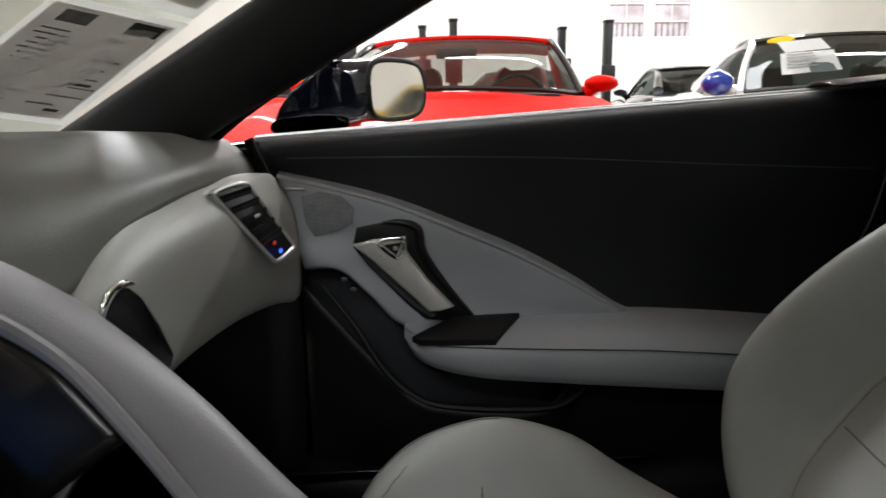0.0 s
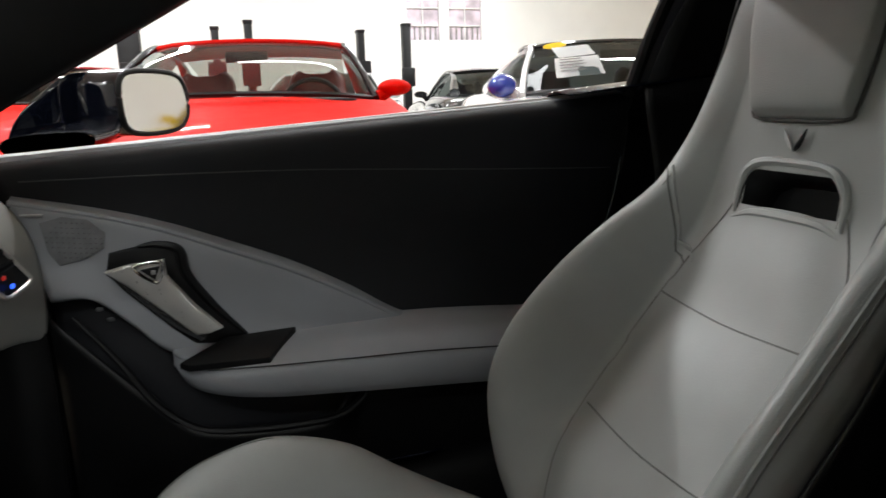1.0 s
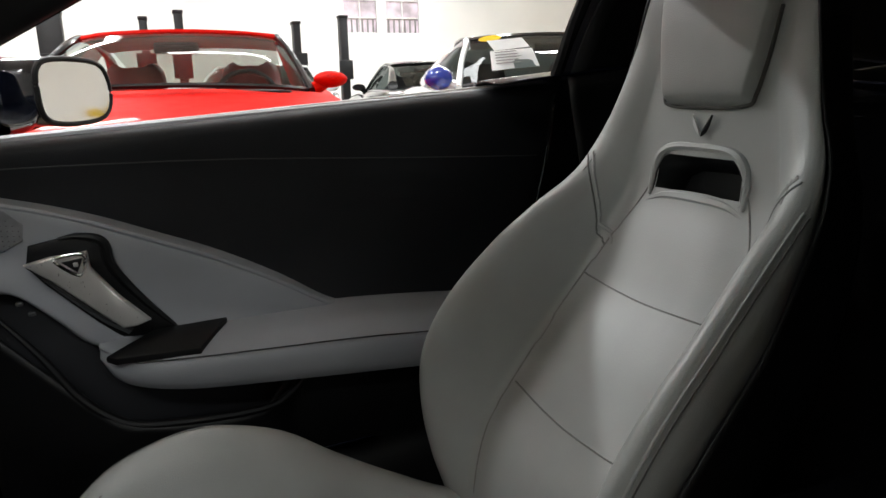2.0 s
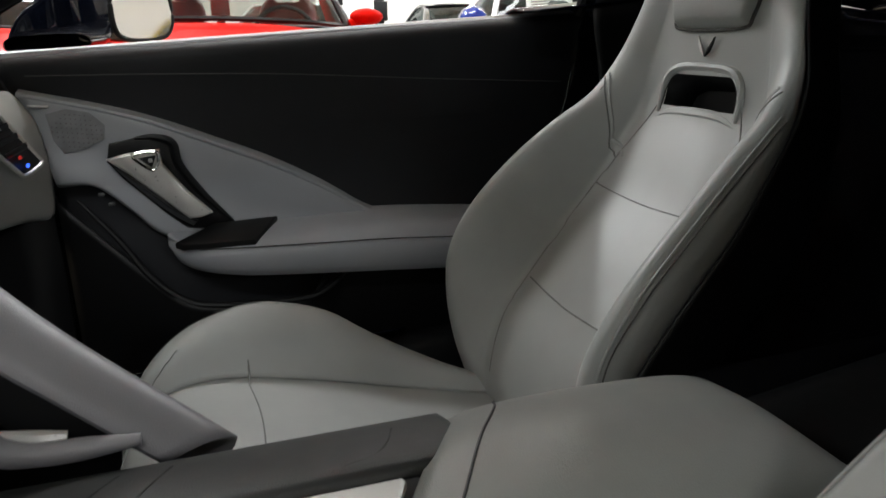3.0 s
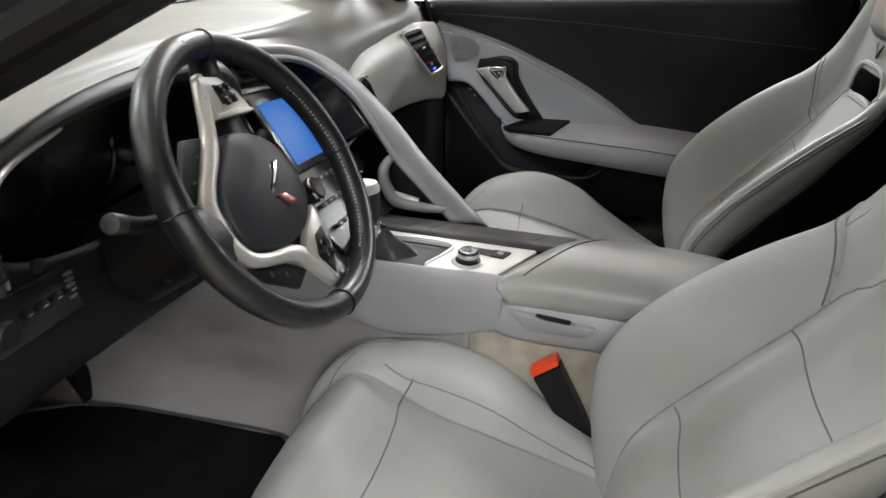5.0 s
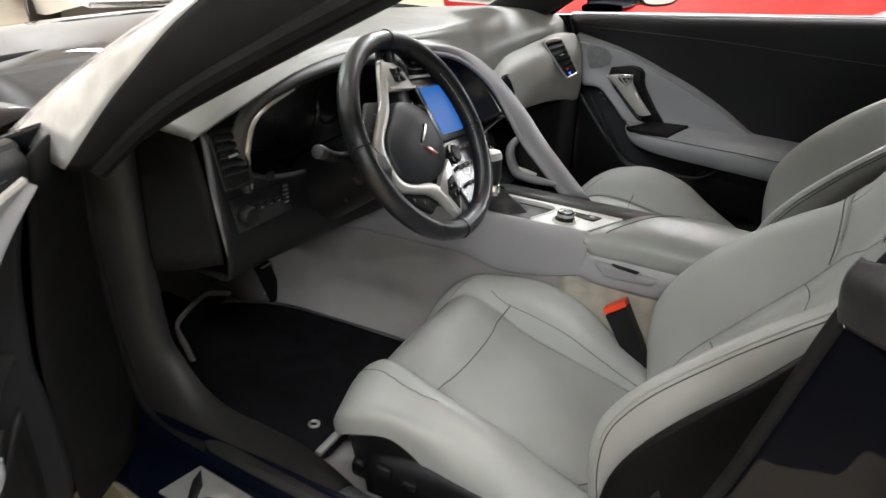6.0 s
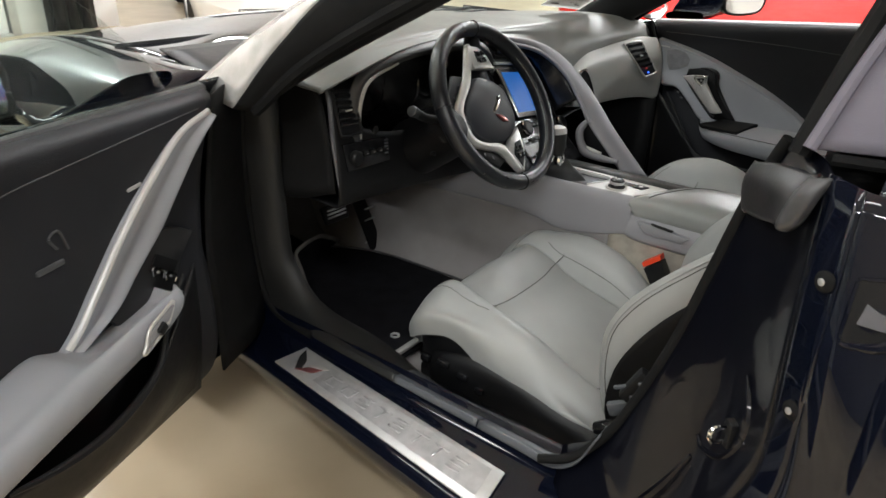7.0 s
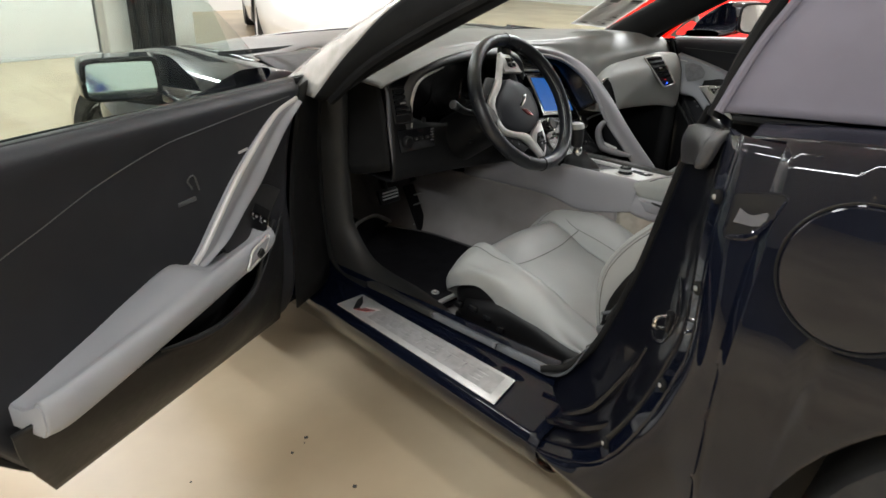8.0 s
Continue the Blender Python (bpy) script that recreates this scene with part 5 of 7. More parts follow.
part("switch_recess", slab([(0.058, -0.057, 0.5442), (0.088, -0.061, 0.5442), (0.092, -0.039, 0.5442), (0.062, -0.038, 0.5442)], (0, 0, 0.001), 0), GLOSSBLACK, con)
sw2 = part("brake_switch", slab([(0.089, -0.062, 0.543), (0.111, -0.064, 0.543), (0.120, -0.041, 0.543), (0.093, -0.039, 0.543)], (0, 0, 0.004), 0.0015), BLACK, con, "black parking brake switch")
part("switch_mark", lathe([(0.005, 0), (0.005, 0.0008), (0.001, 0.001)], pose(0.104, -0.051, 0.547), 14), PAPER_WHITE, sw2)
part("knee_pad", skin([[(x, -0.012, 0.538), (x, -0.005, 0.546), (x, 0.03, 0.541), (x, 0.066, 0.531), (x, 0.088, 0.522), (x, 0.096, 0.510), (x, 0.100, 0.46)] for x in (-0.16, -0.05, 0.08, 0.17, 0.215)], 30, 24), KNEE, con, "dark padded console strip", thick=0.004)
for x in (-0.062, -0.025):
    part("pad_seam", tube([(x, 0.0, 0.5475), (x + 0.012, 0.03, 0.5425), (x + 0.026, 0.066, 0.5325)], 0.0013, 6, 16), BLACK, con)
part("pad_seam", tube([(0.120, 0.004, 0.5465), (0.143, 0.012, 0.5452), (0.157, 0.03, 0.5425), (0.168, 0.060, 0.5345)], 0.0013, 6, 24), BLACK, con)
LID = []
for u, dz, k in ((0.0, 0.0, 1), (0.06, 0.012, 1), (0.22, 0.018, 1), (0.5, 0.018, 1), (0.78, 0.008, 1), (0.93, -0.012, 0.97), (1.0, -0.05, 0.90)):
    r = []
    for y, q, d in ((-0.134, 0.0, -0.036), (-0.136, 0.05, -0.022), (-0.126, 0.45, -0.005), (-0.090, 0.95, 0), (-0.02, 1.02, 0), (0.035, 0.85, -0.008), (0.072, 0.45, -0.018), (0.092, 0.1, -0.038), (0.094, 0, -0.07)):
        xf = 0.114 + 0.115 * max(0.0, (y + 0.118) / 0.20)
        r.append((xf + (0.505 - xf) * u, y * k, 0.542 + dz * max(q, 0.6 if dz < 0 else 0.0) + d * min(1, u * 20 + (1.0 if y > 0.03 else 0.3))))
    LID.append(r)
part("console_lid", skin(LID, 36, 40), LID_LEATHER, con, "pale grey padded leather armrest lid", thick=0.004)
part("lid_seam", seam(skin(LID, 36, 40), [(0.150, -0.118, 0.5505), (0.180, -0.075, 0.5585), (0.218, -0.01, 0.5592), (0.25, 0.040, 0.549), (0.264, 0.074, 0.531)], 0.0011, 0.0026, 40), SEAM_GREY, con, "dark lid seam")
part("lid_skirt", skin([[(x, -0.118, 0.520), (x, o - 0.132, 0.512), (x, o - 0.144, 0.494), (x, o - 0.147, 0.478), (x, o - 0.146, 0.462 + o), (x, o - 0.138, 0.455 + o)] for x, o in ((0.085, 0.011), (0.112, 0.006), (0.15, 0.0), (0.25, 0.0), (0.40, 0.0), (0.56, 0.0))], 14, 14), GREY_TRIM, con, thick=0.005)
la = part("lid_latch", slab([(0.140, -0.146, 0.508), (0.262, -0.146, 0.498), (0.248, -0.146, 0.482), (0.166, -0.146, 0.480)], (0, -0.009, 0), 0.004), GREY_TRIM, con, "pale grey lid latch")
part("latch_slot", slab([(0.176, -0.146, 0.5075), (0.226, -0.146, 0.5035), (0.224, -0.146, 0.5010), (0.184, -0.146, 0.5045)], (0, -0.0105, 0), 0.002), BLACK, la, "black finger slot")
part("console_tail", skin([[(x, -0.125, 0.44), (x, -0.12, z), (x, 0, z + 0.01), (x, 0.10, z), (x, 0.105, 0.44)] for x, z in ((0.47, 0.45), (0.56, 0.46), (0.70, 0.48), (1.0, 0.52))], 12, 16), LEATHER_DK, con, thick=0.004)
bk = thing("seat_belt_buckle", (0.21, -0.17, 0.30), "black seat belt buckle with an orange release button", "buckle")
part("buckle_body", slab([(0.184, -0.172, 0.410), (0.219, -0.172, 0.438), (0.262, -0.174, 0.360), (0.280, -0.175, 0.322), (0.262, -0.175, 0.306), (0.238, -0.174, 0.326)], (0, 0.028, 0), 0.005), BLACK, bk)
part("release_button", slab([(0.182, -0.170, 0.412), (0.217, -0.170, 0.440), (0.213, -0.170, 0.450), (0.177, -0.170, 0.421)], (0, 0.024, 0), 0.003), ORANGE, bk, "orange release button")
part("buckle_stalk", tube([(0.262, -0.160, 0.325), (0.282, -0.164, 0.29), (0.295, -0.167, 0.22)], 0.011, 10, 16, flat=0.5), BLACK, bk)

# ---- footwell ----
mt = thing("floor_mat", (-0.45, -0.38, 0.2), "black carpet floor mat with a metal retainer", "floor mat")
part("mat", slab([(-0.80, -0.56, 0.2485), (-0.60, -0.60, 0.215), (-0.20, -0.60, 0.218), (-0.17, -0.56, 0.218), (-0.17, -0.24, 0.218), (-0.22, -0.20, 0.218), (-0.40, -0.200, 0.216), (-0.52, -0.205, 0.215), (-0.60, -0.225, 0.215), (-0.66, -0.27, 0.222), (-0.70, -0.33, 0.230), (-0.80, -0.34, 0.2485)], (0, 0, 0.010), 0.004), MATCLOTH, mt)
part("mat_binding", tube([(-0.17, -0.24, 0.229), (-0.22, -0.20, 0.229), (-0.40, -0.200, 0.227), (-0.52, -0.205, 0.226), (-0.60, -0.225, 0.226), (-0.66, -0.27, 0.233), (-0.70, -0.33, 0.241)], 0.003, 6, 50), SEAM_GREY, mt, "grey bound edge")
part("retainer", lathe([(0.011, 0), (0.011, 0.003), (0.008, 0.005), (0.0065, 0.003), (0.006, -0.002)], pose(-0.235, -0.515, 0.228), 20), BRUSHED, mt, "metal mat retainer")
ft = thing("foot_rest", (-0.72, -0.55, 0.22), "black carpeted foot rest with a pale bound edge", "foot rest")
REST = [(-0.554, -0.486, 0.208), (-0.568, -0.492, 0.262), (-0.583, -0.496, 0.313), (-0.600, -0.456, 0.321), (-0.630, -0.400, 0.309), (-0.660, -0.345, 0.291), (-0.672, -0.300, 0.268), (-0.685, -0.255, 0.240)]
part("rest_pad", skin([[(x - 0.004, y, z - 0.002) for x, y, z in REST], [(x * 0.6 - 0.262, y * 0.6 - 0.150, z * 0.6 + 0.088) for x, y, z in REST], [(-0.640, -0.385, 0.232)] * 8], 10, 24), MATCLOTH, ft, "black carpeted foot rest pad", thick=0.006)
part("rest_edge", tube(REST, 0.0045, 8, 60, flat=1.5), M("bound_edge", (0.22, 0.21, 0.20), 0.7, var=0.15, blotch=30), ft, "pale bound edge")
part("kick_lining", skin([[(-0.92, -0.648, 0.21), (-0.70, -0.646, 0.205), (-0.47, -0.640, 0.205)], [(-0.92, -0.655, 0.36), (-0.70, -0.652, 0.36), (-0.47, -0.645, 0.36)], [(-0.92, -0.665, 0.52), (-0.70, -0.660, 0.52), (-0.47, -0.650, 0.50)]], 10, 12), CARPET, car, "pale carpeted footwell side", thick=0.004)
for nm, px, py, wz, hz in (("brake_pedal", -0.62, -0.325, 0.085, 0.05), ("accelerator_pedal", -0.63, -0.19, 0.045, 0.16)):
    pd = thing(nm, (px, py, 0.30), "black ribbed metal-faced pedal", "pedal", "pedals")
    part("pedal_pad", box((px, py, 0.365 if wz > 0.06 else 0.29), (0.014, wz, hz), 0.006, turn=(0, -28, 0)), BLACK, pd)
    for k in range(4):
        part("pedal_rib", box((px + 0.010, py, (0.349 if wz > 0.06 else 0.235) + k * hz / 4.6), (0.006, wz * 0.8, 0.005), 0.002, turn=(0, -28, 0)), BRUSHED, pd)
    part("pedal_arm", tube([(px - 0.01, py, 0.38), (px - 0.06, py, 0.46), (px - 0.10, py, 0.60)], 0.011, 8, 16), BLACK, pd)

# ---- sill plate ----
sp = thing("sill_plate", (-0.05, -0.76, 0.28), "brushed metal door sill plate with embossed marks", "sill plate")


def on_sill(x, v, lift=0.0):
    """A place on the sill's gentle slope: v 0 at its outer edge, 1 at its inner."""
    y = 0.789 - 0.066 * v
    return Vector((x, -(y + sill_out(x, y)), 0.2595 + 0.015 * v + sill_up(x))) + Vector((0, -0.22, 0.975)) * (lift + 0.004)


up = Vector((0, -0.22, 0.975))
part("plate", slab([on_sill(-0.318, 0.02), on_sill(-0.1, 0.02), on_sill(0.1, 0.02), on_sill(0.236, 0.02), on_sill(0.229, 0.98), on_sill(0.1, 0.98), on_sill(-0.1, 0.98), on_sill(-0.290, 0.98)], up * 0.003, 0.0015), BRUSHED, sp)
part("inset", slab([on_sill(-0.205, 0.20, 0.003), on_sill(0.0, 0.20, 0.003), on_sill(0.214, 0.20, 0.003), on_sill(0.208, 0.84, 0.003), on_sill(0.0, 0.84, 0.003), on_sill(-0.195, 0.84, 0.003)], up * 0.0007, 0), ETCHED, sp, "darker etched inset")


def embossed(x, w, bars):
    """One slanted raised mark on the plate, made of thin strokes in its own cell."""
    for u0, v0, u1, v1 in bars:
        q = [on_sill(x + (u + 0.22 * v) * w, 0.36 + 0.32 * v, 0.0037) for u, v in ((u0, v0), (u1, v0), (u1, v1), (u0, v1))]
        part("embossed_bar", slab(q, up * 0.0009, 0.0003), ENGRAVED, sp)


CELL_A = ((0.0, 0.0, 0.9, 0.16), (0.0, 0.84, 0.9, 1.0), (0.0, 0.16, 0.14, 0.84))
CELL_B = ((0.0, 0.0, 0.9, 0.16), (0.0, 0.84, 0.9, 1.0), (0.0, 0.16, 0.14, 0.84), (0.76, 0.16, 0.9, 0.84))
CELL_C = ((0.0, 0.84, 0.95, 1.0), (0.40, 0.0, 0.54, 0.84))
CELL_D = ((0.0, 0.0, 0.9, 0.16), (0.0, 0.84, 0.9, 1.0), (0.0, 0.42, 0.8, 0.58))
for k, cell in enumerate((CELL_A, CELL_B, CELL_D, CELL_C, CELL_D, CELL_C, CELL_C, CELL_D)):
    embossed(-0.185 + k * 0.046, 0.034, cell)
for label, mt_, pts in (("dark wing-shaped emblem half", BLACK, ((-0.262, 0.18), (-0.250, 0.34), (-0.258, 0.62), (-0.282, 0.90), (-0.280, 0.60))), ("rose enamel wing-shaped emblem half", ROSE, ((-0.262, 0.18), (-0.236, 0.48), (-0.206, 0.62), (-0.222, 0.36))), ("bright wing edge", SATIN, ((-0.238, 0.52), (-0.214, 0.76), (-0.196, 0.72), (-0.204, 0.64)))):
    part("emblem", slab([on_sill(x, v, 0.003) for x, v in pts], up * 0.002, 0.0006), mt_, sp, label)

# ---- papers behind the windscreen ----
ww = thing("window_sticker", (-0.35, 0.5, 0.85), "printed price sheet stuck inside the windscreen", "window sticker")
SH = [(-0.318, 0.400, 0.962), (-0.262, 0.560, 0.953), (-0.432, 0.600, 0.846), (-0.455, 0.400, 0.868)]
up2 = (Vector(SH[1]) - Vector(SH[0])).cross(Vector(SH[3]) - Vector(SH[0])).normalized()
up2 = up2 if up2.z < 0 else -up2
part("sheet_border", slab([quad_at(SH, u, v) for u, v in ((-0.02, -0.02), (1.03, -0.02), (1.03, 1.03), (-0.02, 1.03))], up2 * 0.0005, 0), PAPER_WHITE, ww)
part("sheet", slab([quad_at(SH, u, v) + up2 * 0.001 for u, v in ((0.02, 0.03), (0.95, 0.03), (0.95, 0.97), (0.02, 0.97))], up2 * 0.0003, 0), PAPER, ww)
rng = random.Random(4)


def bar(u0, v0, du, dv, mt):
    part("print_bar", slab([quad_at(SH, u, v) + up2 * 0.0017 for u, v in ((u0, v0), (u0 + du, v0), (u0 + du, v0 + dv), (u0, v0 + dv))], up2 * 0.0002, 0), mt, ww)


bar(0.12, 0.06, 0.22, 0.10, INK_PALE)
bar(0.62, 0.05, 0.28, 0.10, INK)
for k in range(16):
    v = 0.22 + k * 0.044
    bar(0.08 + rng.random() * 0.06, v, 0.18 + rng.random() * 0.18, 0.012, INK_PALE)
    if k % 2 == 0:
        bar(0.52 + rng.random() * 0.1, v, 0.16 + rng.random() * 0.18, 0.012, INK_PALE)
for u0, v0, du in ((0.66, 0.62, 0.2), (0.12, 0.90, 0.2), (0.72, 0.88, 0.12)):
    bar(u0, v0, du, 0.025, INK)
w3 = thing("window_sticker", (-0.25, 0.45, 1.0), "second pale sheet above it on the windscreen", "window sticker")
SH2 = [(-0.190, 0.395, 1.035), (-0.165, 0.545, 1.012), (-0.250, 0.560, 0.960), (-0.306, 0.400, 0.970)]
part("sheet", slab([Vector(q) for q in SH2], up2 * 0.0006, 0), PAPER_WHITE, w3)
part("print_bar", slab([quad_at(SH2, u, v) + up2 * 0.001 for u, v in ((0.05, 0.1), (0.92, 0.1), (0.92, 0.85), (0.05, 0.85))], up2 * 0.0003, 0), PAPER, w3)


# ---- doors ----
def car_door(name, label, driver):
    d = thing(name, (-0.25, 0.82, 0.16), label, "car door", "doors of the car", "structure")
    belt = (lambda x: 0.800 + 0.071 * (x + 0.258) / 0.973) if not driver else (lambda x: 0.803 + 0.018 * (x + 0.258))
    xs = (-0.262, -0.10, 0.10, 0.30, 0.50, 0.70, 0.735)
    rows = []
    for x in xs:
        b = belt(x)
        e = 0.012 if x > 0.73 else 0.0
        row = [(x, 0.83, b - 0.012), (x, 0.815, b + 0.006), (x, 0.795, b + 0.008), (x, 0.780, b - 0.002), (x, 0.777 + e, b - 0.02), (x, 0.782 + e, b - 0.06), (x, 0.786 + e, b - 0.13), (x, 0.788 + e, b - 0.24), (x, 0.782 + e, 0.50), (x, 0.778 + e, 0.38), (x, 0.792 + e, 0.31), (x, 0.822, 0.262), (x, 0.862, 0.238)]
        # the rear end leans like the lock pillar
        rows.append([(px - max(0.0, px + 0.26) * 0.36 * max(0.0, (0.80 - pz) / 0.63) ** 1.5, py, pz) for px, py, pz in row])
    # the front edge of the panel leans like the end of the dash
    rows[0] = [(-0.250 + 0.07 * min(1.0, max(0.0, (0.82 - z) / 0.2)) ** 0.8, y, z) for x, y, z in rows[0]]
    rows[1] = [(x + 0.03 * min(1.0, max(0.0, (0.82 - z) / 0.2)), y, z) for x, y, z in rows[1]]
    DP = skin(rows, 50, 70)
    part("door_panel", DP, DOOR_PAD, d, "black padded upper door panel", thick=0.004, sharp=50)
    # passenger strip is pale, driver's black: light caught there is in its colour
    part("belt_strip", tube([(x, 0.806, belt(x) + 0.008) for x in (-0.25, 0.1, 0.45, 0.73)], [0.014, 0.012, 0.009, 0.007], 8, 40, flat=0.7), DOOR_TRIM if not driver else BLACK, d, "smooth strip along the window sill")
    if not driver:
        # pale bead paints the reflection on the sill edge
        part("sill_glint", tube([(x, 0.822, belt(x) + 0.014) for x in (-0.25, 0.1, 0.45, 0.73)], 0.0035, 8, 40), ALLOY, d, "thin pale bead drawing the glint along the window sill")
    line = [(-0.20, 0.785), (0.0, 0.784), (0.2, 0.780), (0.45, 0.768), (0.70, 0.758)] if not driver else [(-0.20, 0.790), (-0.03, 0.781), (0.10, 0.773), (0.18, 0.766), (0.307, 0.739), (0.416, 0.704), (0.51, 0.673), (0.66, 0.61)]
    part("panel_seam", seam(DP, [(x, 0.77, z) for x, z in line], 0.0022, 0.0004, 70), SEAM_GREY, d, "stitched seam")
    if not driver:
        part("panel_seam", seam(DP, [(0.09, 0.77, 0.664), (0.20, 0.77, 0.686), (0.36, 0.77, 0.700), (0.55, 0.77, 0.70)], 0.0022, 0.0), DOOR_PAD, d)
    # pale insert
    TOPC = [(-0.212, 0.764), (-0.10, 0.737), (-0.022, 0.712), (0.059, 0.678), (0.142, 0.642), (0.229, 0.596), (0.300, 0.552), (0.34, 0.535)]
    LOWC = [(-0.176, 0.622), (-0.125, 0.619), (-0.078, 0.578), (-0.036, 0.535), (0.02, 0.518), (0.12, 0.515), (0.24, 0.512), (0.33, 0.508)]
    if driver:
        TOPC = [(-0.222, 0.785), (-0.145, 0.765), (-0.065, 0.712), (0.001, 0.660), (0.061, 0.603), (0.109, 0.557), (0.139, 0.536), (0.16, 0.528)]
        LOWC = [(-0.230, 0.770), (-0.172, 0.722), (-0.113, 0.664), (-0.076, 0.628), (-0.02, 0.592), (0.03, 0.556), (0.08, 0.536), (0.12, 0.522)]
        LOWC = [(xl + (xt - xl) * 0.18, zl + (zt - zl) * 0.18) for (xt, zt), (xl, zl) in zip(TOPC, LOWC)]
    rr = []
    for (xt, zt), (xl, zl) in zip(TOPC, LOWC):
        p = lambda u, y: (xt + (xl - xt) * u, y, zt + (zl - zt) * u)
        oy = 0.016 if driver else 0.0
        rr.append([p(-0.03, 0.790 + oy), p(0.0, 0.772 + oy), p(0.05, 0.757 + oy), p(0.30, 0.755 + oy), p(0.60, 0.757 + oy), p(0.92, 0.748 + oy), p(1.0, 0.752 + oy), p(1.04, 0.775 + oy)])
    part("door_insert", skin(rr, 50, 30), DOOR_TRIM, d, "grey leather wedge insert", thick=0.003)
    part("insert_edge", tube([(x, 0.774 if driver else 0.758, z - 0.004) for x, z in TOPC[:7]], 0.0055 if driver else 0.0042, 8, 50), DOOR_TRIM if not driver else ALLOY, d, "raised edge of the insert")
    if not driver:
        sg = part("speaker_grille", slab([(-0.178, 0.756, 0.731), (-0.150, 0.756, 0.738), (-0.118, 0.756, 0.732), (-0.098, 0.756, 0.712), (-0.102, 0.756, 0.690), (-0.130, 0.756, 0.676), (-0.160, 0.756, 0.670), (-0.172, 0.756, 0.690)], (0, -0.0035, 0), 0.002), GRILLE, d, "perforated speaker grille")
        for i in range(11):
            for j in range(8):
                u, w = (i - 5) / 5.4, (j - 3.5) / 4.2
                if u * u + w * w < 0.9:
                    part("perforation", lathe([(0.0008, 0), (0.0008, 0.0005), (0.0003, 0.0006)], pose(-0.138 + 0.036 * u, 0.7524, 0.704 + 0.029 * w - 0.004 * u, 90), 6), SEAM_GREY, sg)
    if not driver:
        part("tweeter_bar", box((-0.185, 0.7505, 0.7425), (0.028, 0.005, 0.0035), 0.0015, turn=(0, 4, 0)), BRUSHED, d, "small metal tweeter badge")
    # armrest
    AR = []
    prof = ((-0.028, 0.522, 0.520, 0.508, 0.742), (-0.008, 0.523, 0.515, 0.486, 0.712), (0.03, 0.524, 0.515, 0.476, 0.688), (0.10, 0.525, 0.514, 0.467, 0.676), (0.22, 0.528, 0.512, 0.460, 0.670), (0.34, 0.530, 0.508, 0.452, 0.670), (0.50, 0.520, 0.496, 0.440, 0.674), (0.66, 0.505, 0.482, 0.428, 0.684), (0.70, 0.498, 0.474, 0.425, 0.70))
    if driver:
        prof = ((-0.036, 0.520, 0.550, 0.540, 0.722), (-0.012, 0.514, 0.556, 0.522, 0.704), (0.04, 0.508, 0.556, 0.510, 0.696), (0.106, 0.507, 0.551, 0.503, 0.692), (0.155, 0.523, 0.543, 0.495, 0.692), (0.199, 0.537, 0.535, 0.487, 0.692), (0.29, 0.518, 0.519, 0.472, 0.693), (0.384, 0.493, 0.508, 0.455, 0.696), (0.490, 0.468, 0.496, 0.438, 0.700), (0.528, 0.462, 0.490, 0.436, 0.708))
    for x, zt, zf, zl, yi in prof:
        AR.append([(x, 0.785, zt + 0.012), (x, 0.75, zt + 0.012), (x, (0.75 + yi) / 2, max(zt + 0.003, (zt + zf) / 2 + 0.006)), (x, yi + 0.012, zf + 0.004), (x, yi + 0.002, zf - 0.006), (x, yi, (zf + zl) / 2), (x, yi + 0.006, zl + 0.006), (x, yi + 0.022, zl), (x, 0.785, zl + 0.004)])
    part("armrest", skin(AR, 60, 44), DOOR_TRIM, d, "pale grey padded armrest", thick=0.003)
    if driver:
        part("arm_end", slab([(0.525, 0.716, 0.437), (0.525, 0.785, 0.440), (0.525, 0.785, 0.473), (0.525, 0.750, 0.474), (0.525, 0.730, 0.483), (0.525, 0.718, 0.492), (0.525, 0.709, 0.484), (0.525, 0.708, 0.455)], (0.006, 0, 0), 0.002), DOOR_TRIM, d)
    else:
        part("arm_seam", tube([(0.02, 0.690, 0.5175), (0.10, 0.6785, 0.5170), (0.22, 0.6725, 0.5150), (0.34, 0.6725, 0.5110), (0.50, 0.6765, 0.4990), (0.66, 0.6865, 0.4850)], 0.0011, 6, 50), LEATHER_DK, d)
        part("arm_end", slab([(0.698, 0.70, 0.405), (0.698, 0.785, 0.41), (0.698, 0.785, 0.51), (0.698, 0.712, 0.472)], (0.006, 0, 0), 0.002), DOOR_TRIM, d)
    if not driver:
        cup = part("pull_cup", slab([(-0.016, 0.700, 0.521), (0.046, 0.745, 0.537), (0.148, 0.748, 0.540), (0.106, 0.686, 0.518), (-0.004, 0.692, 0.518)], (0, -0.002, 0.010), 0.003), BLACK, d, "black grip cup in the armrest")
        # pull with its satin bar
        RECESS = [(-0.097, 0.683), (-0.060, 0.690), (-0.032, 0.691), (-0.006, 0.680), (0.001, 0.645), (0.034, 0.594), (0.076, 0.545), (0.044, 0.536), (0.004, 0.538), (-0.026, 0.566), (-0.082, 0.626), (-0.103, 0.655)]
        part("pull_backing", slab([(x, 0.754, z) for x, z in RECESS], (0, -0.007, 0), 0.003), BLACK, d, "black recess behind the pull")
        part("pull_surround", tube([(x, 0.748, z) for x, z in RECESS[1:7]], [0.002, 0.005, 0.007, 0.007, 0.006, 0.003], 8, 50, flat=1.2, up=(0, 1, 0)), BLACK, d, "black handle recess rim")
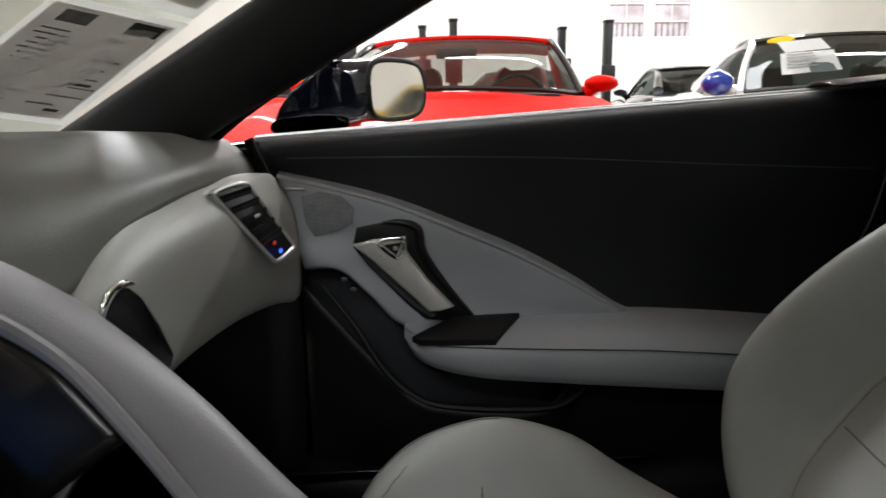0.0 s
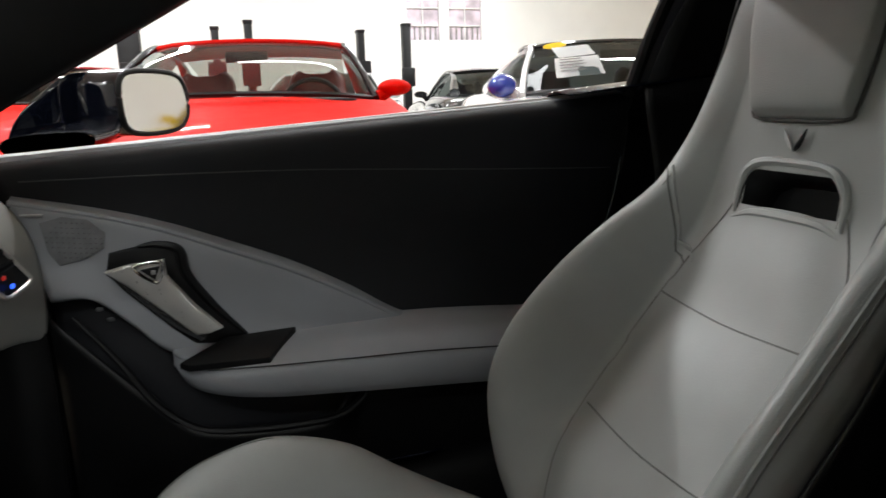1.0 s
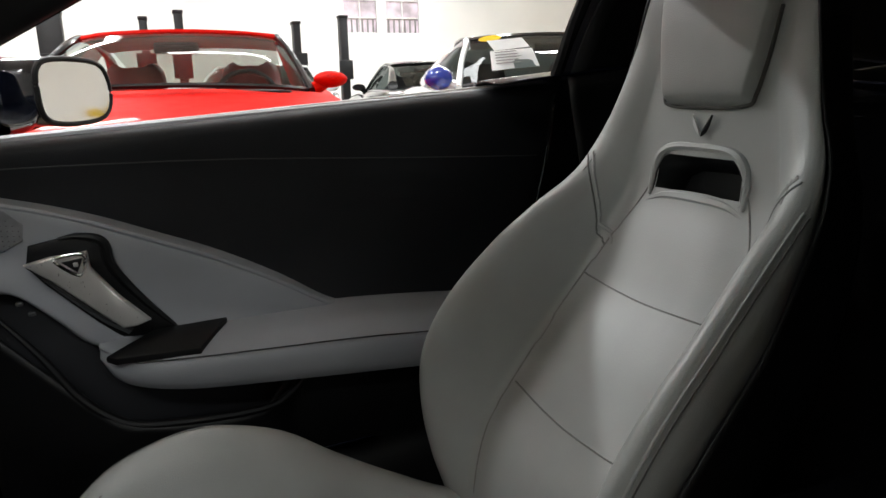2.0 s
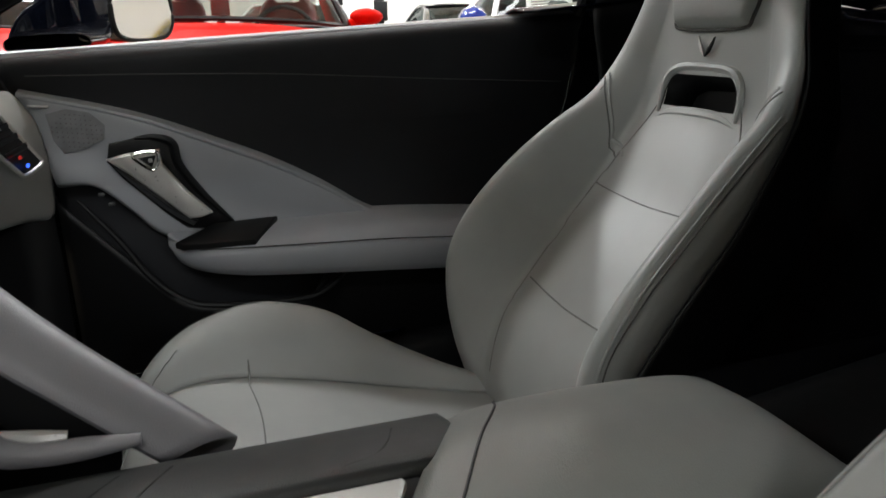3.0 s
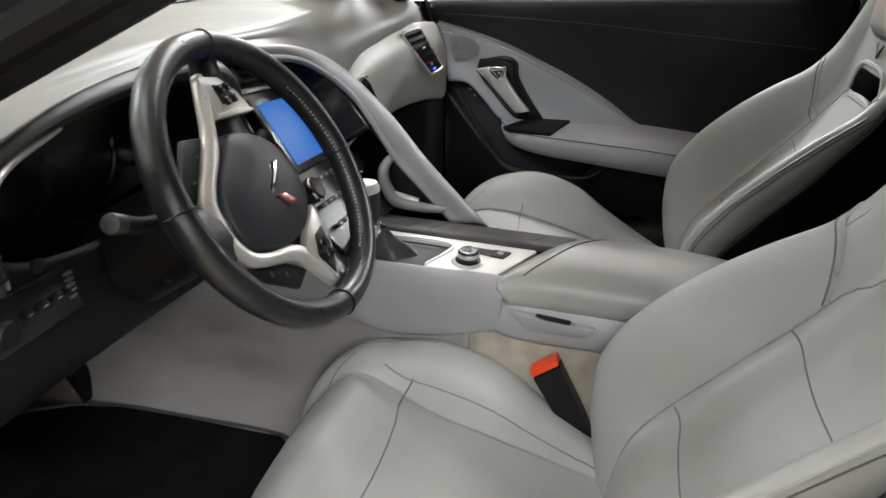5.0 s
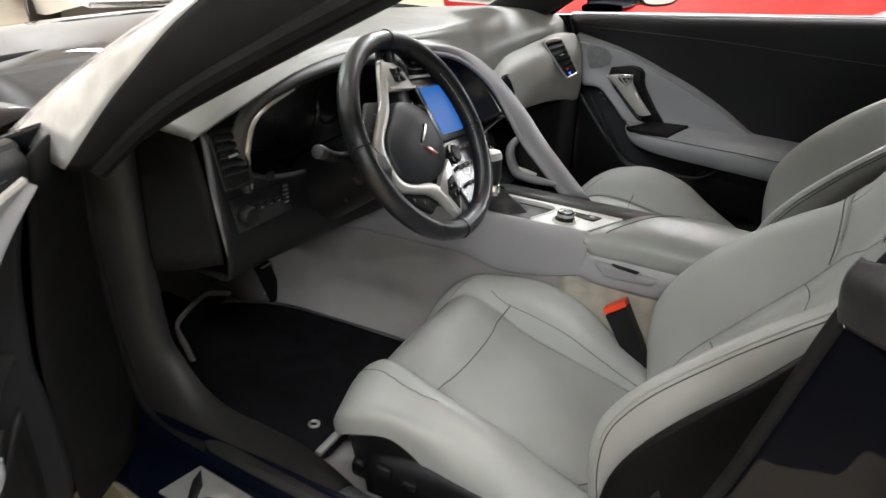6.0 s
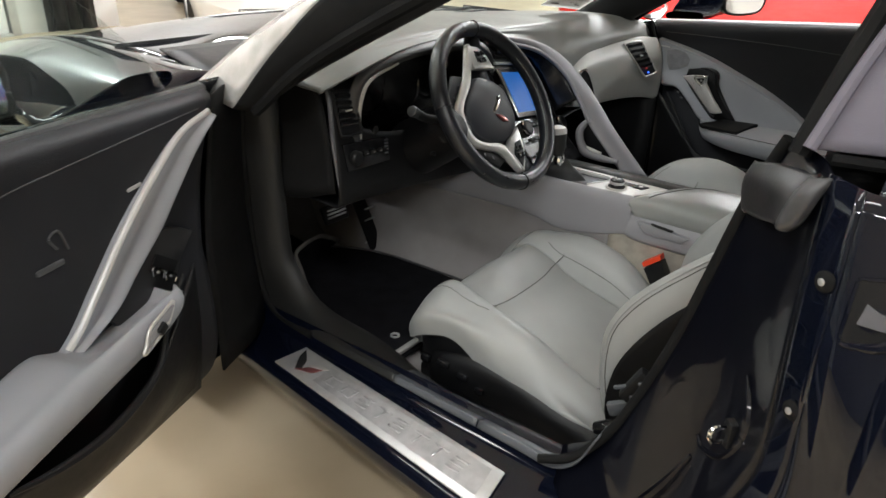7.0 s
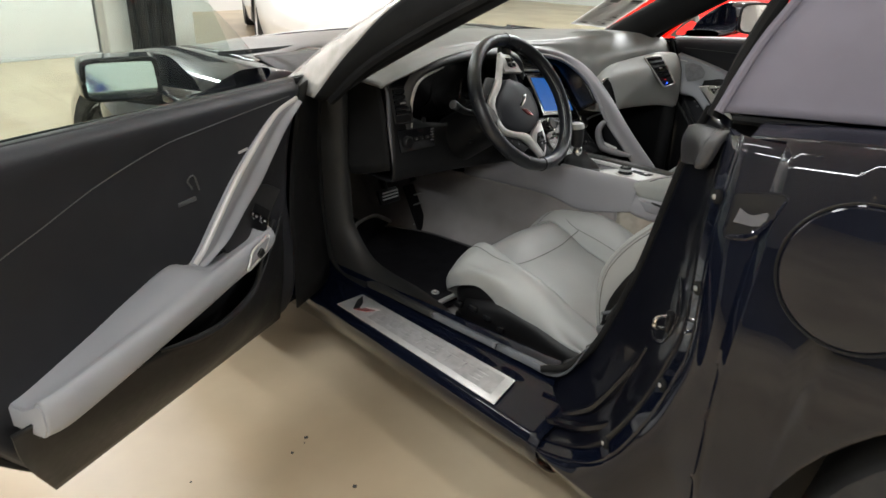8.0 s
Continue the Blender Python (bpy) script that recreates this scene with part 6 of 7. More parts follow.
        # dark leather here paints the pull's shadow side
        part("pull_flank", skin([[(-0.101, 0.748, 0.660), (-0.096, 0.722, 0.660)], [(-0.074, 0.746, 0.626), (-0.068, 0.718, 0.634)], [(-0.020, 0.740, 0.572), (-0.014, 0.712, 0.584)], [(0.014, 0.735, 0.548), (0.022, 0.706, 0.562)]], 20, 6), LEATHER_DK, d, "flank of the pull, coloured dark for its shaded side", thick=0.004)
        pb = part("pull_bar", slab([(-0.100, 0.722, 0.664), (-0.070, 0.720, 0.672), (-0.023, 0.719, 0.676), (-0.021, 0.717, 0.654), (0.010, 0.711, 0.612), (0.046, 0.706, 0.574), (0.028, 0.706, 0.568), (0.010, 0.707, 0.567), (-0.030, 0.712, 0.604), (-0.070, 0.718, 0.641)], (0, -0.010, 0), 0.004, 3), SATIN, d, "satin metal door pull")
        part("release_ring", tube([(-0.062, 0.7095, 0.669), (-0.027, 0.708, 0.673), (-0.034, 0.707, 0.646)], 0.0026, 8, 36, closed=True), CHROME, pb)
        part("release_pad", slab([(-0.054, 0.709, 0.665), (-0.028, 0.708, 0.669), (-0.036, 0.707, 0.650)], (0, -0.003, 0), 0.001), BLACK, pb)
        part("release_dot", box((-0.037, 0.7045, 0.661), (0.006, 0.002, 0.006), 0.001), BRUSHED, pb)
    # map pocket
    if driver:
        part("pocket_lip", tube([(-0.06, 0.735, 0.56), (0.02, 0.712, 0.508), (0.06, 0.70, 0.470), (0.12, 0.693, 0.452), (0.19, 0.690, 0.446), (0.26, 0.690, 0.455), (0.32, 0.70, 0.466)], [0.003, 0.005, 0.006, 0.007, 0.007, 0.006, 0.003], 8, 50), BLACK, d, "rounded lip of the map pocket")
        part("pocket_front", skin([[(-0.10, 0.745, 0.56), (-0.12, 0.765, 0.42), (-0.14, 0.80, 0.27)], [(0.05, 0.704, 0.475), (0.03, 0.73, 0.38), (0.02, 0.80, 0.27)], [(0.19, 0.692, 0.444), (0.18, 0.725, 0.36), (0.18, 0.80, 0.27)], [(0.32, 0.702, 0.462), (0.32, 0.735, 0.37), (0.30, 0.80, 0.27)], [(0.56, 0.74, 0.455), (0.54, 0.76, 0.38), (0.48, 0.80, 0.27)]], 30, 16), BLACK, d, thick=0.004)
    else:
        part("pocket_lip", tube([(-0.150, 0.738, 0.600), (-0.10, 0.728, 0.535), (-0.058, 0.718, 0.470), (-0.015, 0.712, 0.430), (0.03, 0.708, 0.415), (0.12, 0.705, 0.409), (0.195, 0.706, 0.411), (0.228, 0.712, 0.424), (0.252, 0.722, 0.442), (0.275, 0.742, 0.464)], [0.003, 0.005, 0.006, 0.006, 0.006, 0.006, 0.006, 0.006, 0.005, 0.003], 8, 70), BLACK, d, "rounded lip of the map pocket")
        part("pocket_front", skin([[(-0.18, 0.745, 0.60), (-0.18, 0.755, 0.45), (-0.18, 0.765, 0.25)], [(-0.055, 0.716, 0.468), (-0.07, 0.73, 0.36), (-0.08, 0.76, 0.22)], [(0.015, 0.706, 0.416), (0.01, 0.722, 0.32), (0.0, 0.76, 0.22)], [(0.178, 0.706, 0.406), (0.18, 0.722, 0.31), (0.18, 0.76, 0.22)], [(0.262, 0.744, 0.450), (0.28, 0.748, 0.33), (0.28, 0.765, 0.22)], [(0.55, 0.750, 0.43), (0.55, 0.754, 0.33), (0.55, 0.765, 0.22)]], 40, 16), BLACK, d, thick=0.004)
    for x, z in () if driver else ((-0.118, 0.604), (-0.105, 0.588)):
        part("lock_button", box((x, 0.752, z), (0.010, 0.005, 0.006), 0.002), SEAM_GREY, d)
    # outer skin
    oy = [(0.845, 0.006), (0.875, -0.04), (0.912, -0.16), (0.925, -0.30), (0.910, -0.42), (0.900, -0.52), (0.866, -0.572)]
    part("door_skin", skin([[(x - max(0.0, x + 0.26) * 0.36 * max(0.0, (-z - 0.02) / 0.63) ** 1.5, y - (0.02 if x < -0.4 else 0), belt(x) + z) for y, z in oy] for x in (-0.52, -0.25, 0.1, 0.45, 0.735)], 30, 30), NAVY, d, "navy painted outer skin", thick=0.004)
    part("door_shut_face", skin([[(0.738, 0.785, 0.87), (0.742, 0.83, 0.88), (0.742, 0.845, 0.875)], [(0.672, 0.79, 0.6), (0.68, 0.85, 0.6), (0.68, 0.92, 0.6)], [(0.42, 0.83, 0.245), (0.43, 0.85, 0.240), (0.44, 0.862, 0.24)]], 12, 10), NAVY, d, thick=0.004)
    part("hinge_face", skin([[(-0.25, 0.785, 0.80), (-0.36, 0.82, 0.80), (-0.52, 0.83, 0.79)], [(-0.19, 0.785, 0.55), (-0.36, 0.83, 0.55), (-0.52, 0.895, 0.55)], [(-0.20, 0.79, 0.27), (-0.34, 0.80, 0.27), (-0.49, 0.85, 0.27)]], 12, 12), RUBBER, d, thick=0.004)
    part("door_seal", tube([(-0.18, 0.842, 0.243), (0.1, 0.842, 0.243), (0.36, 0.842, 0.243), (0.47, 0.815, 0.30), (0.62, 0.80, 0.48), (0.70, 0.805, 0.66), (0.738, 0.808, 0.82)], 0.009, 8, 60), RUBBER, d)
    # mirror
    mc = Vector((-0.045, 1.030, 0.887))
    nn, uu = Vector((0.78, -0.63, 0.0)).normalized(), Vector((0.63, 0.78, 0)).normalized()
    hk = 0.053
    if driver:
        mc = Vector((0.045, 0.985, 0.842))
        hk = 0.0375
        nn, uu = Vector((0.55, -0.835, 0.0)).normalized(), Vector((0.835, 0.55, 0)).normalized()
    oval = lambda k, dd, sh=0.0: [mc + uu * (0.078 * k * x + sh) + Vector((0, 0, 1)) * (hk * k * z) + nn * dd for x, z in ((-1.0, 0.15), (-0.93, 0.72), (-0.6, 0.98), (0.3, 1.0), (0.82, 0.80), (1.0, 0.15), (0.93, -0.55), (0.55, -0.92), (-0.4, -1.0), (-0.9, -0.75))]
    if driver:
        oval = lambda k, dd, sh=0.0: [mc + uu * (0.0675 * k * x + sh) + Vector((0, 0, 1)) * (hk * k * z) + nn * dd for x, z in ((-1.0, 0.2), (-0.97, 0.78), (-0.80, 0.97), (0.3, 1.0), (0.86, 0.94), (0.99, 0.6), (1.0, -0.5), (0.90, -0.90), (0.3, -1.0), (-0.78, -0.97), (-0.97, -0.70))]
        BOT = [(-0.17, 0.812), (0.05, 0.812), (0.30, 0.815), (0.55, 0.818), (0.70, 0.820)]
        TOP = [(0.06, 0.99), (0.20, 1.05), (0.38, 1.08), (0.55, 1.07), (0.68, 1.0)]
        pane = [[(a[0] + (b[0] - a[0]) * (u ** 1.25), 0.806 - 0.33 * (a[1] + (b[1] - a[1]) * u - 0.81) - 0.012 * u * (1 - u), a[1] + (b[1] - a[1]) * u) for a, b in zip(BOT, TOP)] for u in (0.0, 0.35, 0.7, 1.0)]
        part("door_window", skin(pane, 16, 30), DOOR_GLASS, d, "clear raised side window", thick=0.004).visible_shadow = False
    hs = part("mirror_housing", capped(skin([oval(1.0, 0.0), oval(1.05, -0.02), oval(1.06, -0.07, -0.006), [q + Vector((0, -0.05, -0.006)) for q in oval(1.03, -0.10, -0.012)], [q + Vector((0, -0.09, -0.028)) for q in oval(0.90, -0.14, -0.025)], [q + Vector((0, -0.13, -0.044)) for q in oval(0.68, -0.172, -0.037)], [q + Vector((0, -0.165, -0.058)) for q in oval(0.32, -0.20, -0.05)], [q + Vector((0, -0.175, -0.064)) for q in oval(0.08, -0.21, -0.053)]], 28, 40, cv=True), 28, 40), NAVY, d, "navy door mirror")
    part("mirror_glass", slab([q + nn * (0.0025 - (0.10 if driver else 0.022) * (q.z - mc.z)) for q in cat(oval(0.93, 0.0), 40, True)], nn * 0.002, 0), MIRROR, hs, "mirror glass")
    part("mirror_rim", tube(oval(0.97, 0.002), 0.005, 8, 60, closed=True), BLACK, hs)
    part("mirror_foot", skin([[mc + Vector((-0.05, -0.05, -0.02)), mc + Vector((-0.10, -0.02, -0.02)), mc + Vector((-0.12, -0.02, -0.05)), mc + Vector((-0.06, -0.04, -0.05))], [mc + Vector((-0.055, -0.10, -0.037)), mc + Vector((-0.145, -0.09, -0.037)), mc + Vector((-0.155, -0.09, -0.062)), mc + Vector((-0.065, -0.10, -0.062))], [Vector((-0.12, 0.845, 0.845)), Vector((-0.225, 0.845, 0.84)), Vector((-0.225, 0.85, 0.815)), Vector((-0.13, 0.85, 0.815))]], 12, 20, cv=True), NAVY, hs)
    return d


car_door("door_1", "closed black passenger door with a pale grey armrest", False)
XF.append(Matrix.Translation((0.447, -0.794, 0)) @ Matrix.Rotation(radians(-70), 4, "Z") @ Matrix.Diagonal((1, -1, 1, 1)))
dd = car_door("door_2", "wide open black driver door with a pale grey armrest", True)
gl = part("door_glass", skin([[(-0.12, 0.822, 0.812), (0.3, 0.822, 0.818), (0.66, 0.822, 0.822)], [(-0.02, 0.795, 0.95), (0.30, 0.79, 0.96), (0.66, 0.785, 0.97)], [(0.16, 0.72, 1.11), (0.36, 0.715, 1.13), (0.60, 0.72, 1.12)]], 16, 20), GLASS, dd, "raised door window", sharp=60)
gl.visible_shadow = False
POD_BLACK = M("pod_plastic", (0.024, 0.024, 0.025), 0.36, var=0.15, blotch=9, grain=500, bump=0.06)
part("pod", slab([(-0.150, 0.786, 0.592), (-0.128, 0.784, 0.606), (-0.104, 0.782, 0.619), (-0.074, 0.780, 0.626), (-0.051, 0.780, 0.617), (-0.037, 0.780, 0.604), (0.010, 0.780, 0.570), (0.060, 0.780, 0.534), (0.040, 0.780, 0.505), (-0.045, 0.780, 0.500), (-0.088, 0.782, 0.532), (-0.117, 0.784, 0.566)], (0, -0.009, 0), 0.004), POD_BLACK, dd, "black switch panel set flush in the door")
wsw = part("window_switches", slab([(-0.047, 0.770, 0.597), (-0.094, 0.770, 0.564), (-0.078, 0.770, 0.545), (-0.031, 0.770, 0.579)], (0, -0.002, 0), 0.002), BLACK, dd, "dark recess with window switches")
for k in range(2):
    cx, cz = -0.038 - 0.026 * k, 0.572 - 0.019 * k
    sw = part("switch", box((cx, 0.767, cz), (0.018, 0.008, 0.012), 0.003, turn=(0, -36, 0)), BLACK, wsw)
    part("switch_trim", tube([(cx + 0.012, 0.762, cz - 0.004), (cx + 0.010, 0.761, cz + 0.011), (cx - 0.010, 0.761, cz - 0.003), (cx - 0.009, 0.762, cz - 0.016)], 0.0014, 6, 24), CHROME, sw, "chrome edge")
    part("switch_mark", box((cx, 0.762, cz - 0.002), (0.007, 0.002, 0.004), 0.001, turn=(0, -36, 0)), BRUSHED, sw)
at = part("arm_trim", tube([(0.018, 0.694, 0.562), (0.045, 0.689, 0.560), (0.078, 0.687, 0.551), (0.092, 0.685, 0.532), (0.096, 0.686, 0.520), (0.062, 0.686, 0.531), (0.035, 0.689, 0.543)], 0.0026, 8, 60, closed=True), SATIN, dd, "satin trim ring on the armrest")
part("arm_pad", slab([(0.022, 0.691, 0.559), (0.045, 0.690, 0.557), (0.076, 0.688, 0.548), (0.090, 0.687, 0.526), (0.062, 0.688, 0.534), (0.036, 0.690, 0.545)], (0, -0.003, 0), 0.001), GREY_TRIM, at)
part("arm_button", box((0.058, 0.684, 0.541), (0.018, 0.008, 0.014), 0.003, turn=(0, 28, 0)), BLACK, at)
part("door_badge", box((-0.040, 0.783, 0.707), (0.030, 0.005, 0.006), 0.002, turn=(0, 4, 0)), BRUSHED, dd, "small metal badge")
part("seat_memory", tube([(0.095, 0.783, 0.665), (0.105, 0.783, 0.695), (0.122, 0.783, 0.690), (0.112, 0.783, 0.672)], 0.0018, 6, 24), SEAM_GREY, dd)
part("memory_row", box((0.128, 0.784, 0.652), (0.045, 0.006, 0.008), 0.002), SEAM_GREY, dd)
XF.pop()


# ---- seats ----
def bucket_seat(c, fore, drop, label):
    """A front seat: c is its middle; its cushion stands fore ahead, its back is drop lower and a little more ahead."""
    XF.append(Matrix.Translation((-fore, 0, 0)))
    s = thing("bucket_seat", (0.2, c, 0.2), label, "seat", "front seats")

    cc, wk = (c + 0.004, 0.97) if drop else (c, 1.0)

    def prof(x, zc, zb, w, wb, zlow):
        low = 0.0
        if drop:
            # a fuller nose and a lower bolster towards the door
            full = min(1.0, max(0.0, (0.05 - x) / 0.10))
            w, wb, zb, zc = w * wk + 0.014 * full, wb * wk + 0.012 * full, zb - 0.030 + 0.016 * full, zc - 0.024 + 0.042 * math.exp(-((x + 0.01) / 0.070) ** 2)
            low = 0.020 * (1 - full)
        return [(x, cc - w, zlow), (x, cc - w - 0.004, (zlow + zb) / 2), (x, cc - w + 0.016, zb - 0.018 - low), (x, cc - wb, zb - low), (x, cc - wb + 0.036, (zb + zc) / 2 + 0.016 - low * 0.7), (x, cc - wb + 0.058, zc + 0.004), (x, cc - wb + 0.068, zc - 0.002), (x, cc, zc + 0.004),
                (x, cc + wb - 0.068, zc - 0.002), (x, cc + wb - 0.058, zc + 0.004), (x, cc + wb - 0.036, (zb + zc) / 2 + 0.016), (x, cc + wb, zb), (x, cc + w - 0.016, zb - 0.018), (x, cc + w + 0.004, (zlow + zb) / 2), (x, cc + w, zlow)]
    cu = [prof(-0.092, 0.285, 0.280, 0.165, 0.125, 0.265), prof(-0.094, 0.325, 0.338, 0.190, 0.150, 0.280), prof(-0.068, 0.365, 0.396, 0.217, 0.172, 0.305), prof(-0.02, 0.388, 0.440, 0.235, 0.188, 0.335), prof(0.04, 0.388, 0.462, 0.243, 0.198, 0.350), prof(0.105, 0.376, 0.468, 0.246, 0.202, 0.318 if drop else 0.350),
          prof(0.19, 0.356, 0.444, 0.246, 0.202, 0.245 if drop else 0.335), prof(0.26, 0.336, 0.398, 0.244, 0.202, 0.240 if drop else 0.305), prof(0.34, 0.316, 0.350, 0.24, 0.20, 0.275), prof(0.42, 0.300, 0.312, 0.23, 0.19, 0.255), prof(0.50, 0.295, 0.295, 0.22, 0.18, 0.24)]
    CU = skin(cu, 44, 72)
    part("cushion", CU, LEATHER, s, "pale grey leather cushion with raised bolsters", sharp=70)
    part("cushion_seam", seam(CU, [(0.074, cc - 0.136 * wk, 0.41), (0.080, cc - 0.07, 0.40), (0.083, cc, 0.40), (0.080, cc + 0.07, 0.40), (0.074, cc + 0.136 * wk, 0.41)], 0.0014, -0.0006), SEAM_SOFT, s, "dark seam")
    for k in (-1, 1):
        if drop or k < 0:
            part("cushion_seam", seam(CU, [(0.030, cc + k * 0.134 * wk, 0.43), (0.074, cc + k * 0.128 * wk, 0.41), (0.19, cc + k * 0.126 * wk, 0.38), (0.26, cc + k * 0.126 * wk, 0.35), (0.34, cc + k * 0.12 * wk, 0.325), (0.46, cc + k * 0.11 * wk, 0.30)], 0.0010, -0.0002), SEAM_SOFT, s)
        part("nose_seam", seam(CU, [(-0.02, cc + k * 0.150, 0.44), (-0.055, cc + k * 0.120, 0.40), (-0.082, cc + k * 0.08, 0.36), (-0.09, cc + k * 0.04, 0.34)], 0.0007), SEAM_SOFT, s)
        part("top_stitch", seam(CU, [(0.10, cc + k * 0.205, 0.48), (0.02, cc + k * 0.198, 0.47), (-0.04, cc + k * 0.180, 0.43), (-0.085, cc + k * 0.15, 0.37)], 0.0007), SEAM_SOFT, s)
    part("seat_base", skin([[(x, cc - w, z), (x, cc - w + 0.004, (z + 0.235) / 2), (x, cc - w + 0.02, 0.232), (x, cc, 0.225), (x, cc + w - 0.02, 0.232), (x, cc + w - 0.004, (z + 0.235) / 2), (x, cc + w, z)] for x, w, z in ((x, w * wk, z) for x, w, z in ((-0.075, 0.185, 0.285), (-0.03, 0.224, 0.325), (0.04, 0.236, 0.355), (0.105, 0.239, 0.355), (0.19, 0.239, 0.340), (0.26, 0.236, 0.31), (0.34, 0.232, 0.28), (0.5, 0.215, 0.25)))], 24, 24), BLACK, s, "black seat base", thick=0.006)
    for k in (-1, 1):
        part("seat_rail", box((0.2, cc + k * 0.19, 0.222), (0.52, 0.035, 0.03), 0.006), BLACK, s)
        vl = part("side_valance", skin([[(x, cc + k * 0.240 * wk, z + 0.030), (x, cc + k * 0.257 * wk, z + 0.005), (x, cc + k * 0.252 * wk, 0.235)] for x, z in ((0.0, 0.275), (0.1, 0.300), (0.2, 0.295), (0.3, 0.27), (0.46, 0.25))], 16, 10), BLACK, s, "black plastic seat side with controls", thick=0.005)
        for x, z, lx in ((-0.01, 0.292, 0.022), (0.035, 0.298, 0.030), (0.082, 0.290, 0.026), (0.122, 0.275, 0.020)):
            part("seat_switch", box((x, cc + k * 0.258 * wk, z), (lx, 0.016, 0.016), 0.005), GLOSSBLACK, vl)
    if drop:
        part("rail_cover", box((-0.118, -0.534, 0.236), (0.014, 0.090, 0.010), 0.003), M("rail_grey", (0.30, 0.29, 0.28), 0.5, var=0.1), s, "pale grey rail cover")

    cb = c - 0.012 if drop else c
    # backrest levels: the middle panel's x and z, the bolster crest's x and z, half width at the crest
    LV = [(0.432, 0.290, 0.420, 0.295, 0.185), (0.428, 0.350, 0.399, 0.372, 0.204), (0.455, 0.430, 0.388, 0.450, 0.212), (0.500, 0.487, 0.394, 0.520, 0.216), (0.552, 0.557, 0.432, 0.590, 0.218), (0.607, 0.625, 0.498, 0.662, 0.212), (0.643, 0.690, 0.560, 0.716, 0.198),
          (0.668, 0.745, 0.612, 0.755, 0.184), (0.674, 0.800, 0.646, 0.800, 0.172), (0.679, 0.850, 0.664, 0.851, 0.152), (0.687, 0.920, 0.681, 0.921, 0.132), (0.692, 0.980, 0.690, 0.980, 0.120), (0.700, 1.028, 0.702, 1.026, 0.106), (0.716, 1.050, 0.722, 1.048, 0.080)]
    if drop:
        LV = [(x - drop * 1.9, z - drop, xb - drop * 1.9, zb - drop, w * 0.88) for x, z, xb, zb, w in LV]

    def level(x, z, xb, zb, w):
        out = []
        for u, q in ((-0.90, -0.30), (-0.99, 0.20), (-1.06, 0.66), (-1.0, 0.98), (-0.88, 0.86), (-0.72, 0.26), (-0.62, 0.0), (-0.3, 0.02), (0, 0.03), (0.3, 0.02), (0.62, 0.0), (0.72, 0.26), (0.88, 0.86), (1.0, 0.98), (1.06, 0.66), (0.99, 0.20), (0.90, -0.30)):
            e = 0.0
            out.append((x + (xb - x) * q + e, cb + w * u, z + (zb - z) * q))
        return out
    BK = skin([level(*l) for l in LV], 84, 84)
    z0 = -drop
    hole = [i for i, q in enumerate(BK[1]) if abs(sum((BK[0][j][1] for j in q), 0.0) / 4 - cb) < 0.066 and 0.744 < sum((BK[0][j][2] for j in q), 0.0) / 4 - z0 < 0.792]
    cut = set(hole)
    part("backrest", (BK[0], [q for i, q in enumerate(BK[1]) if i not in cut]), LEATHER, s, "pale grey leather backrest with deep bolsters", sharp=70)

    def shell(x, z, xb, zb, w):
        return [(x + (xb - x) * q + dx, cb + w * u, z + (zb - z) * q + dz) for u, q, dx, dz in ((-1.075, 0.52, 0.0, 0.0), (-1.05, 0.22, 0.0, 0.0), (-0.99, 0.0, 0.02, -0.01), (-0.86, 0, 0.075, -0.03), (-0.5, 0, 0.10, -0.04), (0, 0, 0.108, -0.045), (0.5, 0, 0.10, -0.04), (0.86, 0, 0.075, -0.03), (0.99, 0.0, 0.02, -0.01), (1.05, 0.22, 0.0, 0.0), (1.075, 0.52, 0.0, 0.0))]
    part("back_shell", skin([shell(*l) for l in LV], 44, 40), BLACK, s, "black plastic seat back", thick=0.004)

    def on_back(y, z, lift=0.0):
        """A point on the backrest's middle panel at this height."""
        z -= drop
        for a, b in zip(LV, LV[1:]):
            if a[1] <= z <= b[1]:
                t = (z - a[1]) / (b[1] - a[1])
                return Vector((a[0] + (b[0] - a[0]) * t - 0.85 * lift, cb + y, z + 0.5 * lift))
        return Vector((LV[-1][0], cb + y, z))
    for z, w in ((0.487, 0.130), (0.626, 0.130)):
        part("back_seam", seam(BK, [on_back(-w, z, 0.01), on_back(-w / 2, z - 0.004, 0.01), on_back(0, z - 0.006, 0.01), on_back(w / 2, z - 0.004, 0.01), on_back(w, z, 0.01)], 0.0015, -0.0006), SEAM_SOFT, s, "dark seam")
    for k in (-1, 1):
        part("side_seam", seam(BK, [on_back(k * 0.115, 0.34, 0.01), on_back(k * 0.130, 0.44, 0.01), on_back(k * 0.133, 0.55, 0.01), on_back(k * 0.130, 0.63, 0.01), on_back(k * 0.112, 0.69, 0.01), on_back(k * 0.086, 0.742, 0.006), on_back(k * 0.078, 0.756, 0.006)], 0.0012, 0.0, n=60), INK_PALE, s)
        wing = [on_back(k * 0.122, 0.665, 0.012), on_back(k * 0.134, 0.69, 0.022), on_back(k * 0.150, 0.72, 0.036), on_back(k * 0.165, 0.75, 0.050), on_back(k * 0.178, 0.765, 0.052)]
        part("wing_seam", seam(BK, wing, 0.0013, 0.0), SEAM_SOFT, s, "dark seam")
        part("wing_edge", seam(BK, [q + Vector((0.0, -k * 0.010, 0.004)) for q in wing], 0.0030, -0.0012), LEATHER, s, "padded wing edge")
        edge = [(xb + 0.012, cb + k * w * 1.04, zb + 0.002) for x, z, xb, zb, w in LV[1:8]]
        part("bolster_piping", seam(BK, edge, 0.0018, 0.0004, 70), LEATHER, s, "raised piping on the bolster")
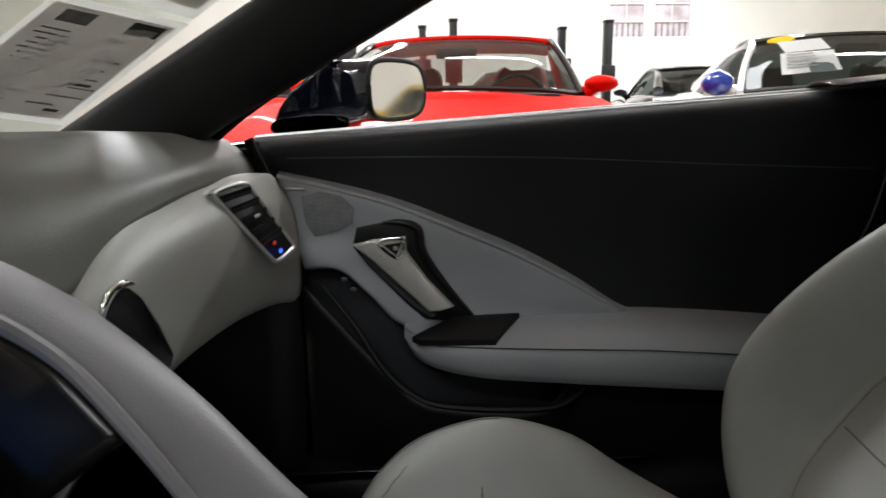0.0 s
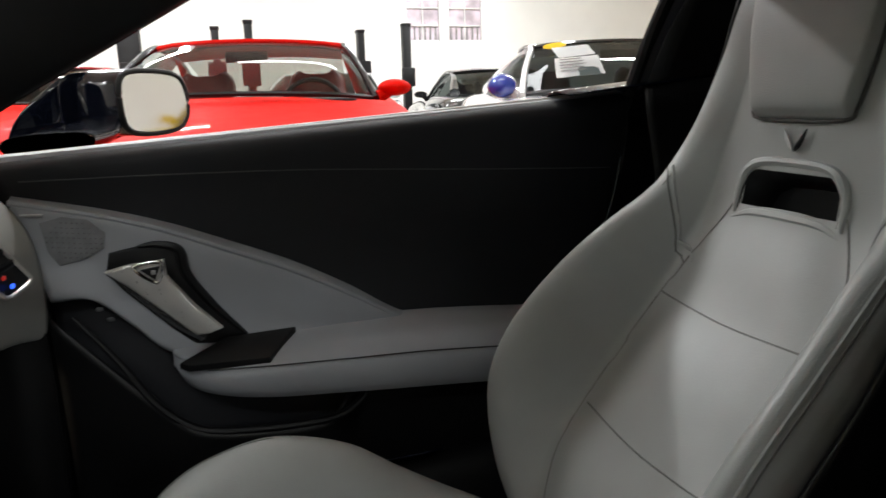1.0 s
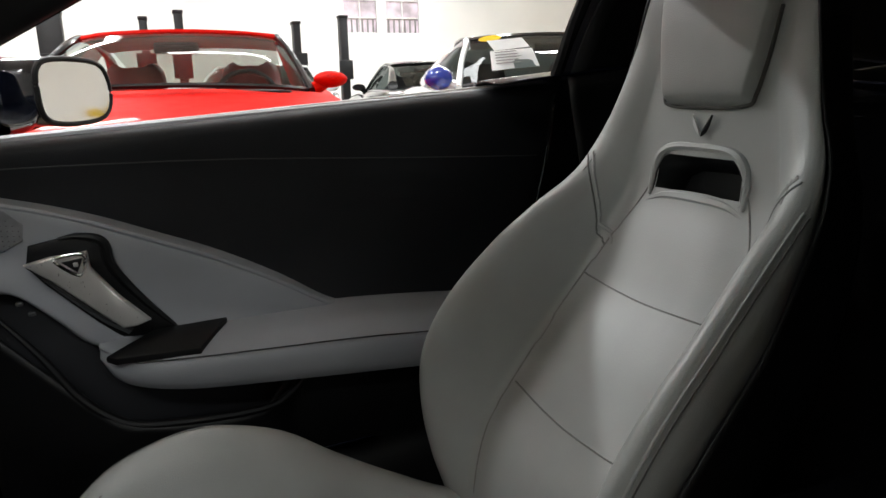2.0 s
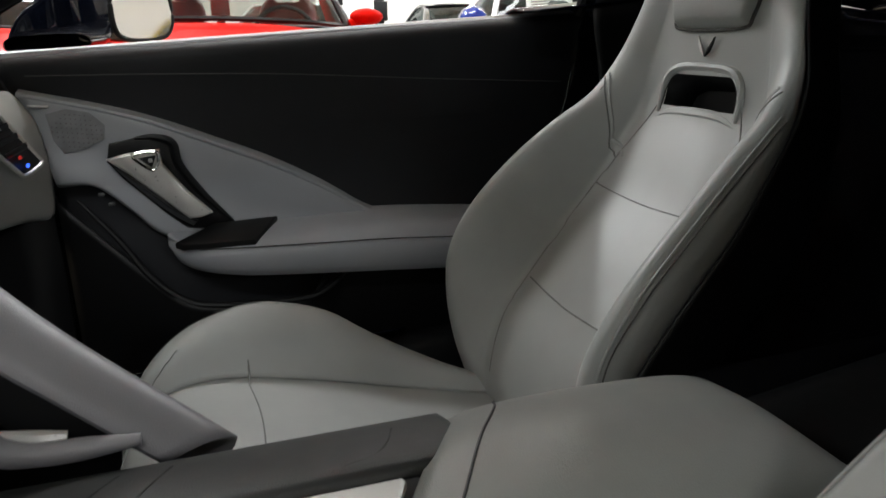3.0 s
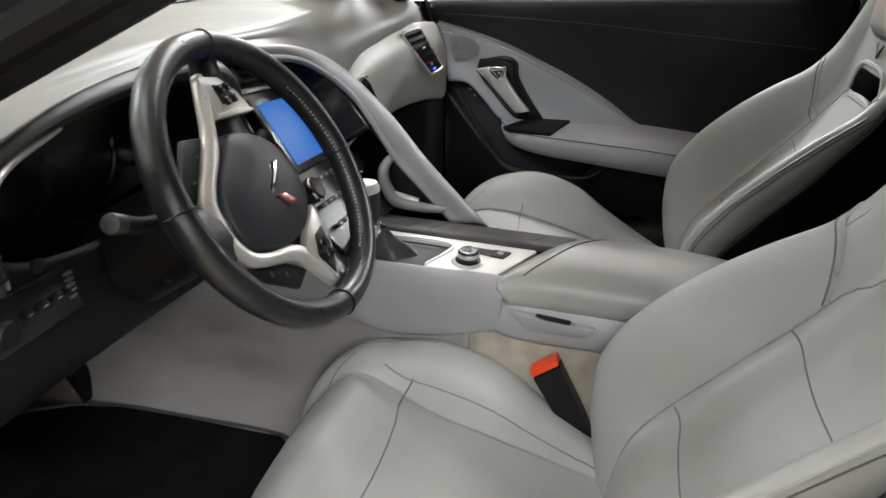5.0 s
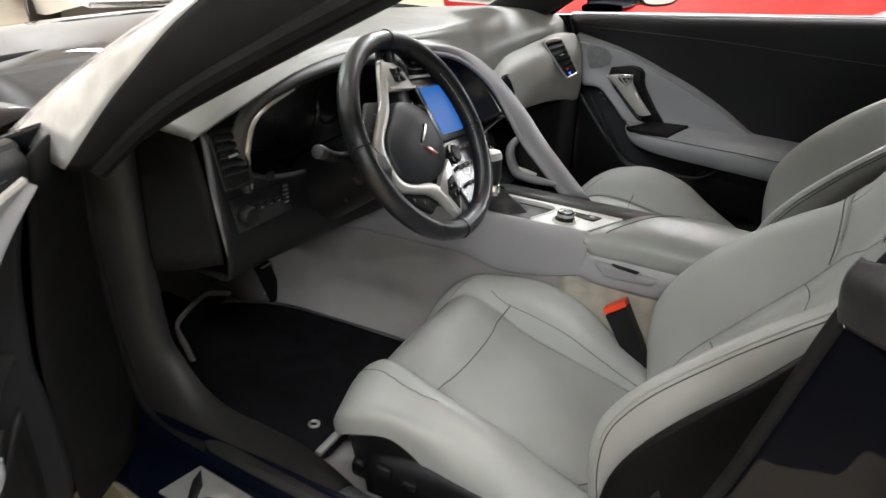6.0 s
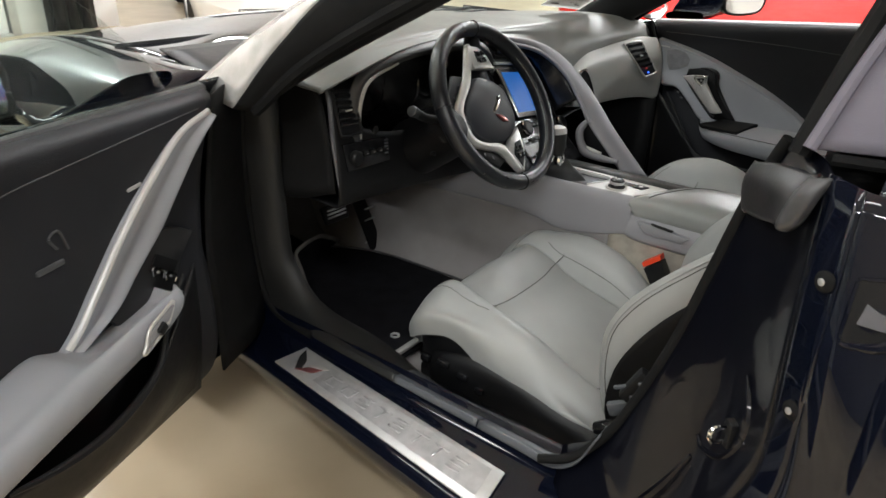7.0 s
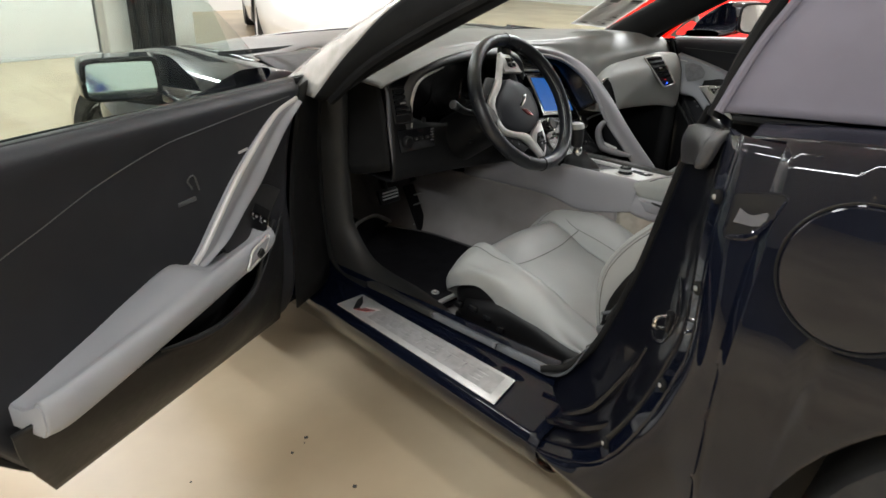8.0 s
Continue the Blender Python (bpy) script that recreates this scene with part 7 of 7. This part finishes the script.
        part("piping_shadow", seam(BK, [(x + 0.004, y + k * 0.006, z - 0.003) for x, y, z in edge], 0.0009, 0.0002, 70), INK, s)
        up = [(xb + 0.02, cb + k * w * 1.0, zb) for x, z, xb, zb, w in LV[7:13]]
        part("head_stitch", seam(BK, [(x, y - k * 0.012, z) for x, y, z in up], 0.0009, 0.0002, 50), INK_PALE, s)
    # belt opening
    ring = [(-0.074, 0.742), (-0.072, 0.768), (-0.062, 0.786), (-0.042, 0.795), (0, 0.797), (0.042, 0.795), (0.062, 0.786), (0.072, 0.768), (0.074, 0.742), (0.04, 0.741), (0, 0.740), (-0.04, 0.741)]
    back = [on_back(y, z, -0.055) for y, z in ring]
    pocket = [on_back(y, z, 0.0) for y, z in ring]
    n = len(ring)
    op = part("belt_opening", (pocket + back, [(i, (i + 1) % n, n + (i + 1) % n, n + i) for i in range(n)] + [tuple(range(n, 2 * n))]), BLACK, s, "dark belt opening below the headrest", thick=0.002)
    part("opening_rim", tube([on_back(y, z, -0.0015) for y, z in ((-0.078, 0.738), (-0.077, 0.770), (-0.066, 0.791), (-0.044, 0.801), (0, 0.803), (0.044, 0.801), (0.066, 0.791), (0.077, 0.770), (0.078, 0.738))], [0.003, 0.0055, 0.0068, 0.006, 0.0055, 0.006, 0.0068, 0.0055, 0.003], 8, 60), LEATHER, op, "padded rim")
    part("opening_lip", tube([on_back(y, z, -0.004) for y, z in ((-0.080, 0.732), (-0.05, 0.741), (0, 0.743), (0.05, 0.741), (0.080, 0.732))], [0.003, 0.007, 0.008, 0.007, 0.003], 8, 30), LEATHER, op, "padded lip")
    hr = part("headrest_pad", skin([[on_back(u * w, z, q * d) for u, q in ((-1.0, 0.0), (-0.95, 0.8), (-0.85, 1.0), (-0.5, 1.05), (0, 1.05), (0.5, 1.05), (0.85, 1.0), (0.95, 0.8), (1.0, 0.0))] for z, w, d in ((0.848, 0.060, -0.006), (0.852, 0.066, 0.011), (0.862, 0.071, 0.017), (0.90, 0.080, 0.018), (0.95, 0.088, 0.017), (1.0, 0.092, 0.012), (1.03, 0.09, -0.004))], 36, 40), LEATHER, s, "raised headrest pad")
    part("pad_seam", tube([on_back(y, z, 0.002) for y, z in ((-0.090, 0.95), (-0.082, 0.90), (-0.073, 0.862), (-0.062, 0.849), (0, 0.846), (0.062, 0.849), (0.073, 0.862), (0.082, 0.90), (0.090, 0.95))], 0.0022, 6, 60), INK, hr, "dark seam")
    part("emblem", slab([on_back(y, z, 0.003) for y, z in ((-0.002, 0.813), (-0.005, 0.822), (-0.016, 0.838), (-0.013, 0.826), (-0.009, 0.818))], (-0.003, 0, 0.001), 0.0008), GLOSSBLACK, s, "small embossed wing mark")
    part("emblem", slab([on_back(y, z, 0.003) for y, z in ((-0.002, 0.813), (0.003, 0.822), (0.015, 0.838), (0.012, 0.826), (0.006, 0.818))], (-0.003, 0, 0.001), 0.0008), BRUSHED, s, "small embossed wing mark")
    XF.pop()
    return s


bucket_seat(0.350, 0.0, 0.0, "pale grey leather passenger bucket seat with an integral headrest")
bucket_seat(-0.362, 0.060, 0.032, "pale grey leather driver bucket seat beside the open door")
br = thing("seat_belt", (0.40, -0.64, 0.35), "black seat belt anchor and guide beside the driver seat", "seat belt")
part("belt_guide", box((0.378, -0.648, 0.452), (0.052, 0.022, 0.060), 0.006, turn=(0, 28, 20)), BLACK, br)
part("belt_tongue", box((0.352, -0.655, 0.412), (0.044, 0.012, 0.024), 0.004, turn=(0, -22, 20)), SILL_GREY, br)
for dx, dz in ((-0.006, 0.040), (0.020, 0.034), (0.030, 0.062)):
    part("guide_tab", box((0.352 + dx, -0.662, 0.412 + dz), (0.020, 0.006, 0.006), 0.002, turn=(0, -22, 20)), SILL_GREY, br)
part("belt_anchor", tube([(0.315, -0.655, 0.352), (0.335, -0.652, 0.362), (0.358, -0.650, 0.372)], [0.010, 0.013, 0.010], 10, 16), GLOSSBLACK, br, "black belt anchor")
part("webbing", tube([(0.38, -0.66, 0.38), (0.42, -0.67, 0.30), (0.45, -0.675, 0.24)], 0.022, 8, 16, flat=0.12), BLACK, br)


# ---- other cars in the hall ----
def parked_car(at, turn, paint, label, roof=None, seats=None, glass_mat=GLASS_DK, cat_="car", stripe=None):
    """A low two-seat sports car; its origin is the middle of the windscreen's base, its nose points along -y."""
    XF.append(Matrix.Translation((*at, 0)) @ Matrix.Rotation(radians(turn), 4, "Z"))
    c = thing("sports_car", (0, 0.4, 0), label, cat_, "parked cars")
    st = [(-1.80, 0.50, 0.40, 0.44, 0.30), (-1.72, 0.72, 0.50, 0.54, 0.24), (-1.50, 0.86, 0.62, 0.62, 0.18), (-1.05, 0.93, 0.77, 0.735, 0.15), (-0.55, 0.94, 0.845, 0.835, 0.14), (0.0, 0.92, 0.885, 0.905, 0.14), (0.5, 0.91, 0.885, 0.91, 0.14), (1.0, 0.92, 0.895, 0.905, 0.14), (1.6, 0.955, 0.92, 0.92, 0.15), (2.2, 0.93, 0.91, 0.94, 0.18), (2.55, 0.86, 0.86, 0.90, 0.26), (2.66, 0.76, 0.70, 0.74, 0.34)]
    rows = []
    for y, w, zs, zt, zl in st:
        half = [(w * 0.94, zl), (w, (zl + zs) / 2 - 0.05), (w * 1.0, zs - 0.14), (w * 0.95, zs - 0.03), (w * 0.82, zs), (w * 0.62, (zs + zt) / 2 - 0.012), (w * 0.33, zt)]
        rows.append([(x, y, z) for x, z in half] + [(0, y, zt + 0.006)] + [(-x, y, z) for x, z in half[::-1]])
    v, f = skin(rows, 72, 60)
    f = [q for q in f if not any(all((v[i].y - wy) ** 2 + (v[i].z - 0.33) ** 2 < 0.36 ** 2 and abs(v[i].x) > 0.5 and v[i].z < 0.66 for i in q) for wy in (-0.90, 1.80))]
    f += [tuple(range(60)), tuple(71 * 60 + j for j in range(60))[::-1]]
    part("body", (v, f), paint, c, sharp=40)
    lo = [(-0.735, 0.22, 0.900), (-0.58, 0.02, 0.915), (-0.30, -0.12, 0.928), (0, -0.16, 0.932), (0.30, -0.12, 0.928), (0.58, 0.02, 0.915), (0.735, 0.22, 0.900)]
    hi = [(-0.555, 0.80, 1.222), (-0.42, 0.70, 1.236), (-0.2, 0.64, 1.244), (0, 0.62, 1.246), (0.2, 0.64, 1.244), (0.42, 0.70, 1.236), (0.555, 0.80, 1.222)]
    g = part("windscreen", skin([lo, [((a[0] + b[0]) / 2, (a[1] + b[1]) / 2 - 0.03, (a[2] + b[2]) / 2 + 0.02) for a, b in zip(lo, hi)], hi], 10, 24), glass_mat, c)
    g.visible_shadow = False
    part("windscreen_border", tube(lo, 0.014, 6, 40), BLACK, c)
    part("windscreen_border", tube([(x, y + 0.012, z - 0.002) for x, y, z in hi], 0.018, 6, 40), paint if roof is None else roof, c)
    rf = []
    for y, e, z in ((0.62, 0.555, 1.250), (0.90, 0.58, 1.262), (1.15, 0.585, 1.254), (1.38, 0.56, 1.228)):
        rf.append([(x * e, y + 0.18 * abs(x) * (1 if y < 0.8 else 0), z - 0.024 * abs(x) ** 3) for x in (-1, -0.75, -0.4, 0, 0.4, 0.75, 1)])
    part("roof", skin(rf, 16, 24), roof or paint, c, thick=0.02)
    part("headliner", skin([[(x * 0.97, y, z - 0.028) for x, y, z in r] for r in rf], 12, 16), BLACK, c, thick=0.004)
    part("bulkhead", skin([[(x, 1.42, 0.50), (x, 1.50, 0.80), (x, 1.62, 0.935)] for x in (-0.70, 0, 0.70)], 8, 8), BLACK, c, thick=0.01)
    for s in (-1, 1):
        part("pillar", tube([(s * 0.75, 0.20, 0.892), (s * 0.67, 0.50, 1.07), (s * 0.572, 0.80, 1.222), (s * 0.565, 1.2, 1.195), (s * 0.60, 1.6, 1.13), (s * 0.68, 2.1, 0.95)], [0.022, 0.020, 0.022, 0.020, 0.035, 0.06], 8, 40), GLOSSBLACK if seats else paint, c)
        w = part("side_window", skin([[(s * 0.80, 0.30, 0.87), (s * 0.81, 0.9, 0.885), (s * 0.80, 1.5, 0.905)], [(s * 0.62, 0.62, 1.07), (s * 0.70, 0.95, 1.06), (s * 0.71, 1.45, 1.04)], [(s * 0.55, 0.84, 1.185), (s * 0.575, 1.1, 1.195), (s * 0.59, 1.4, 1.17)]], 8, 12), GLASS_DK, c)
        w.visible_shadow = False
        mh = part("mirror", capped(skin([[(s * (0.86 + 0.095 * k * math.cos(a * math.pi / 4)), 0.30 + yy, 0.955 + (0.080 if stripe else 0.047) * k * math.sin(a * math.pi / 4)) for a in range(8)] for yy, k in ((0.05, 0.9), (0.03, 1.0), (-0.03, 0.95), (-0.08, 0.6), (-0.10, 0.1))], 12, 20, cv=True), 12, 20), stripe or paint, c)
        part("mirror_foot", tube([(s * 0.76, 0.28, 0.90), (s * 0.84, 0.30, 0.94)], [0.04, 0.03], 8, 8), paint, mh)
        part("headlight", slab([(s * 0.60, -1.44, 0.642), (s * 0.80, -1.36, 0.655), (s * 0.87, -1.10, 0.735), (s * 0.80, -1.10, 0.765), (s * 0.66, -1.25, 0.690)], (0, -0.01, 0.012), 0.006), GLOSSBLACK, c)
        part("tail_light", slab([(s * 0.42, 2.645, 0.78), (s * 0.60, 2.62, 0.79), (s * 0.60, 2.64, 0.70), (s * 0.44, 2.66, 0.69)], (0, 0.02, 0), 0.006), TAIL, c, "red tail light")
        for wy in (-0.90, 1.80):
            m = Matrix.Translation((s * 0.80, wy, 0.33)) @ Vector((s, 0, 0)).to_track_quat("Z", "Y").to_matrix().to_4x4()
            wh = part("wheel", lathe([(0.2, -0.13), (0.30, -0.13), (0.325, -0.09), (0.33, 0), (0.325, 0.09), (0.30, 0.125), (0.25, 0.12), (0.24, 0.09)], m, 32), TYRE, c, "black tyre")
            rim = [lathe([(0.24, 0.06), (0.25, 0.11), (0.235, 0.115), (0.228, 0.06)], m, 32), lathe([(0.04, 0.03), (0.04, 0.09), (0.01, 0.095)], m, 12)]
            for k in range(5):
                rim.append(moved(box((0.13, 0, 0.07), (0.20, 0.05, 0.02), 0.006), m @ Matrix.Rotation(k * math.tau / 5, 4, "Z")))
            part("rim", joined(*rim), SATIN, wh)
        sx = s * 0.37
        part("seat", skin([[(sx - w, y + 0.05, z), (sx - w * 0.8, y, z), (sx, y + 0.01, z), (sx + w * 0.8, y, z), (sx + w, y + 0.05, z)] for y, z, w in ((1.0, 0.45, 0.22), (1.06, 0.65, 0.24), (1.13, 0.85, 0.19), (1.18, 0.94, 0.155), (1.21, 1.03, 0.14), (1.22, 1.06, 0.10))], 16, 16), seats or LEATHER_DK, c, thick=0.09)
    part("inner_mirror", box((0, 0.62, 1.155), (0.25, 0.03, 0.065), 0.015), BLACK, c)
    part("dashboard", box((0, 0.35, 0.86), (1.30, 0.40, 0.10), 0.04), BLACK, c)
    part("rear_window", skin([[(-0.54, 1.38, 1.200), (0, 1.38, 1.222), (0.54, 1.38, 1.200)], [(-0.55, 1.85, 1.085), (0, 1.85, 1.10), (0.55, 1.85, 1.085)], [(-0.56, 2.28, 0.945), (0, 2.30, 0.955), (0.56, 2.28, 0.945)]], 8, 10), glass_mat, c).visible_shadow = False
    part("steering_wheel", moved(tube([(0.18 * math.cos(a * math.pi / 8), 0.18 * math.sin(a * math.pi / 8), 0) for a in range(16)], 0.016, 8, 40, closed=True), Matrix.Translation((0.37, 0.68, 0.86)) @ Matrix.Rotation(radians(65), 4, "X")), BLACK, c)
    part("grille", slab([(-0.55, -1.715, 0.44), (0.55, -1.715, 0.44), (0.48, -1.765, 0.29), (-0.48, -1.765, 0.29)], (0, -0.03, 0), 0.01), BLACK, c, "black mesh grille")
    for k in range(3):
        part("grille_bar", box((0, -1.765 - 0.012 * k, 0.40 - 0.04 * k), (1.0 - 0.05 * k, 0.012, 0.010), 0.003), GLOSSBLACK, c)
    XF.pop()
    return c


parked_car((0.075, 3.5), -10, RED, "bright red sports coupe facing the open window", seats=REDSEAT, glass_mat=GLASS_MID)
sg = parked_car((2.52, 3.45), -12, WHITE, "white sports car with a black roof and blue mirrors", roof=BLACKPAINT, stripe=BLUE)
parked_car((-1.7, 6.2), -8, RED, "red convertible with a dark roof parked behind", roof=DARKRED)
parked_car((3.5, 9.4), 172, BLACKPAINT, "glossy black sports car with a red tail light")
parked_car((1.1, 8.2), -14, WHITE, "white sports car in the back row")
parked_car((7.2, -2.9), 76, BLUE, "bright blue sports car parked behind the convertible")
parked_car((7.7, 2.75), 80, YELLOW, "yellow sports car parked further along the hall")
parked_car((-6.30, 4.0), 60, WHITE, "white sports car with a black grille in the front bay")
XF.append(Matrix.Translation((2.52, 3.45, 0)) @ Matrix.Rotation(radians(-12), 4, "Z"))
pq = thing("price_sheet", (-0.4, 0.3, 1.0), "white printed price sheets stuck on the white car's windscreen", "price sheet")
PS = [(-0.51, 0.345, 1.120), (-0.25, 0.270, 1.135), (-0.27, 0.040, 1.015), (-0.55, 0.125, 0.995)]
part("sheet", slab([Vector(q) for q in PS], (0, 0.004, -0.004), 0), PAPER_WHITE, pq)
part("upper_sheet", slab([(-0.49, 0.515, 1.198), (-0.27, 0.440, 1.212), (-0.26, 0.290, 1.146), (-0.48, 0.355, 1.128)], (0, 0.004, -0.004), 0), PAPER_WHITE, pq)
for k in range(5):
    part("print_bar", slab([quad_at(PS, u, v) + Vector((0, -0.003, 0.006)) for u, v in ((0.1, 0.12 + 0.15 * k), (0.6 + 0.05 * (k % 3), 0.12 + 0.15 * k), (0.6, 0.17 + 0.15 * k), (0.1, 0.17 + 0.15 * k))], (0, -0.0005, 0.0005), 0), INK_PALE, pq)
oq = thing("window_decal", (-0.4, 0.72, 1.17), "small yellow oval decal on the windscreen", "decal")
part("decal", slab([(-0.46 + 0.075 * math.cos(a * math.pi / 8), 0.560 + 0.03 * math.sin(a * math.pi / 8) - 0.02 * math.cos(a * math.pi / 8), 1.214 + 0.020 * math.sin(a * math.pi / 8) + 0.008 * math.cos(a * math.pi / 8)) for a in range(16)], (0, -0.003, 0.003), 0), YELLOW, oq)
XF.pop()

# crumbs of dirt on the floor beside the open door
rng = random.Random(5)
crumbs = []
for k in range(70):
    x, y, r = rng.uniform(-0.3, 1.1), rng.uniform(-2.2, -0.95), rng.choice((0.0015, 0.002, 0.003, 0.0045))
    crumbs.append(box((x, y, r * 0.4), (r * 2, r * rng.uniform(1.2, 2.4), r), r * 0.3, turn=(0, 0, rng.uniform(0, 90))))
dirt = part("dirt_crumbs", joined(*crumbs), INK)
tagged(dirt, "small dark crumbs of dirt on the beige floor", "dirt", kind="stuff")
